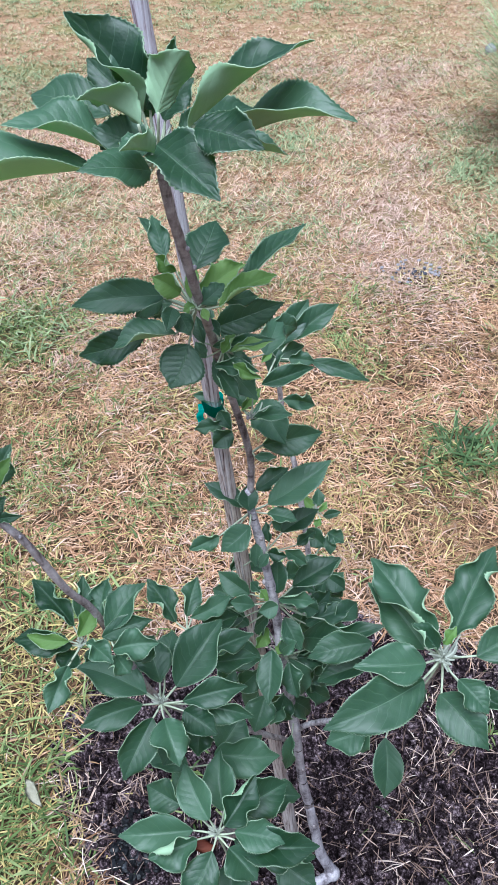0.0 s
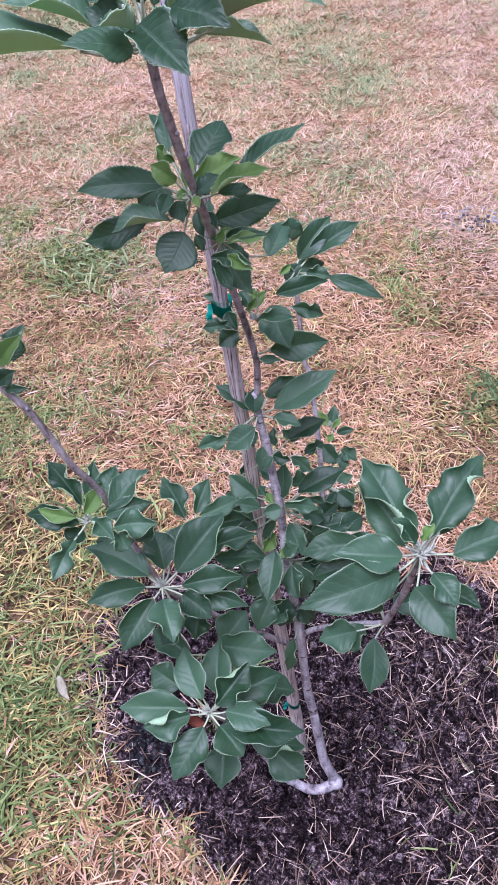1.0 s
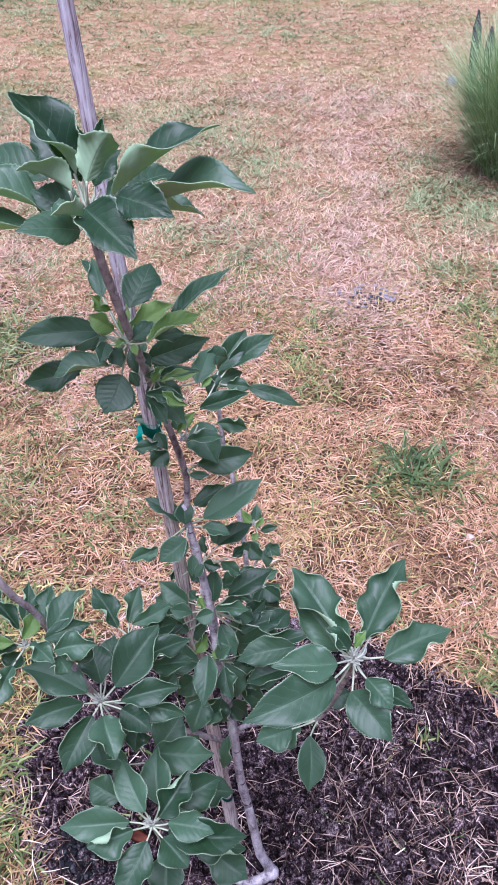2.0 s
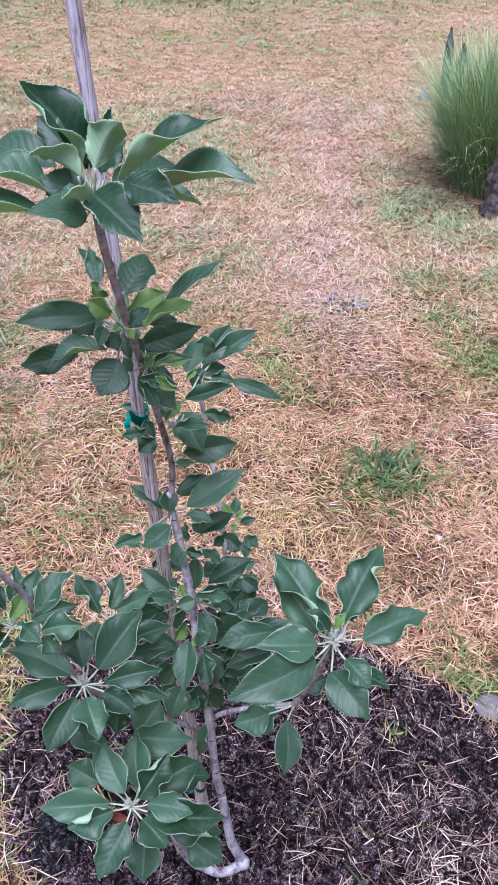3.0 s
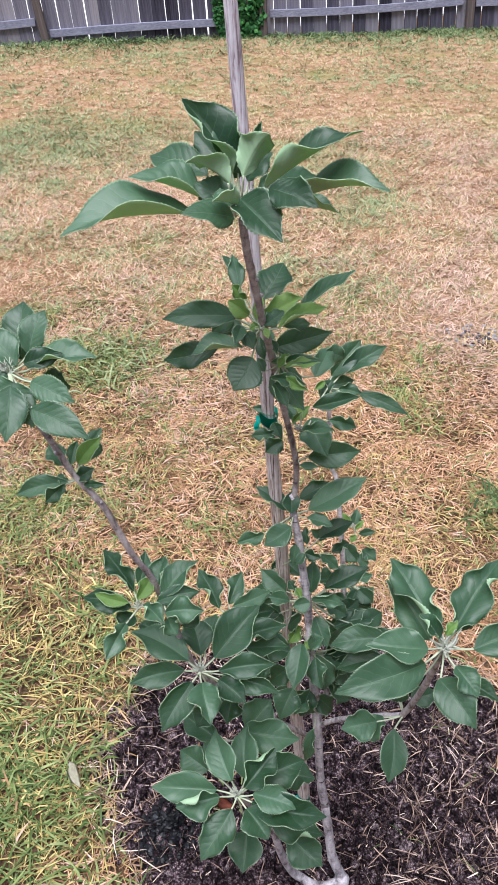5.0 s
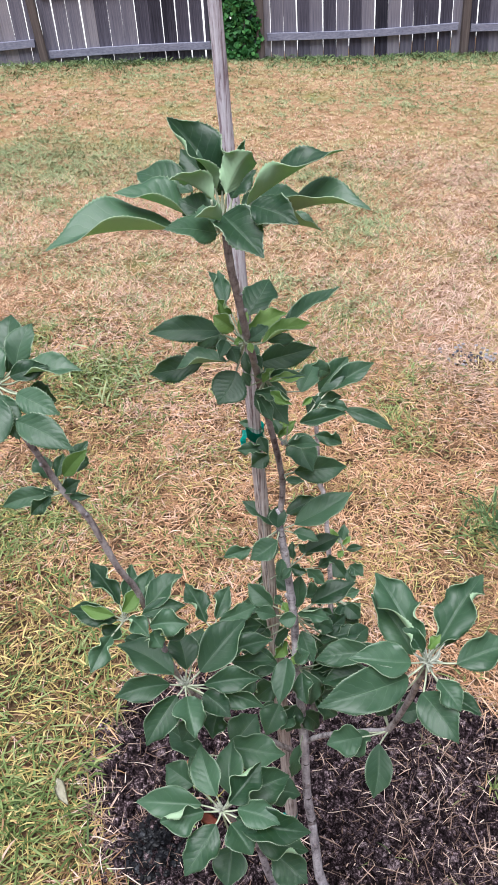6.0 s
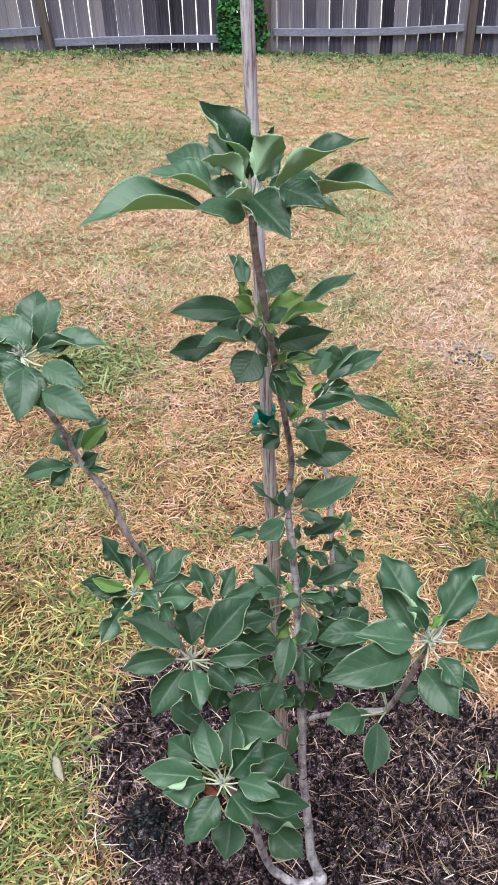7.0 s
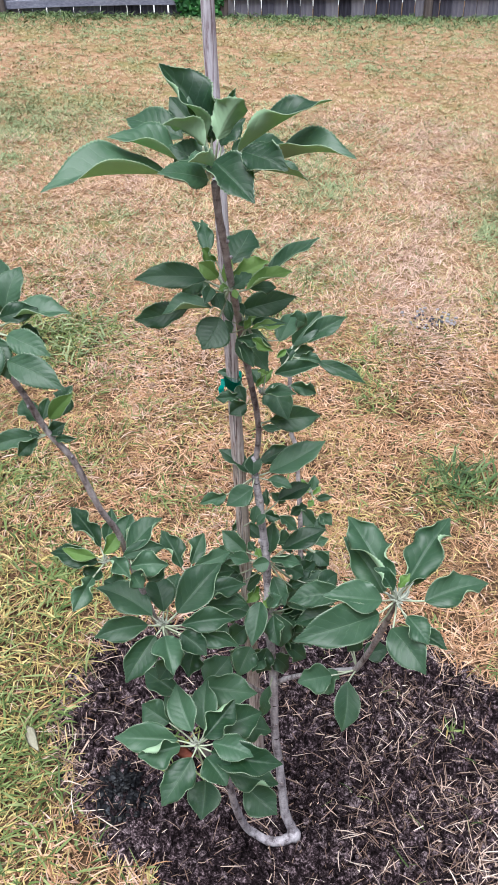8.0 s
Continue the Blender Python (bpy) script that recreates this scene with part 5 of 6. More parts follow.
blade(NODE_R2, (-0.026, 0.071, 1.100), (0.011, 0.085, 1.081), (0.34, -0.74, 0.58), 0.025, folds=(40, 19), lips=(0, 27), arch=17, wave=0.45)
blade(NODE_R2, (-0.050, 0.060, 1.107), (-0.019, 0.019, 1.074), (-0.12, -0.58, 0.80), 0.046, folds=(13, 30), arch=21, wave=0.2)
blade(NODE_R2, (-0.072, 0.011, 1.158), (-0.058, -0.003, 1.142), (0.47, -0.58, 0.66), 0.023, folds=(28, 27), arch=19, wave=0.32)
blade(NODE_R2, (-0.061, -0.005, 1.141), (-0.040, 0.015, 1.158), (0.27, -0.68, 0.68), 0.016, folds=(34, 24), arch=12, wave=0.39, kind="young")
blade(NODE_C1, (-0.051, 0.037, 1.057), (0.021, 0.062, 1.058), (0.16, -0.77, 0.61), 0.042, folds=(36, 22), arch=24, wave=0.12)
blade(NODE_C1, (-0.053, -0.004, 1.073), (-0.027, -0.001, 1.071), (0.32, -0.65, 0.68), 0.013, folds=(21, 33), arch=6, wave=0.41)
blade(NODE_S, (-0.087, 0.014, 1.140), (-0.120, 0.016, 1.146), (0.17, -0.68, 0.71), 0.016, folds=(11, 45), arch=21, wave=0.36)
blade(NODE_S, (-0.082, -0.003, 1.122), (-0.117, -0.011, 1.119), (-0.01, -0.81, 0.59), 0.021, folds=(29, 30), arch=26, wave=0.46)
blade(NODE_S, (-0.074, -0.009, 1.115), (-0.095, -0.024, 1.103), (0.39, -0.59, 0.71), 0.027, folds=(15, 42), arch=24, wave=0.29)
blade(NODE_S, (-0.089, 0.006, 1.132), (-0.075, -0.008, 1.116), (-0.05, -0.62, 0.79), 0.020, folds=(31, 35), lips=(53, 0), arch=16, wave=0.24)
blade(NODE_D, (0.138, -0.213, 0.956), (0.039, -0.273, 0.950), (-0.10, -0.45, 0.89), 0.055, folds=(9, 40), arch=20, wave=0.14)
blade(NODE_D, (0.140, -0.202, 0.969), (0.067, -0.219, 0.980), (0.05, -0.51, 0.86), 0.048, folds=(42, 16), arch=14, wave=0.22)
blade(NODE_D, (0.150, -0.180, 0.968), (0.082, -0.091, 1.004), (0.35, -0.61, 0.71), 0.060, folds=(40, 30), arch=10, wave=0.55)
blade(NODE_D, (0.141, -0.165, 0.944), (0.079, -0.104, 0.978), (-0.21, -0.52, 0.83), 0.048, folds=(40, 16), arch=10, wave=0.3)
blade(NODE_D, (0.152, -0.188, 0.974), (0.125, -0.172, 0.995), (0.33, -0.51, 0.79), 0.033, folds=(40, 46), lips=(70, 0), arch=25, wave=0.3)
blade(NODE_D, (0.167, -0.164, 0.962), (0.217, -0.065, 1.001), (-0.10, -0.65, 0.75), 0.056, folds=(24, 34), arch=12, wave=0.6)
blade(NODE_D, (0.173, -0.141, 0.941), (0.200, -0.082, 0.955), (0.32, -0.54, 0.78), 0.027, folds=(17, 23), arch=16, wave=0.25)
blade(NODE_D, (0.193, -0.178, 0.953), (0.272, -0.139, 0.962), (0.10, -0.50, 0.86), 0.049, folds=(14, 33), arch=16, wave=0.4)
blade(NODE_D, (0.173, -0.207, 0.953), (0.202, -0.235, 0.937), (0.36, -0.28, 0.89), 0.034, folds=(46, 11), arch=16, wave=0.3)
blade(NODE_D, (0.155, -0.209, 0.928), (0.203, -0.257, 0.907), (0.10, -0.70, 0.70), 0.049, folds=(18, 12), arch=22, wave=0.14)
blade(NODE_D, (0.185, -0.194, 0.916), (0.228, -0.209, 0.904), (0.33, -0.30, 0.90), 0.028, folds=(38, 28), arch=9, wave=0.25)
blade(NODE_D, (0.158, -0.182, 0.976), (0.171, -0.169, 0.990), (0.05, -0.35, 0.93), 0.015, folds=(40, 20), lips=(70, 0), arch=15, wave=0.46, kind="young")
blade(NODE_D, (0.150, -0.184, 0.976), (0.139, -0.178, 0.990), (0.24, -0.34, 0.91), 0.014, folds=(20, 40), lips=(0, 70), arch=21, wave=0.41)
blade(NODE_D, (0.131, -0.193, 0.901), (0.102, -0.211, 0.874), (-0.05, -0.36, 0.93), 0.031, folds=(22, 28), arch=18, wave=0.35)
blade(NODE_DF, (0.101, -0.132, 0.714), (0.101, -0.185, 0.662), (0.13, -0.71, 0.70), 0.043, folds=(24, 21), arch=8, wave=0.1)
blade(NODE_DF, (0.074, -0.112, 0.697), (0.025, -0.133, 0.693), (0.06, -0.38, 0.92), 0.051, folds=(12, 34), lips=(0, 70), arch=22, wave=0.2)
blade(NODE_DF, (0.081, -0.091, 0.684), (0.053, -0.131, 0.669), (0.06, -0.23, 0.97), 0.040, folds=(25, 27), lips=(34, 0), arch=17, wave=0.38)
blade(NODE_DF, (0.120, -0.073, 0.709), (0.156, -0.055, 0.713), (0.39, -0.35, 0.85), 0.035, folds=(17, 22), lips=(39, 0), arch=13, wave=0.22)
blade(NODE_DF, (0.084, -0.101, 0.867), (0.006, -0.116, 0.850), (0.31, -0.38, 0.87), 0.041, folds=(19, 24), arch=16, wave=0.2)
blade(NODE_DF, (0.078, -0.102, 0.827), (0.016, -0.118, 0.806), (-0.11, -0.40, 0.91), 0.035, folds=(28, 25), arch=16, wave=0.22)
blade(NODE_E, (-0.148, -0.162, 0.843), (-0.100, -0.088, 0.881), (0.29, -0.35, 0.89), 0.061, folds=(22, 21), lips=(0, 66), arch=14, wave=0.2)
blade(NODE_E, (-0.181, -0.176, 0.846), (-0.270, -0.160, 0.868), (0.32, -0.34, 0.88), 0.051, folds=(33, 19), arch=18, wave=0.22)
blade(NODE_E, (-0.188, -0.180, 0.829), (-0.259, -0.213, 0.822), (0.45, -0.45, 0.77), 0.043, folds=(25, 34), arch=18, wave=0.2)
blade(NODE_E, (-0.171, -0.198, 0.830), (-0.198, -0.260, 0.795), (0.19, -0.51, 0.84), 0.048, folds=(16, 24), lips=(0, 57), arch=18, wave=0.24)
blade(NODE_E, (-0.155, -0.202, 0.837), (-0.131, -0.248, 0.814), (0.43, -0.45, 0.78), 0.051, folds=(37, 28), arch=14, wave=0.34)
blade(NODE_E, (-0.138, -0.181, 0.823), (-0.095, -0.202, 0.809), (-0.17, -0.46, 0.87), 0.040, folds=(22, 23), arch=14, wave=0.28)
blade(NODE_E, (-0.138, -0.177, 0.836), (-0.063, -0.152, 0.838), (0.38, -0.37, 0.85), 0.040, folds=(42, 22), arch=16, wave=0.24)
blade(NODE_E, (-0.136, -0.168, 0.818), (-0.056, -0.168, 0.798), (0.01, -0.55, 0.83), 0.042, folds=(41, 23), lips=(69, 0), arch=18, wave=0.2)
blade(NODE_E, (-0.177, -0.139, 0.815), (-0.209, -0.087, 0.832), (0.38, -0.43, 0.82), 0.049, folds=(21, 26), arch=10, wave=0.2)
blade(NODE_EB, (-0.143, -0.078, 0.791), (-0.072, -0.044, 0.799), (0.20, -0.33, 0.92), 0.040, folds=(42, 24), lips=(38, 0), arch=14, wave=0.44)
blade(NODE_EB, (-0.134, -0.068, 0.764), (-0.069, -0.053, 0.763), (0.39, -0.35, 0.85), 0.038, folds=(39, 26), lips=(40, 0), arch=25, wave=0.3)
blade(NODE_E, (-0.148, -0.182, 0.771), (-0.168, -0.212, 0.749), (0.15, -0.40, 0.90), 0.040, folds=(28, 28), lips=(36, 0), arch=13, wave=0.21)
blade(NODE_E, (-0.126, -0.154, 0.770), (-0.129, -0.193, 0.742), (0.21, -0.57, 0.79), 0.043, folds=(34, 19), arch=22, wave=0.49)
blade(NODE_E, (-0.180, -0.112, 0.806), (-0.177, -0.060, 0.819), (-0.04, -0.49, 0.87), 0.038, folds=(17, 29), arch=7, wave=0.2)
blade(NODE_E, (-0.241, -0.130, 0.836), (-0.277, -0.116, 0.837), (-0.01, -0.38, 0.92), 0.044, folds=(35, 21), arch=15, wave=0.46)
blade(NODE_K, (-0.243, -0.177, 0.969), (-0.300, -0.134, 0.995), (0.12, -0.58, 0.80), 0.038, folds=(42, 37), lips=(30, 0), arch=10, wave=0.4)
blade(NODE_K, (-0.239, -0.169, 0.972), (-0.244, -0.123, 0.993), (0.21, -0.74, 0.64), 0.026, folds=(41, 23), lips=(60, 0), arch=6, wave=0.42)
blade(NODE_K2, (-0.200, -0.190, 0.980), (-0.165, -0.137, 1.000), (-0.18, -0.28, 0.94), 0.042, folds=(41, 17), lips=(0, 45), arch=16, wave=0.2)
blade(NODE_K2, (-0.213, -0.166, 0.972), (-0.215, -0.118, 0.984), (-0.31, -0.62, 0.72), 0.031, folds=(33, 21), lips=(65, 0), arch=16, wave=0.43)
blade(NODE_K, (-0.240, -0.201, 0.973), (-0.288, -0.200, 0.979), (-0.02, -0.60, 0.80), 0.021, folds=(26, 34), lips=(20, 30), arch=18, wave=0.3, kind="young")
blade(NODE_K, (-0.241, -0.197, 0.960), (-0.307, -0.199, 0.967), (0.42, -0.50, 0.76), 0.036, folds=(21, 40), arch=18, wave=0.3)
blade(NODE_K, (-0.231, -0.196, 0.975), (-0.217, -0.165, 0.992), (0.33, -0.29, 0.90), 0.025, folds=(34, 23), lips=(38, 0), arch=9, wave=0.25, kind="young")
blade(NODE_K, (-0.221, -0.199, 0.972), (-0.188, -0.217, 0.961), (0.25, -0.59, 0.77), 0.031, folds=(40, 36), lips=(0, 60), arch=12, wave=0.4)
blade(NODE_K2, (-0.204, -0.196, 0.977), (-0.151, -0.173, 0.982), (0.34, -0.51, 0.79), 0.027, folds=(27, 20), arch=18, wave=0.34)
blade(NODE_K2, (-0.190, -0.207, 0.971), (-0.141, -0.195, 0.971), (0.20, -0.54, 0.82), 0.040, folds=(49, 22), lips=(0, 30), arch=14, wave=0.42)
blade(NODE_K, (-0.242, -0.217, 0.951), (-0.254, -0.265, 0.932), (0.45, -0.29, 0.85), 0.034, folds=(30, 36), lips=(30, 0), arch=10, wave=0.4)
blade(NODE_K2, (-0.191, -0.201, 0.953), (-0.172, -0.217, 0.944), (-0.18, -0.54, 0.82), 0.035, folds=(18, 42), arch=25, wave=0.45)
blade(NODE_K2, (-0.171, -0.200, 0.941), (-0.155, -0.171, 0.952), (0.37, -0.29, 0.88), 0.033, folds=(26, 18), lips=(0, 28), arch=14, wave=0.41)
blade(NODE_K, (-0.242, -0.191, 0.943), (-0.253, -0.215, 0.933), (0.12, -0.42, 0.90), 0.034, folds=(34, 42), lips=(31, 0), arch=16, wave=0.31)
blade(NODE_EB, (-0.178, -0.042, 0.812), (-0.225, 0.009, 0.839), (0.31, -0.62, 0.72), 0.042, folds=(35, 28), lips=(30, 20), arch=8, wave=0.42)
blade(NODE_EB, (-0.164, -0.033, 0.814), (-0.156, 0.019, 0.836), (0.32, -0.64, 0.70), 0.035, folds=(26, 34), lips=(50, 0), arch=8, wave=0.4)
blade(NODE_EB, (-0.159, -0.034, 0.813), (-0.107, -0.000, 0.822), (0.18, -0.55, 0.81), 0.031, folds=(34, 22), arch=18, wave=0.3)
blade(NODE_EB, (-0.149, -0.026, 0.784), (-0.101, 0.001, 0.781), (0.34, -0.30, 0.89), 0.037, folds=(33, 22), arch=17, wave=0.26)
blade(NODE_H, (-0.113, -0.245, 0.687), (-0.151, -0.189, 0.716), (-0.13, -0.47, 0.87), 0.049, folds=(25, 30), arch=12, wave=0.16)
blade(NODE_H, (-0.104, -0.212, 0.646), (-0.116, -0.143, 0.679), (-0.19, -0.46, 0.87), 0.051, folds=(38, 25), arch=12, wave=0.2)
blade(NODE_H, (-0.093, -0.249, 0.683), (-0.060, -0.191, 0.705), (0.05, -0.56, 0.83), 0.056, folds=(50, 22), lips=(130, 20), arch=6, wave=0.3)
blade(NODE_H, (-0.135, -0.249, 0.666), (-0.228, -0.266, 0.668), (0.12, -0.59, 0.80), 0.050, folds=(32, 23), arch=16, wave=0.22)
blade(NODE_H, (-0.125, -0.266, 0.679), (-0.182, -0.292, 0.674), (0.36, -0.29, 0.88), 0.058, folds=(22, 50), lips=(30, 130), arch=8, wave=0.3)
blade(NODE_H, (-0.080, -0.253, 0.680), (-0.018, -0.258, 0.671), (0.17, -0.24, 0.96), 0.044, folds=(31, 14), arch=16, wave=0.24)
blade(NODE_H, (-0.083, -0.254, 0.658), (0.023, -0.247, 0.649), (0.34, -0.49, 0.80), 0.059, folds=(30, 33), arch=20, wave=0.16)
blade(NODE_H, (-0.084, -0.212, 0.655), (-0.024, -0.170, 0.656), (0.09, -0.33, 0.94), 0.059, folds=(40, 11), arch=14, wave=0.26)
blade(NODE_H, (-0.107, -0.272, 0.664), (-0.137, -0.334, 0.628), (-0.02, -0.44, 0.90), 0.048, folds=(12, 25), arch=12, wave=0.28)
blade(NODE_H, (-0.089, -0.262, 0.655), (-0.051, -0.290, 0.638), (0.01, -0.33, 0.95), 0.056, folds=(26, 33), arch=16, wave=0.22)
blade(NODE_H, (-0.100, -0.239, 0.557), (-0.095, -0.291, 0.533), (0.00, -0.37, 0.93), 0.056, folds=(27, 22), arch=10, wave=0.12)
blade(NODE_HR, (-0.068, -0.220, 0.560), (0.010, -0.209, 0.535), (0.30, -0.51, 0.81), 0.052, folds=(22, 33), lips=(0, 56), arch=12, wave=0.5)
blade(NODE_HR, (-0.050, -0.192, 0.483), (0.010, -0.220, 0.465), (0.31, -0.47, 0.83), 0.061, folds=(30, 13), lips=(28, 0), arch=16, wave=0.12)
blade(NODE_H, (-0.164, -0.203, 0.636), (-0.215, -0.182, 0.641), (-0.02, -0.57, 0.82), 0.049, folds=(23, 32), arch=14, wave=0.26)
blade(NODE_HB, (-0.161, -0.156, 0.645), (-0.228, -0.127, 0.654), (0.32, -0.59, 0.74), 0.047, folds=(26, 28), arch=19, wave=0.21)
blade(NODE_HB, (-0.129, -0.135, 0.651), (-0.041, -0.122, 0.636), (0.07, -0.58, 0.81), 0.060, folds=(22, 33), lips=(48, 0), arch=16, wave=0.24)
blade(NODE_HB, (-0.128, -0.116, 0.627), (-0.099, -0.065, 0.646), (0.26, -0.56, 0.78), 0.060, folds=(12, 26), arch=14, wave=0.24)
blade(NODE_HB, (-0.116, -0.132, 0.597), (-0.074, -0.075, 0.606), (0.16, -0.47, 0.87), 0.054, folds=(19, 33), lips=(25, 0), arch=22, wave=0.39)
blade(NODE_HB, (-0.095, -0.177, 0.596), (-0.050, -0.182, 0.589), (0.24, -0.55, 0.80), 0.057, folds=(32, 22), lips=(57, 0), arch=10, wave=0.47)
blade(NODE_HB, (-0.066, -0.151, 0.582), (-0.013, -0.147, 0.578), (0.21, -0.52, 0.83), 0.048, folds=(27, 27), arch=24, wave=0.39)
blade(NODE_HB, (-0.151, -0.186, 0.598), (-0.190, -0.145, 0.621), (0.19, -0.46, 0.87), 0.047, folds=(15, 36), lips=(0, 27), arch=17, wave=0.49)
blade(NODE_L, (-0.298, -0.220, 1.337), (-0.307, -0.176, 1.383), (-0.02, -0.77, 0.64), 0.044, folds=(16, 12), arch=25, wave=0.14)
blade(NODE_L, (-0.282, -0.229, 1.350), (-0.273, -0.194, 1.384), (0.22, -0.49, 0.84), 0.031, folds=(18, 12), arch=24, wave=0.12)
blade(NODE_L, (-0.274, -0.236, 1.342), (-0.210, -0.222, 1.348), (0.00, -0.29, 0.96), 0.041, folds=(28, 42), arch=18, wave=0.14)
blade(NODE_L, (-0.281, -0.244, 1.348), (-0.242, -0.231, 1.356), (0.28, -0.66, 0.69), 0.024, folds=(20, 10), arch=12, wave=0.26)
blade(NODE_L, (-0.265, -0.263, 1.340), (-0.216, -0.272, 1.325), (0.53, -0.54, 0.66), 0.028, folds=(26, 8), arch=18, wave=0.14)
blade(NODE_L, (-0.256, -0.289, 1.325), (-0.191, -0.302, 1.305), (0.52, -0.63, 0.57), 0.032, folds=(18, 6), arch=16, wave=0.12)
blade(NODE_L, (-0.278, -0.234, 1.319), (-0.245, -0.224, 1.311), (0.09, -0.78, 0.62), 0.036, folds=(16, 10), arch=16, wave=0.41)
blade(NODE_L, (-0.281, -0.276, 1.341), (-0.270, -0.323, 1.306), (0.31, -0.68, 0.67), 0.037, folds=(8, 14), arch=16, wave=0.14)
blade(NODE_L, (-0.285, -0.267, 1.339), (-0.253, -0.295, 1.306), (0.46, -0.74, 0.49), 0.032, folds=(8, 16), arch=16, wave=0.27)
blade(NODE_L, (-0.293, -0.239, 1.342), (-0.331, -0.218, 1.368), (0.56, -0.62, 0.56), 0.038, folds=(10, 16), arch=20, wave=0.23)
blade(NODE_L, (-0.295, -0.243, 1.338), (-0.338, -0.248, 1.339), (0.53, -0.74, 0.42), 0.035, folds=(18, 12), arch=6, wave=0.46)
blade(NODE_L, (-0.283, -0.266, 1.339), (-0.309, -0.283, 1.326), (0.33, -0.68, 0.65), 0.033, folds=(12, 18), arch=17, wave=0.49)
blade(NODE_L, (-0.302, -0.219, 1.338), (-0.328, -0.186, 1.362), (0.16, -0.78, 0.61), 0.035, folds=(18, 12), arch=19, wave=0.29)
blade(NODE_L2, (-0.264, -0.212, 1.201), (-0.242, -0.186, 1.223), (0.16, -0.76, 0.63), 0.023, folds=(35, 19), lips=(0, 31), arch=7, wave=0.16, kind="young")
blade(NODE_L2, (-0.265, -0.193, 1.193), (-0.255, -0.157, 1.215), (0.43, -0.72, 0.55), 0.030, folds=(28, 24), lips=(0, 57), arch=9, wave=0.43)
blade(NODE_L2, (-0.263, -0.225, 1.188), (-0.244, -0.212, 1.198), (0.47, -0.59, 0.65), 0.021, folds=(29, 31), arch=18, wave=0.25)
blade(NODE_L2, (-0.253, -0.227, 1.184), (-0.228, -0.223, 1.185), (0.37, -0.77, 0.53), 0.012, folds=(31, 33), arch=10, wave=0.34)
blade(NODE_L2, (-0.272, -0.228, 1.187), (-0.329, -0.248, 1.175), (0.41, -0.53, 0.75), 0.026, folds=(20, 36), arch=22, wave=0.16)
blade(NODE_L2, (-0.270, -0.237, 1.190), (-0.289, -0.255, 1.175), (0.50, -0.41, 0.76), 0.023, folds=(30, 41), lips=(0, 50), arch=21, wave=0.3)
blade(NODE_L2, (-0.285, -0.202, 1.188), (-0.309, -0.187, 1.207), (0.03, -0.65, 0.76), 0.027, folds=(41, 26), arch=19, wave=0.29)
blade(NODE_L2, (-0.280, -0.200, 1.189), (-0.282, -0.172, 1.204), (0.47, -0.56, 0.68), 0.017, folds=(23, 36), arch=13, wave=0.38)
blade(NODE_L2, (-0.272, -0.226, 1.188), (-0.287, -0.227, 1.190), (0.21, -0.63, 0.74), 0.013, folds=(28, 26), lips=(0, 52), arch=6, wave=0.45)
blade(NODE_C, (-0.047, 0.018, 0.977), (0.030, 0.064, 1.012), (0.00, -0.65, 0.76), 0.043, folds=(10, 33), arch=18, wave=0.12)
blade(NODE_C, (-0.077, 0.013, 0.976), (-0.128, 0.030, 1.000), (0.08, -0.67, 0.74), 0.028, folds=(40, 10), arch=14, wave=0.15)
blade(NODE_C, (-0.067, -0.004, 0.986), (-0.069, 0.020, 1.010), (0.21, -0.93, 0.31), 0.027, folds=(23, 21), arch=17, wave=0.1)
blade(NODE_C, (-0.070, 0.065, 0.957), (-0.029, 0.097, 0.969), (0.00, -0.41, 0.91), 0.030, folds=(23, 15), arch=24, wave=0.47)
blade(NODE_C, (-0.048, 0.010, 0.969), (-0.010, 0.007, 0.961), (0.43, -0.61, 0.67), 0.024, folds=(12, 36), lips=(0, 50), arch=20, wave=0.24)
blade(NODE_M0, (-0.037, 0.039, 0.907), (0.010, 0.072, 0.919), (0.00, -0.65, 0.76), 0.032, folds=(8, 33), arch=14, wave=0.12)
blade(NODE_C, (-0.065, -0.017, 0.973), (-0.100, -0.042, 0.953), (-0.10, -0.80, 0.60), 0.036, folds=(33, 12), arch=14, wave=0.12)
blade(NODE_C, (-0.108, -0.009, 0.945), (-0.146, -0.024, 0.935), (0.35, -0.63, 0.70), 0.027, folds=(28, 37), lips=(47, 0), arch=25, wave=0.41)
blade(NODE_M0, (-0.050, 0.015, 0.913), (-0.055, 0.033, 0.932), (-0.25, -0.47, 0.85), 0.017, folds=(32, 35), arch=15, wave=0.24)
blade(NODE_C, (-0.085, 0.012, 0.948), (-0.074, -0.007, 0.928), (0.39, -0.64, 0.66), 0.021, folds=(22, 15), lips=(45, 0), arch=7, wave=0.4)
blade(NODE_M0, (-0.065, 0.005, 0.920), (-0.066, -0.016, 0.899), (0.28, -0.71, 0.65), 0.019, folds=(35, 16), arch=23, wave=0.22)
blade(NODE_M0, (-0.048, -0.010, 0.917), (-0.059, -0.023, 0.905), (-0.21, -0.69, 0.70), 0.017, folds=(34, 26), arch=13, wave=0.15)
blade(NODE_M0, (-0.050, -0.001, 0.911), (-0.026, -0.003, 0.906), (0.00, -0.64, 0.77), 0.020, folds=(37, 11), arch=16, wave=0.4)
blade(NODE_M, (-0.043, 0.001, 0.829), (-0.043, 0.029, 0.872), (0.10, -0.91, 0.40), 0.031, folds=(12, 34), arch=9, wave=0.15)
blade(NODE_M, (-0.026, 0.022, 0.820), (0.038, 0.056, 0.844), (0.00, -0.60, 0.80), 0.037, folds=(10, 34), arch=18, wave=0.15)
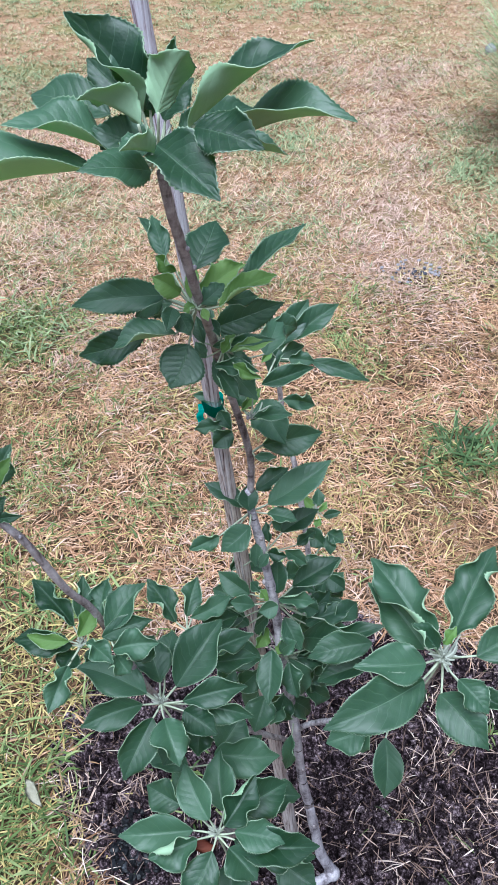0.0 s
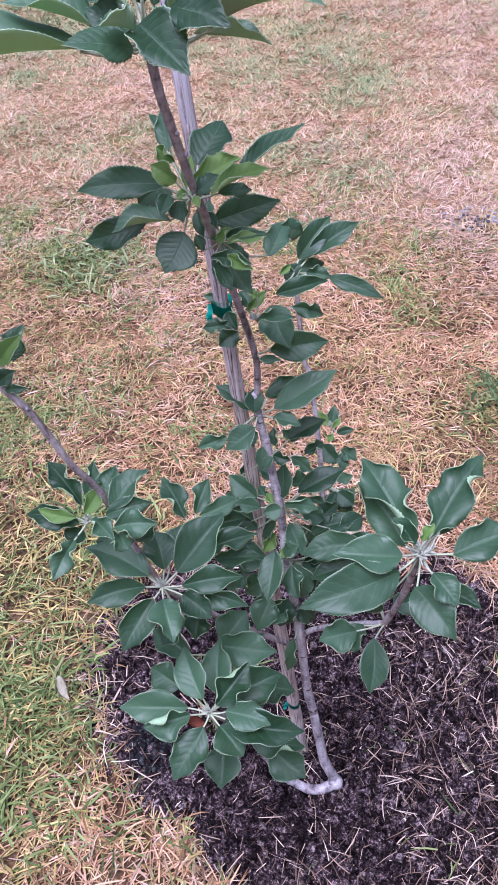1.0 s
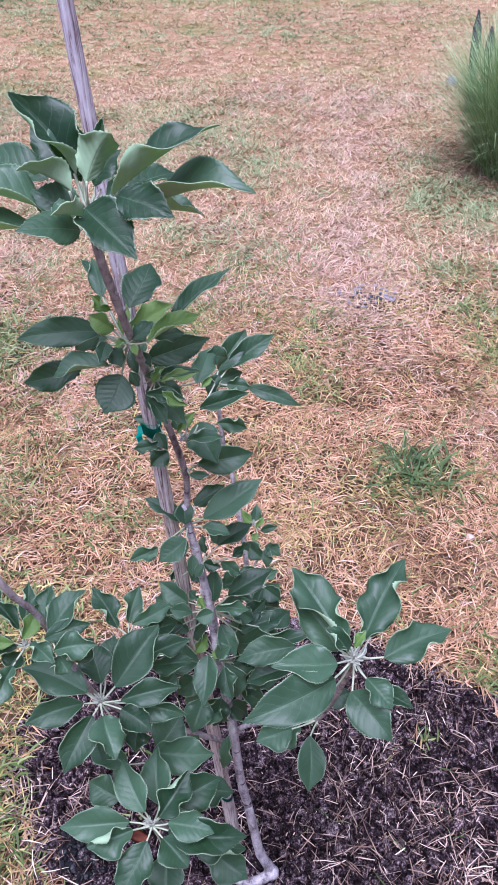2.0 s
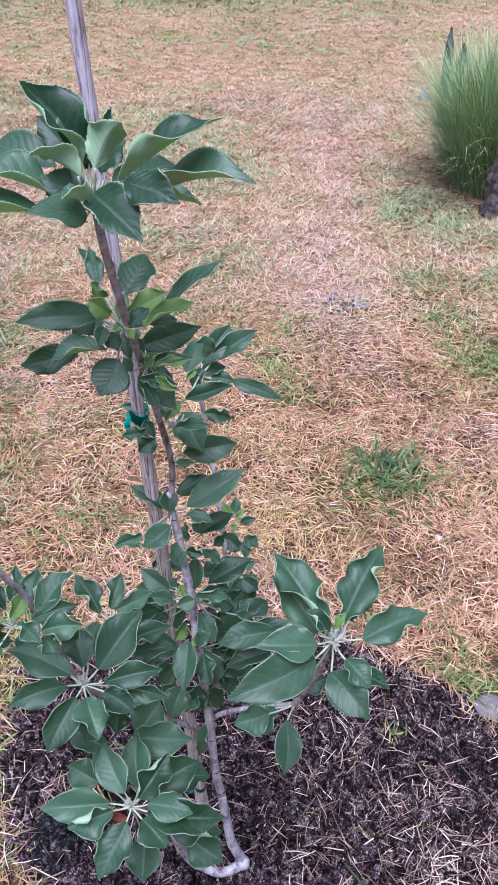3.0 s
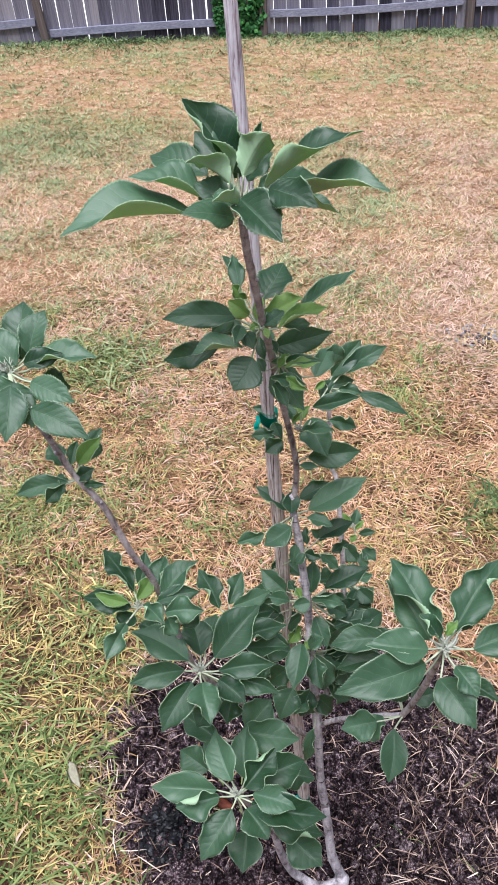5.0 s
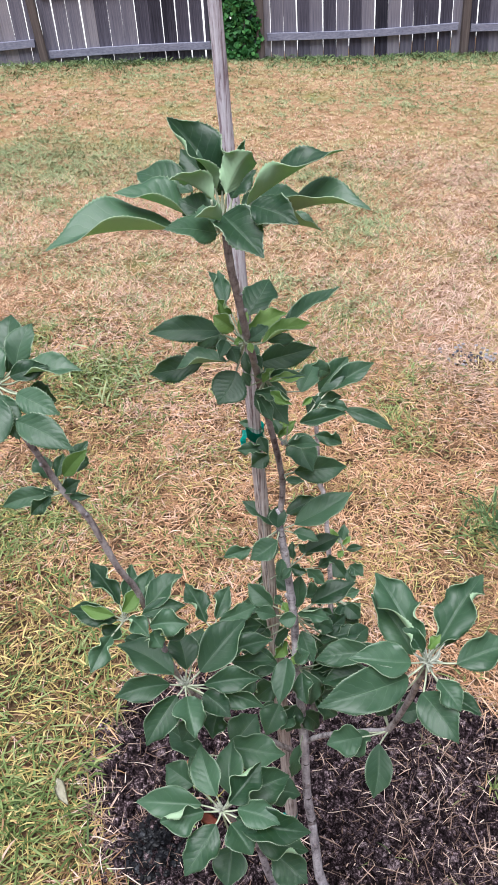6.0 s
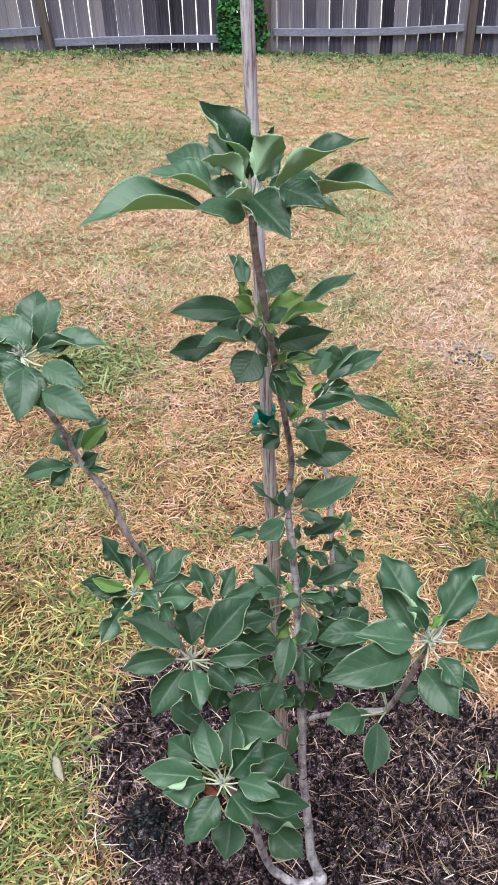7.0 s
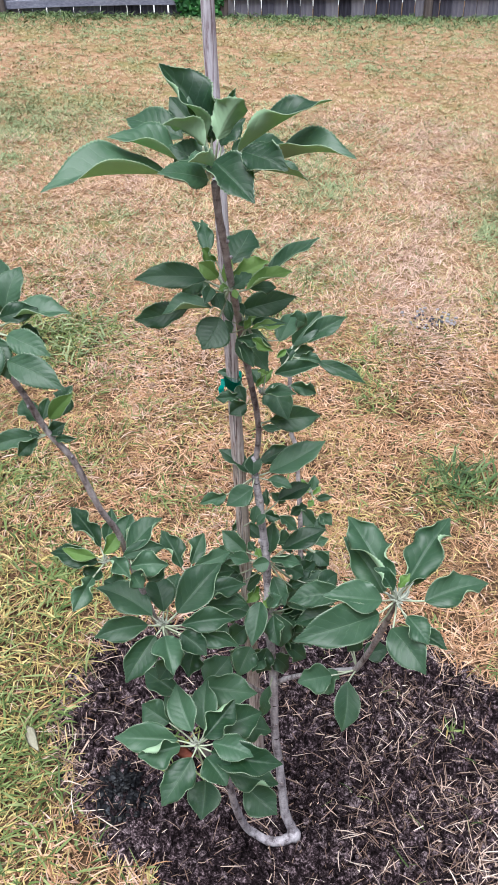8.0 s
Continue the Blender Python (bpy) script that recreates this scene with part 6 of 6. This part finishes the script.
blade(NODE_M, (-0.084, 0.009, 0.815), (-0.128, 0.027, 0.839), (0.22, -0.76, 0.61), 0.035, folds=(12, 34), arch=14, wave=0.14)
blade(NODE_M, (-0.075, -0.007, 0.812), (-0.108, -0.007, 0.817), (0.28, -0.70, 0.66), 0.027, folds=(45, 23), arch=20, wave=0.1)
blade(NODE_M, (-0.041, -0.017, 0.826), (-0.067, -0.025, 0.821), (0.00, -0.91, 0.41), 0.027, folds=(28, 10), lips=(0, 48), arch=10, wave=0.08)
blade(NODE_M, (-0.044, 0.008, 0.808), (0.005, 0.010, 0.804), (-0.12, -0.74, 0.67), 0.030, folds=(27, 47), lips=(57, 0), arch=18, wave=0.36)
blade(NODE_M0, (-0.033, 0.029, 0.883), (-0.004, 0.026, 0.861), (-0.09, -0.67, 0.74), 0.024, folds=(29, 36), lips=(0, 61), arch=6, wave=0.28)
blade(NODE_M, (-0.044, 0.057, 0.800), (-0.019, 0.072, 0.798), (0.27, -0.53, 0.80), 0.041, folds=(37, 35), arch=9, wave=0.25)
blade(NODE_C2, (-0.009, 0.189, 0.805), (-0.037, 0.204, 0.823), (0.24, -0.69, 0.69), 0.019, folds=(21, 28), lips=(49, 0), arch=8, wave=0.36, kind="young")
blade(NODE_C2, (-0.006, 0.193, 0.808), (-0.004, 0.213, 0.828), (0.11, -0.62, 0.78), 0.021, folds=(28, 15), arch=6, wave=0.28)
blade(NODE_C2, (0.004, 0.183, 0.797), (0.032, 0.191, 0.800), (-0.09, -0.70, 0.71), 0.015, folds=(27, 21), arch=14, wave=0.2)
blade(NODE_C2, (0.002, 0.166, 0.808), (-0.005, 0.156, 0.799), (-0.14, -0.62, 0.77), 0.014, folds=(27, 32), arch=16, wave=0.49, kind="young")
blade(NODE_C2, (-0.001, 0.173, 0.815), (0.011, 0.186, 0.826), (0.33, -0.57, 0.75), 0.012, folds=(27, 36), lips=(0, 35), arch=23, wave=0.34, kind="young")
blade(NODE_MR, (-0.023, 0.193, 0.760), (0.008, 0.175, 0.738), (-0.14, -0.70, 0.70), 0.033, folds=(27, 29), arch=20, wave=0.15)
blade(NODE_MR, (0.009, 0.192, 0.754), (0.035, 0.182, 0.741), (0.20, -0.40, 0.90), 0.028, folds=(29, 22), lips=(29, 0), arch=21, wave=0.28)
blade(NODE_MR, (0.012, 0.189, 0.752), (0.014, 0.167, 0.729), (0.25, -0.70, 0.67), 0.021, folds=(22, 15), lips=(53, 0), arch=23, wave=0.23)
blade(NODE_MR, (0.008, 0.144, 0.707), (0.001, 0.118, 0.682), (0.01, -0.51, 0.86), 0.027, folds=(20, 38), arch=21, wave=0.25)
blade(NODE_MR, (0.011, 0.136, 0.713), (0.039, 0.125, 0.697), (-0.15, -0.60, 0.79), 0.032, folds=(19, 20), lips=(50, 0), arch=18, wave=0.12)
blade(NODE_MR, (-0.031, 0.117, 0.714), (-0.006, 0.112, 0.706), (0.21, -0.72, 0.66), 0.019, folds=(29, 31), arch=7, wave=0.43)
blade(NODE_MR, (0.006, 0.155, 0.718), (0.032, 0.165, 0.724), (-0.03, -0.53, 0.85), 0.023, folds=(27, 32), lips=(58, 0), arch=7, wave=0.24)
blade(NODE_M2, (-0.039, 0.008, 0.771), (-0.014, -0.022, 0.738), (0.10, -0.86, 0.50), 0.032, folds=(12, 34), arch=7, wave=0.18)
blade(NODE_M2, (-0.024, 0.050, 0.711), (0.023, 0.073, 0.714), (0.01, -0.71, 0.70), 0.032, folds=(35, 35), arch=24, wave=0.21)
blade(NODE_M2, (-0.052, -0.037, 0.756), (-0.053, -0.100, 0.721), (0.05, -0.86, 0.51), 0.039, folds=(33, 12), arch=10, wave=0.15)
blade(NODE_M2, (-0.034, -0.022, 0.712), (-0.019, -0.051, 0.681), (0.26, -0.71, 0.66), 0.025, folds=(33, 12), arch=14, wave=0.14)
blade(NODE_M2, (-0.088, 0.009, 0.680), (-0.134, 0.006, 0.670), (0.03, -0.58, 0.81), 0.039, folds=(18, 45), lips=(0, 58), arch=11, wave=0.24)
blade(NODE_M2, (-0.028, 0.013, 0.675), (0.016, 0.020, 0.662), (0.28, -0.59, 0.76), 0.044, folds=(35, 32), lips=(29, 0), arch=14, wave=0.39)
blade(NODE_M, (-0.099, 0.017, 0.755), (-0.143, 0.017, 0.747), (-0.03, -0.69, 0.73), 0.030, folds=(19, 19), arch=6, wave=0.23)
blade(NODE_M2, (-0.108, 0.036, 0.696), (-0.152, 0.031, 0.683), (0.41, -0.45, 0.79), 0.038, folds=(26, 29), arch=26, wave=0.3)
blade(NODE_M2, (-0.068, 0.027, 0.723), (-0.085, 0.004, 0.703), (0.37, -0.69, 0.62), 0.029, folds=(43, 38), lips=(0, 53), arch=16, wave=0.22, kind="young")
blade(NODE_M2, (-0.041, -0.002, 0.733), (-0.049, -0.017, 0.719), (-0.05, -0.73, 0.69), 0.021, folds=(40, 36), arch=9, wave=0.35, kind="young")
blade(NODE_M, (-0.069, 0.008, 0.827), (-0.058, -0.002, 0.815), (0.33, -0.49, 0.81), 0.019, folds=(39, 40), arch=20, wave=0.36, kind="young")
blade(NODE_M, (-0.083, 0.021, 0.827), (-0.067, 0.012, 0.816), (0.13, -0.73, 0.67), 0.018, folds=(35, 39), lips=(0, 68), arch=14, wave=0.4)
blade(NODE_M, (-0.026, 0.038, 0.765), (0.006, 0.040, 0.748), (-0.05, -0.58, 0.81), 0.033, folds=(33, 15), lips=(0, 63), arch=18, wave=0.28)
blade(NODE_M, (-0.094, 0.023, 0.731), (-0.144, 0.052, 0.740), (0.00, -0.64, 0.77), 0.041, folds=(37, 27), arch=17, wave=0.24)
blade(NODE_M, (-0.125, 0.038, 0.751), (-0.164, 0.031, 0.721), (-0.16, -0.65, 0.74), 0.038, folds=(20, 40), arch=20, wave=0.29)
blade(NODE_M, (-0.013, 0.044, 0.741), (0.019, 0.082, 0.746), (0.24, -0.72, 0.65), 0.036, folds=(26, 37), arch=15, wave=0.44)
blade(NODE_M, (0.025, 0.038, 0.729), (0.058, 0.074, 0.731), (-0.12, -0.64, 0.76), 0.035, folds=(29, 17), arch=24, wave=0.25)
blade(NODE_M2, (-0.005, 0.080, 0.668), (0.046, 0.085, 0.638), (-0.04, -0.66, 0.75), 0.044, folds=(21, 40), arch=10, wave=0.22)
blade(NODE_M2, (-0.011, 0.032, 0.621), (0.038, 0.042, 0.596), (-0.16, -0.69, 0.71), 0.042, folds=(29, 22), arch=17, wave=0.35)
blade(NODE_M2, (-0.086, 0.025, 0.625), (-0.125, 0.009, 0.587), (-0.13, -0.58, 0.81), 0.045, folds=(16, 38), lips=(0, 53), arch=10, wave=0.45)
blade(NODE_M2, (-0.043, 0.006, 0.600), (-0.072, -0.008, 0.563), (0.35, -0.59, 0.73), 0.043, folds=(35, 22), lips=(0, 70), arch=20, wave=0.26)
blade(NODE_M, (-0.022, 0.081, 0.779), (0.004, 0.115, 0.781), (-0.04, -0.49, 0.87), 0.028, folds=(25, 26), arch=25, wave=0.44)
blade(NODE_M, (-0.075, 0.079, 0.784), (-0.112, 0.107, 0.789), (0.41, -0.47, 0.78), 0.027, folds=(17, 37), lips=(0, 69), arch=7, wave=0.3)
blade(NODE_M2, (-0.041, 0.087, 0.680), (-0.018, 0.083, 0.645), (0.31, -0.60, 0.74), 0.038, folds=(26, 22), arch=11, wave=0.38)
blade(NODE_M2, (-0.127, 0.024, 0.630), (-0.157, 0.010, 0.593), (0.41, -0.50, 0.76), 0.049, folds=(42, 29), lips=(0, 30), arch=11, wave=0.37)
blade(NODE_M0, (-0.057, 0.083, 0.883), (-0.035, 0.092, 0.860), (0.08, -0.70, 0.71), 0.021, folds=(22, 18), lips=(45, 0), arch=22, wave=0.29)
blade(NODE_M0, (-0.022, 0.063, 0.858), (0.001, 0.093, 0.856), (0.21, -0.70, 0.68), 0.023, folds=(22, 40), arch=23, wave=0.5)
blade(NODE_M0, (-0.110, 0.029, 0.837), (-0.100, 0.065, 0.843), (0.32, -0.66, 0.67), 0.025, folds=(34, 29), lips=(58, 0), arch=23, wave=0.43)
blade(NODE_M2, (-0.022, 0.017, 0.608), (0.017, 0.015, 0.573), (0.07, -0.59, 0.81), 0.045, folds=(35, 30), lips=(55, 0), arch=21, wave=0.3)
blade(NODE_M2, (0.023, 0.058, 0.642), (0.061, 0.065, 0.616), (0.18, -0.70, 0.69), 0.040, folds=(14, 37), arch=25, wave=0.31)
blade(NODE_M, (-0.114, 0.050, 0.761), (-0.152, 0.067, 0.756), (0.43, -0.67, 0.61), 0.029, folds=(35, 22), arch=17, wave=0.23)
leaf(NODE_MR, (0.009, 0.150, 0.651), 23, 60, 0.055, 0.045, roll=0, fold=12, curl=12)
leaf(NODE_MR, (0.004, 0.140, 0.663), 180, 81, 0.051, 0.034, roll=0, fold=16, curl=12)
leaf(NODE_MR, (-0.027, 0.130, 0.721), -153, 55, 0.043, 0.033, roll=0, fold=16, curl=12)
leaf(NODE_MR, (-0.008, 0.130, 0.643), -11, 27, 0.066, 0.039, roll=0, fold=20, curl=16)
leaf(NODE_M, (-0.014, 0.030, 0.729), 27, -2, 0.074, 0.036, roll=0, fold=22, curl=16)
leaf(NODE_M, (-0.040, 0.040, 0.754), 54, 9, 0.041, 0.029, roll=0, fold=16, curl=12)
leaf(NODE_M, (-0.066, 0.030, 0.746), -179, -54, 0.042, 0.035, roll=0, fold=14, curl=14)
leaf(NODE_M2, (-0.032, -0.030, 0.719), -67, -42, 0.048, 0.035, roll=0, fold=14, curl=12)
leaf(NODE_M2, (-0.005, 0.010, 0.707), 6, 21, 0.115, 0.043, roll=0, fold=26, curl=18)
leaf(NODE_M2, (-0.027, 0.020, 0.664), 24, 18, 0.057, 0.040, roll=0, fold=16, curl=14)
leaf(NODE_M2, (-0.022, 0.030, 0.690), -9, -77, 0.057, 0.037, roll=0, fold=14, curl=14)
leaf(NODE_M2, (-0.078, 0.000, 0.685), 180, 6, 0.062, 0.047, roll=0, fold=18, curl=16)
leaf(NODE_M2, (-0.006, 0.010, 0.647), 7, 65, 0.050, 0.034, roll=0, fold=22, curl=12)
leaf(NODE_M2, (-0.027, 0.020, 0.636), 14, -59, 0.056, 0.043, roll=0, fold=14, curl=16)
leaf(NODE_M2, (-0.045, -0.020, 0.731), -6, 48, 0.037, 0.028, roll=0, fold=18, curl=10)
leaf(NODE_M2, (-0.073, -0.020, 0.623), -108, -32, 0.054, 0.046, roll=0, fold=14, curl=16)
leaf(NODE_M3, (-0.047, -0.020, 0.604), -118, -7, 0.038, 0.032, roll=0, fold=12, curl=16)
leaf(NODE_M3, (-0.039, 0.000, 0.585), 16, -57, 0.049, 0.042, roll=0, fold=14, curl=16)
leaf(NODE_M3, (-0.039, -0.030, 0.539), -117, -68, 0.066, 0.024, roll=0, fold=24, curl=12)
leaf(NODE_M, (-0.020, 0.020, 0.712), -27, 26, 0.107, 0.047, roll=0, fold=14, curl=16)
leaf(NODE_M2, (-0.035, -0.010, 0.703), -53, -63, 0.061, 0.044, roll=0, fold=16, curl=14)
leaf(NODE_MR, (-0.009, 0.140, 0.699), -51, -37, 0.035, 0.030, roll=0, fold=10, curl=12)
leaf(NODE_MR, (0.017, 0.140, 0.709), -38, -58, 0.034, 0.029, roll=0, fold=10, curl=12)
leaf(NODE_M2, (-0.102, 0.080, 0.500), -158, -65, 0.067, 0.054, roll=0, fold=12, curl=14)
leaf(NODE_M2, (-0.007, 0.030, 0.658), -24, -64, 0.061, 0.052, roll=0, fold=14, curl=14)
leaf(NODE_M3, (-0.045, -0.020, 0.626), -121, -59, 0.050, 0.042, roll=0, fold=14, curl=12)
leaf(NODE_M, (-0.016, 0.060, 0.713), -12, 6, 0.055, 0.047, roll=0, fold=16, curl=14)

for at, size in ((NODE_A, 0.024), (NODE_D, 0.031), (NODE_E, 0.017), (NODE_H, 0.017), (NODE_K, 0.013), (NODE_B2, 0.013), (NODE_L, 0.015), (NODE_R2, 0.012), (NODE_C2, 0.010)):
    tip_bud(at, size, int(size * 1000))

# teal plastic ties round stake and stem
for z, wide in ((1.133, 0.016), (0.185, 0.011)):
    tie = empty("plant_tie", "teal plastic tape tied round stake and stem", "plant tie", "plant ties")
    c = STAKE_FOOT + STAKE_WAY * z
    ring = [c + Vector((math.cos(q) * 0.0128, math.sin(q) * 0.0128 - 0.001, 0.004 * math.sin(2 * q))) for q in np.linspace(0, 2 * math.pi, 17)]
    bm = bmesh.new()
    lo = [bm.verts.new(p - Vector((0, 0, wide / 2))) for p in ring[:-1]]
    hi = [bm.verts.new(p + Vector((0, 0, wide / 2))) for p in ring[:-1]]
    for k in range(16):
        bm.faces.new((lo[k], lo[(k + 1) % 16], hi[(k + 1) % 16], hi[k]))
    bmesh.ops.solidify(bm, geom=bm.faces[:], thickness=0.0008)
    part("band", bm, TEAL, tie)
    bm = bmesh.new()
    rows = []
    for k in range(6):
        t = k / 5
        p = c + Vector((-0.012 - 0.006 * t + 0.002 * math.sin(9 * t), -0.008 - 0.004 * math.sin(7 * t), 0.006 - t * wide * 2.2))
        rows.append((bm.verts.new(p - Vector((0.0038, 0, 0))), bm.verts.new(p + Vector((0.0038, 0.002, 0)))))
    for (a, b), (c1, d) in zip(rows, rows[1:]):
        bm.faces.new((a, b, d, c1))
    bmesh.ops.solidify(bm, geom=bm.faces[:], thickness=0.0008)
    part("loose_end", bm, TEAL, tie)


def fallen_leaf(name, at, size, turn, mat, label, thing=None, broad=0.27):
    """A shrivelled leaf: a small cupped blade with a crumpled edge."""
    rg = random.Random(int(size * 1e4))
    bm = bmesh.new()
    rows = []
    for i in range(9):
        u = i / 8
        w = size * broad * max(0.05, math.sin(math.pi * u**0.85))
        rows.append([bm.verts.new((size * (u - 0.5), w * v + 0.002 * math.sin(6 * u), 0.35 * w * v * v + 0.10 * size * math.sin(2.6 * u) + rg.uniform(-0.0012, 0.0012))) for v in (-1, -0.5, 0, 0.5, 1)])
    for a, b in zip(rows, rows[1:]):
        for k in range(4):
            bm.faces.new((a[k], b[k], b[k + 1], a[k + 1]))
    bmesh.ops.solidify(bm, geom=bm.faces[:], thickness=0.0006)
    ob = part(name, bm, mat, thing, label if thing else "")
    ob.matrix_basis = pose(*at, *turn)
    return ob


tagged(fallen_leaf("dry_leaf", (-0.635, 0.103, float(ground_z(-0.635, 0.103)) + 0.026), 0.075, (24, 14, -42), PALE_LEAF, "", broad=0.19), "pale curled dry leaf lying on the grass", "leaf")
fallen_leaf("dead_leaf", (NODE_H[0] - 0.016, NODE_H[1] - 0.012, NODE_H[2] - 0.006), 0.034, (35, 10, 10), DEAD_LEAF, "shrivelled red-brown dead leaf", tree)
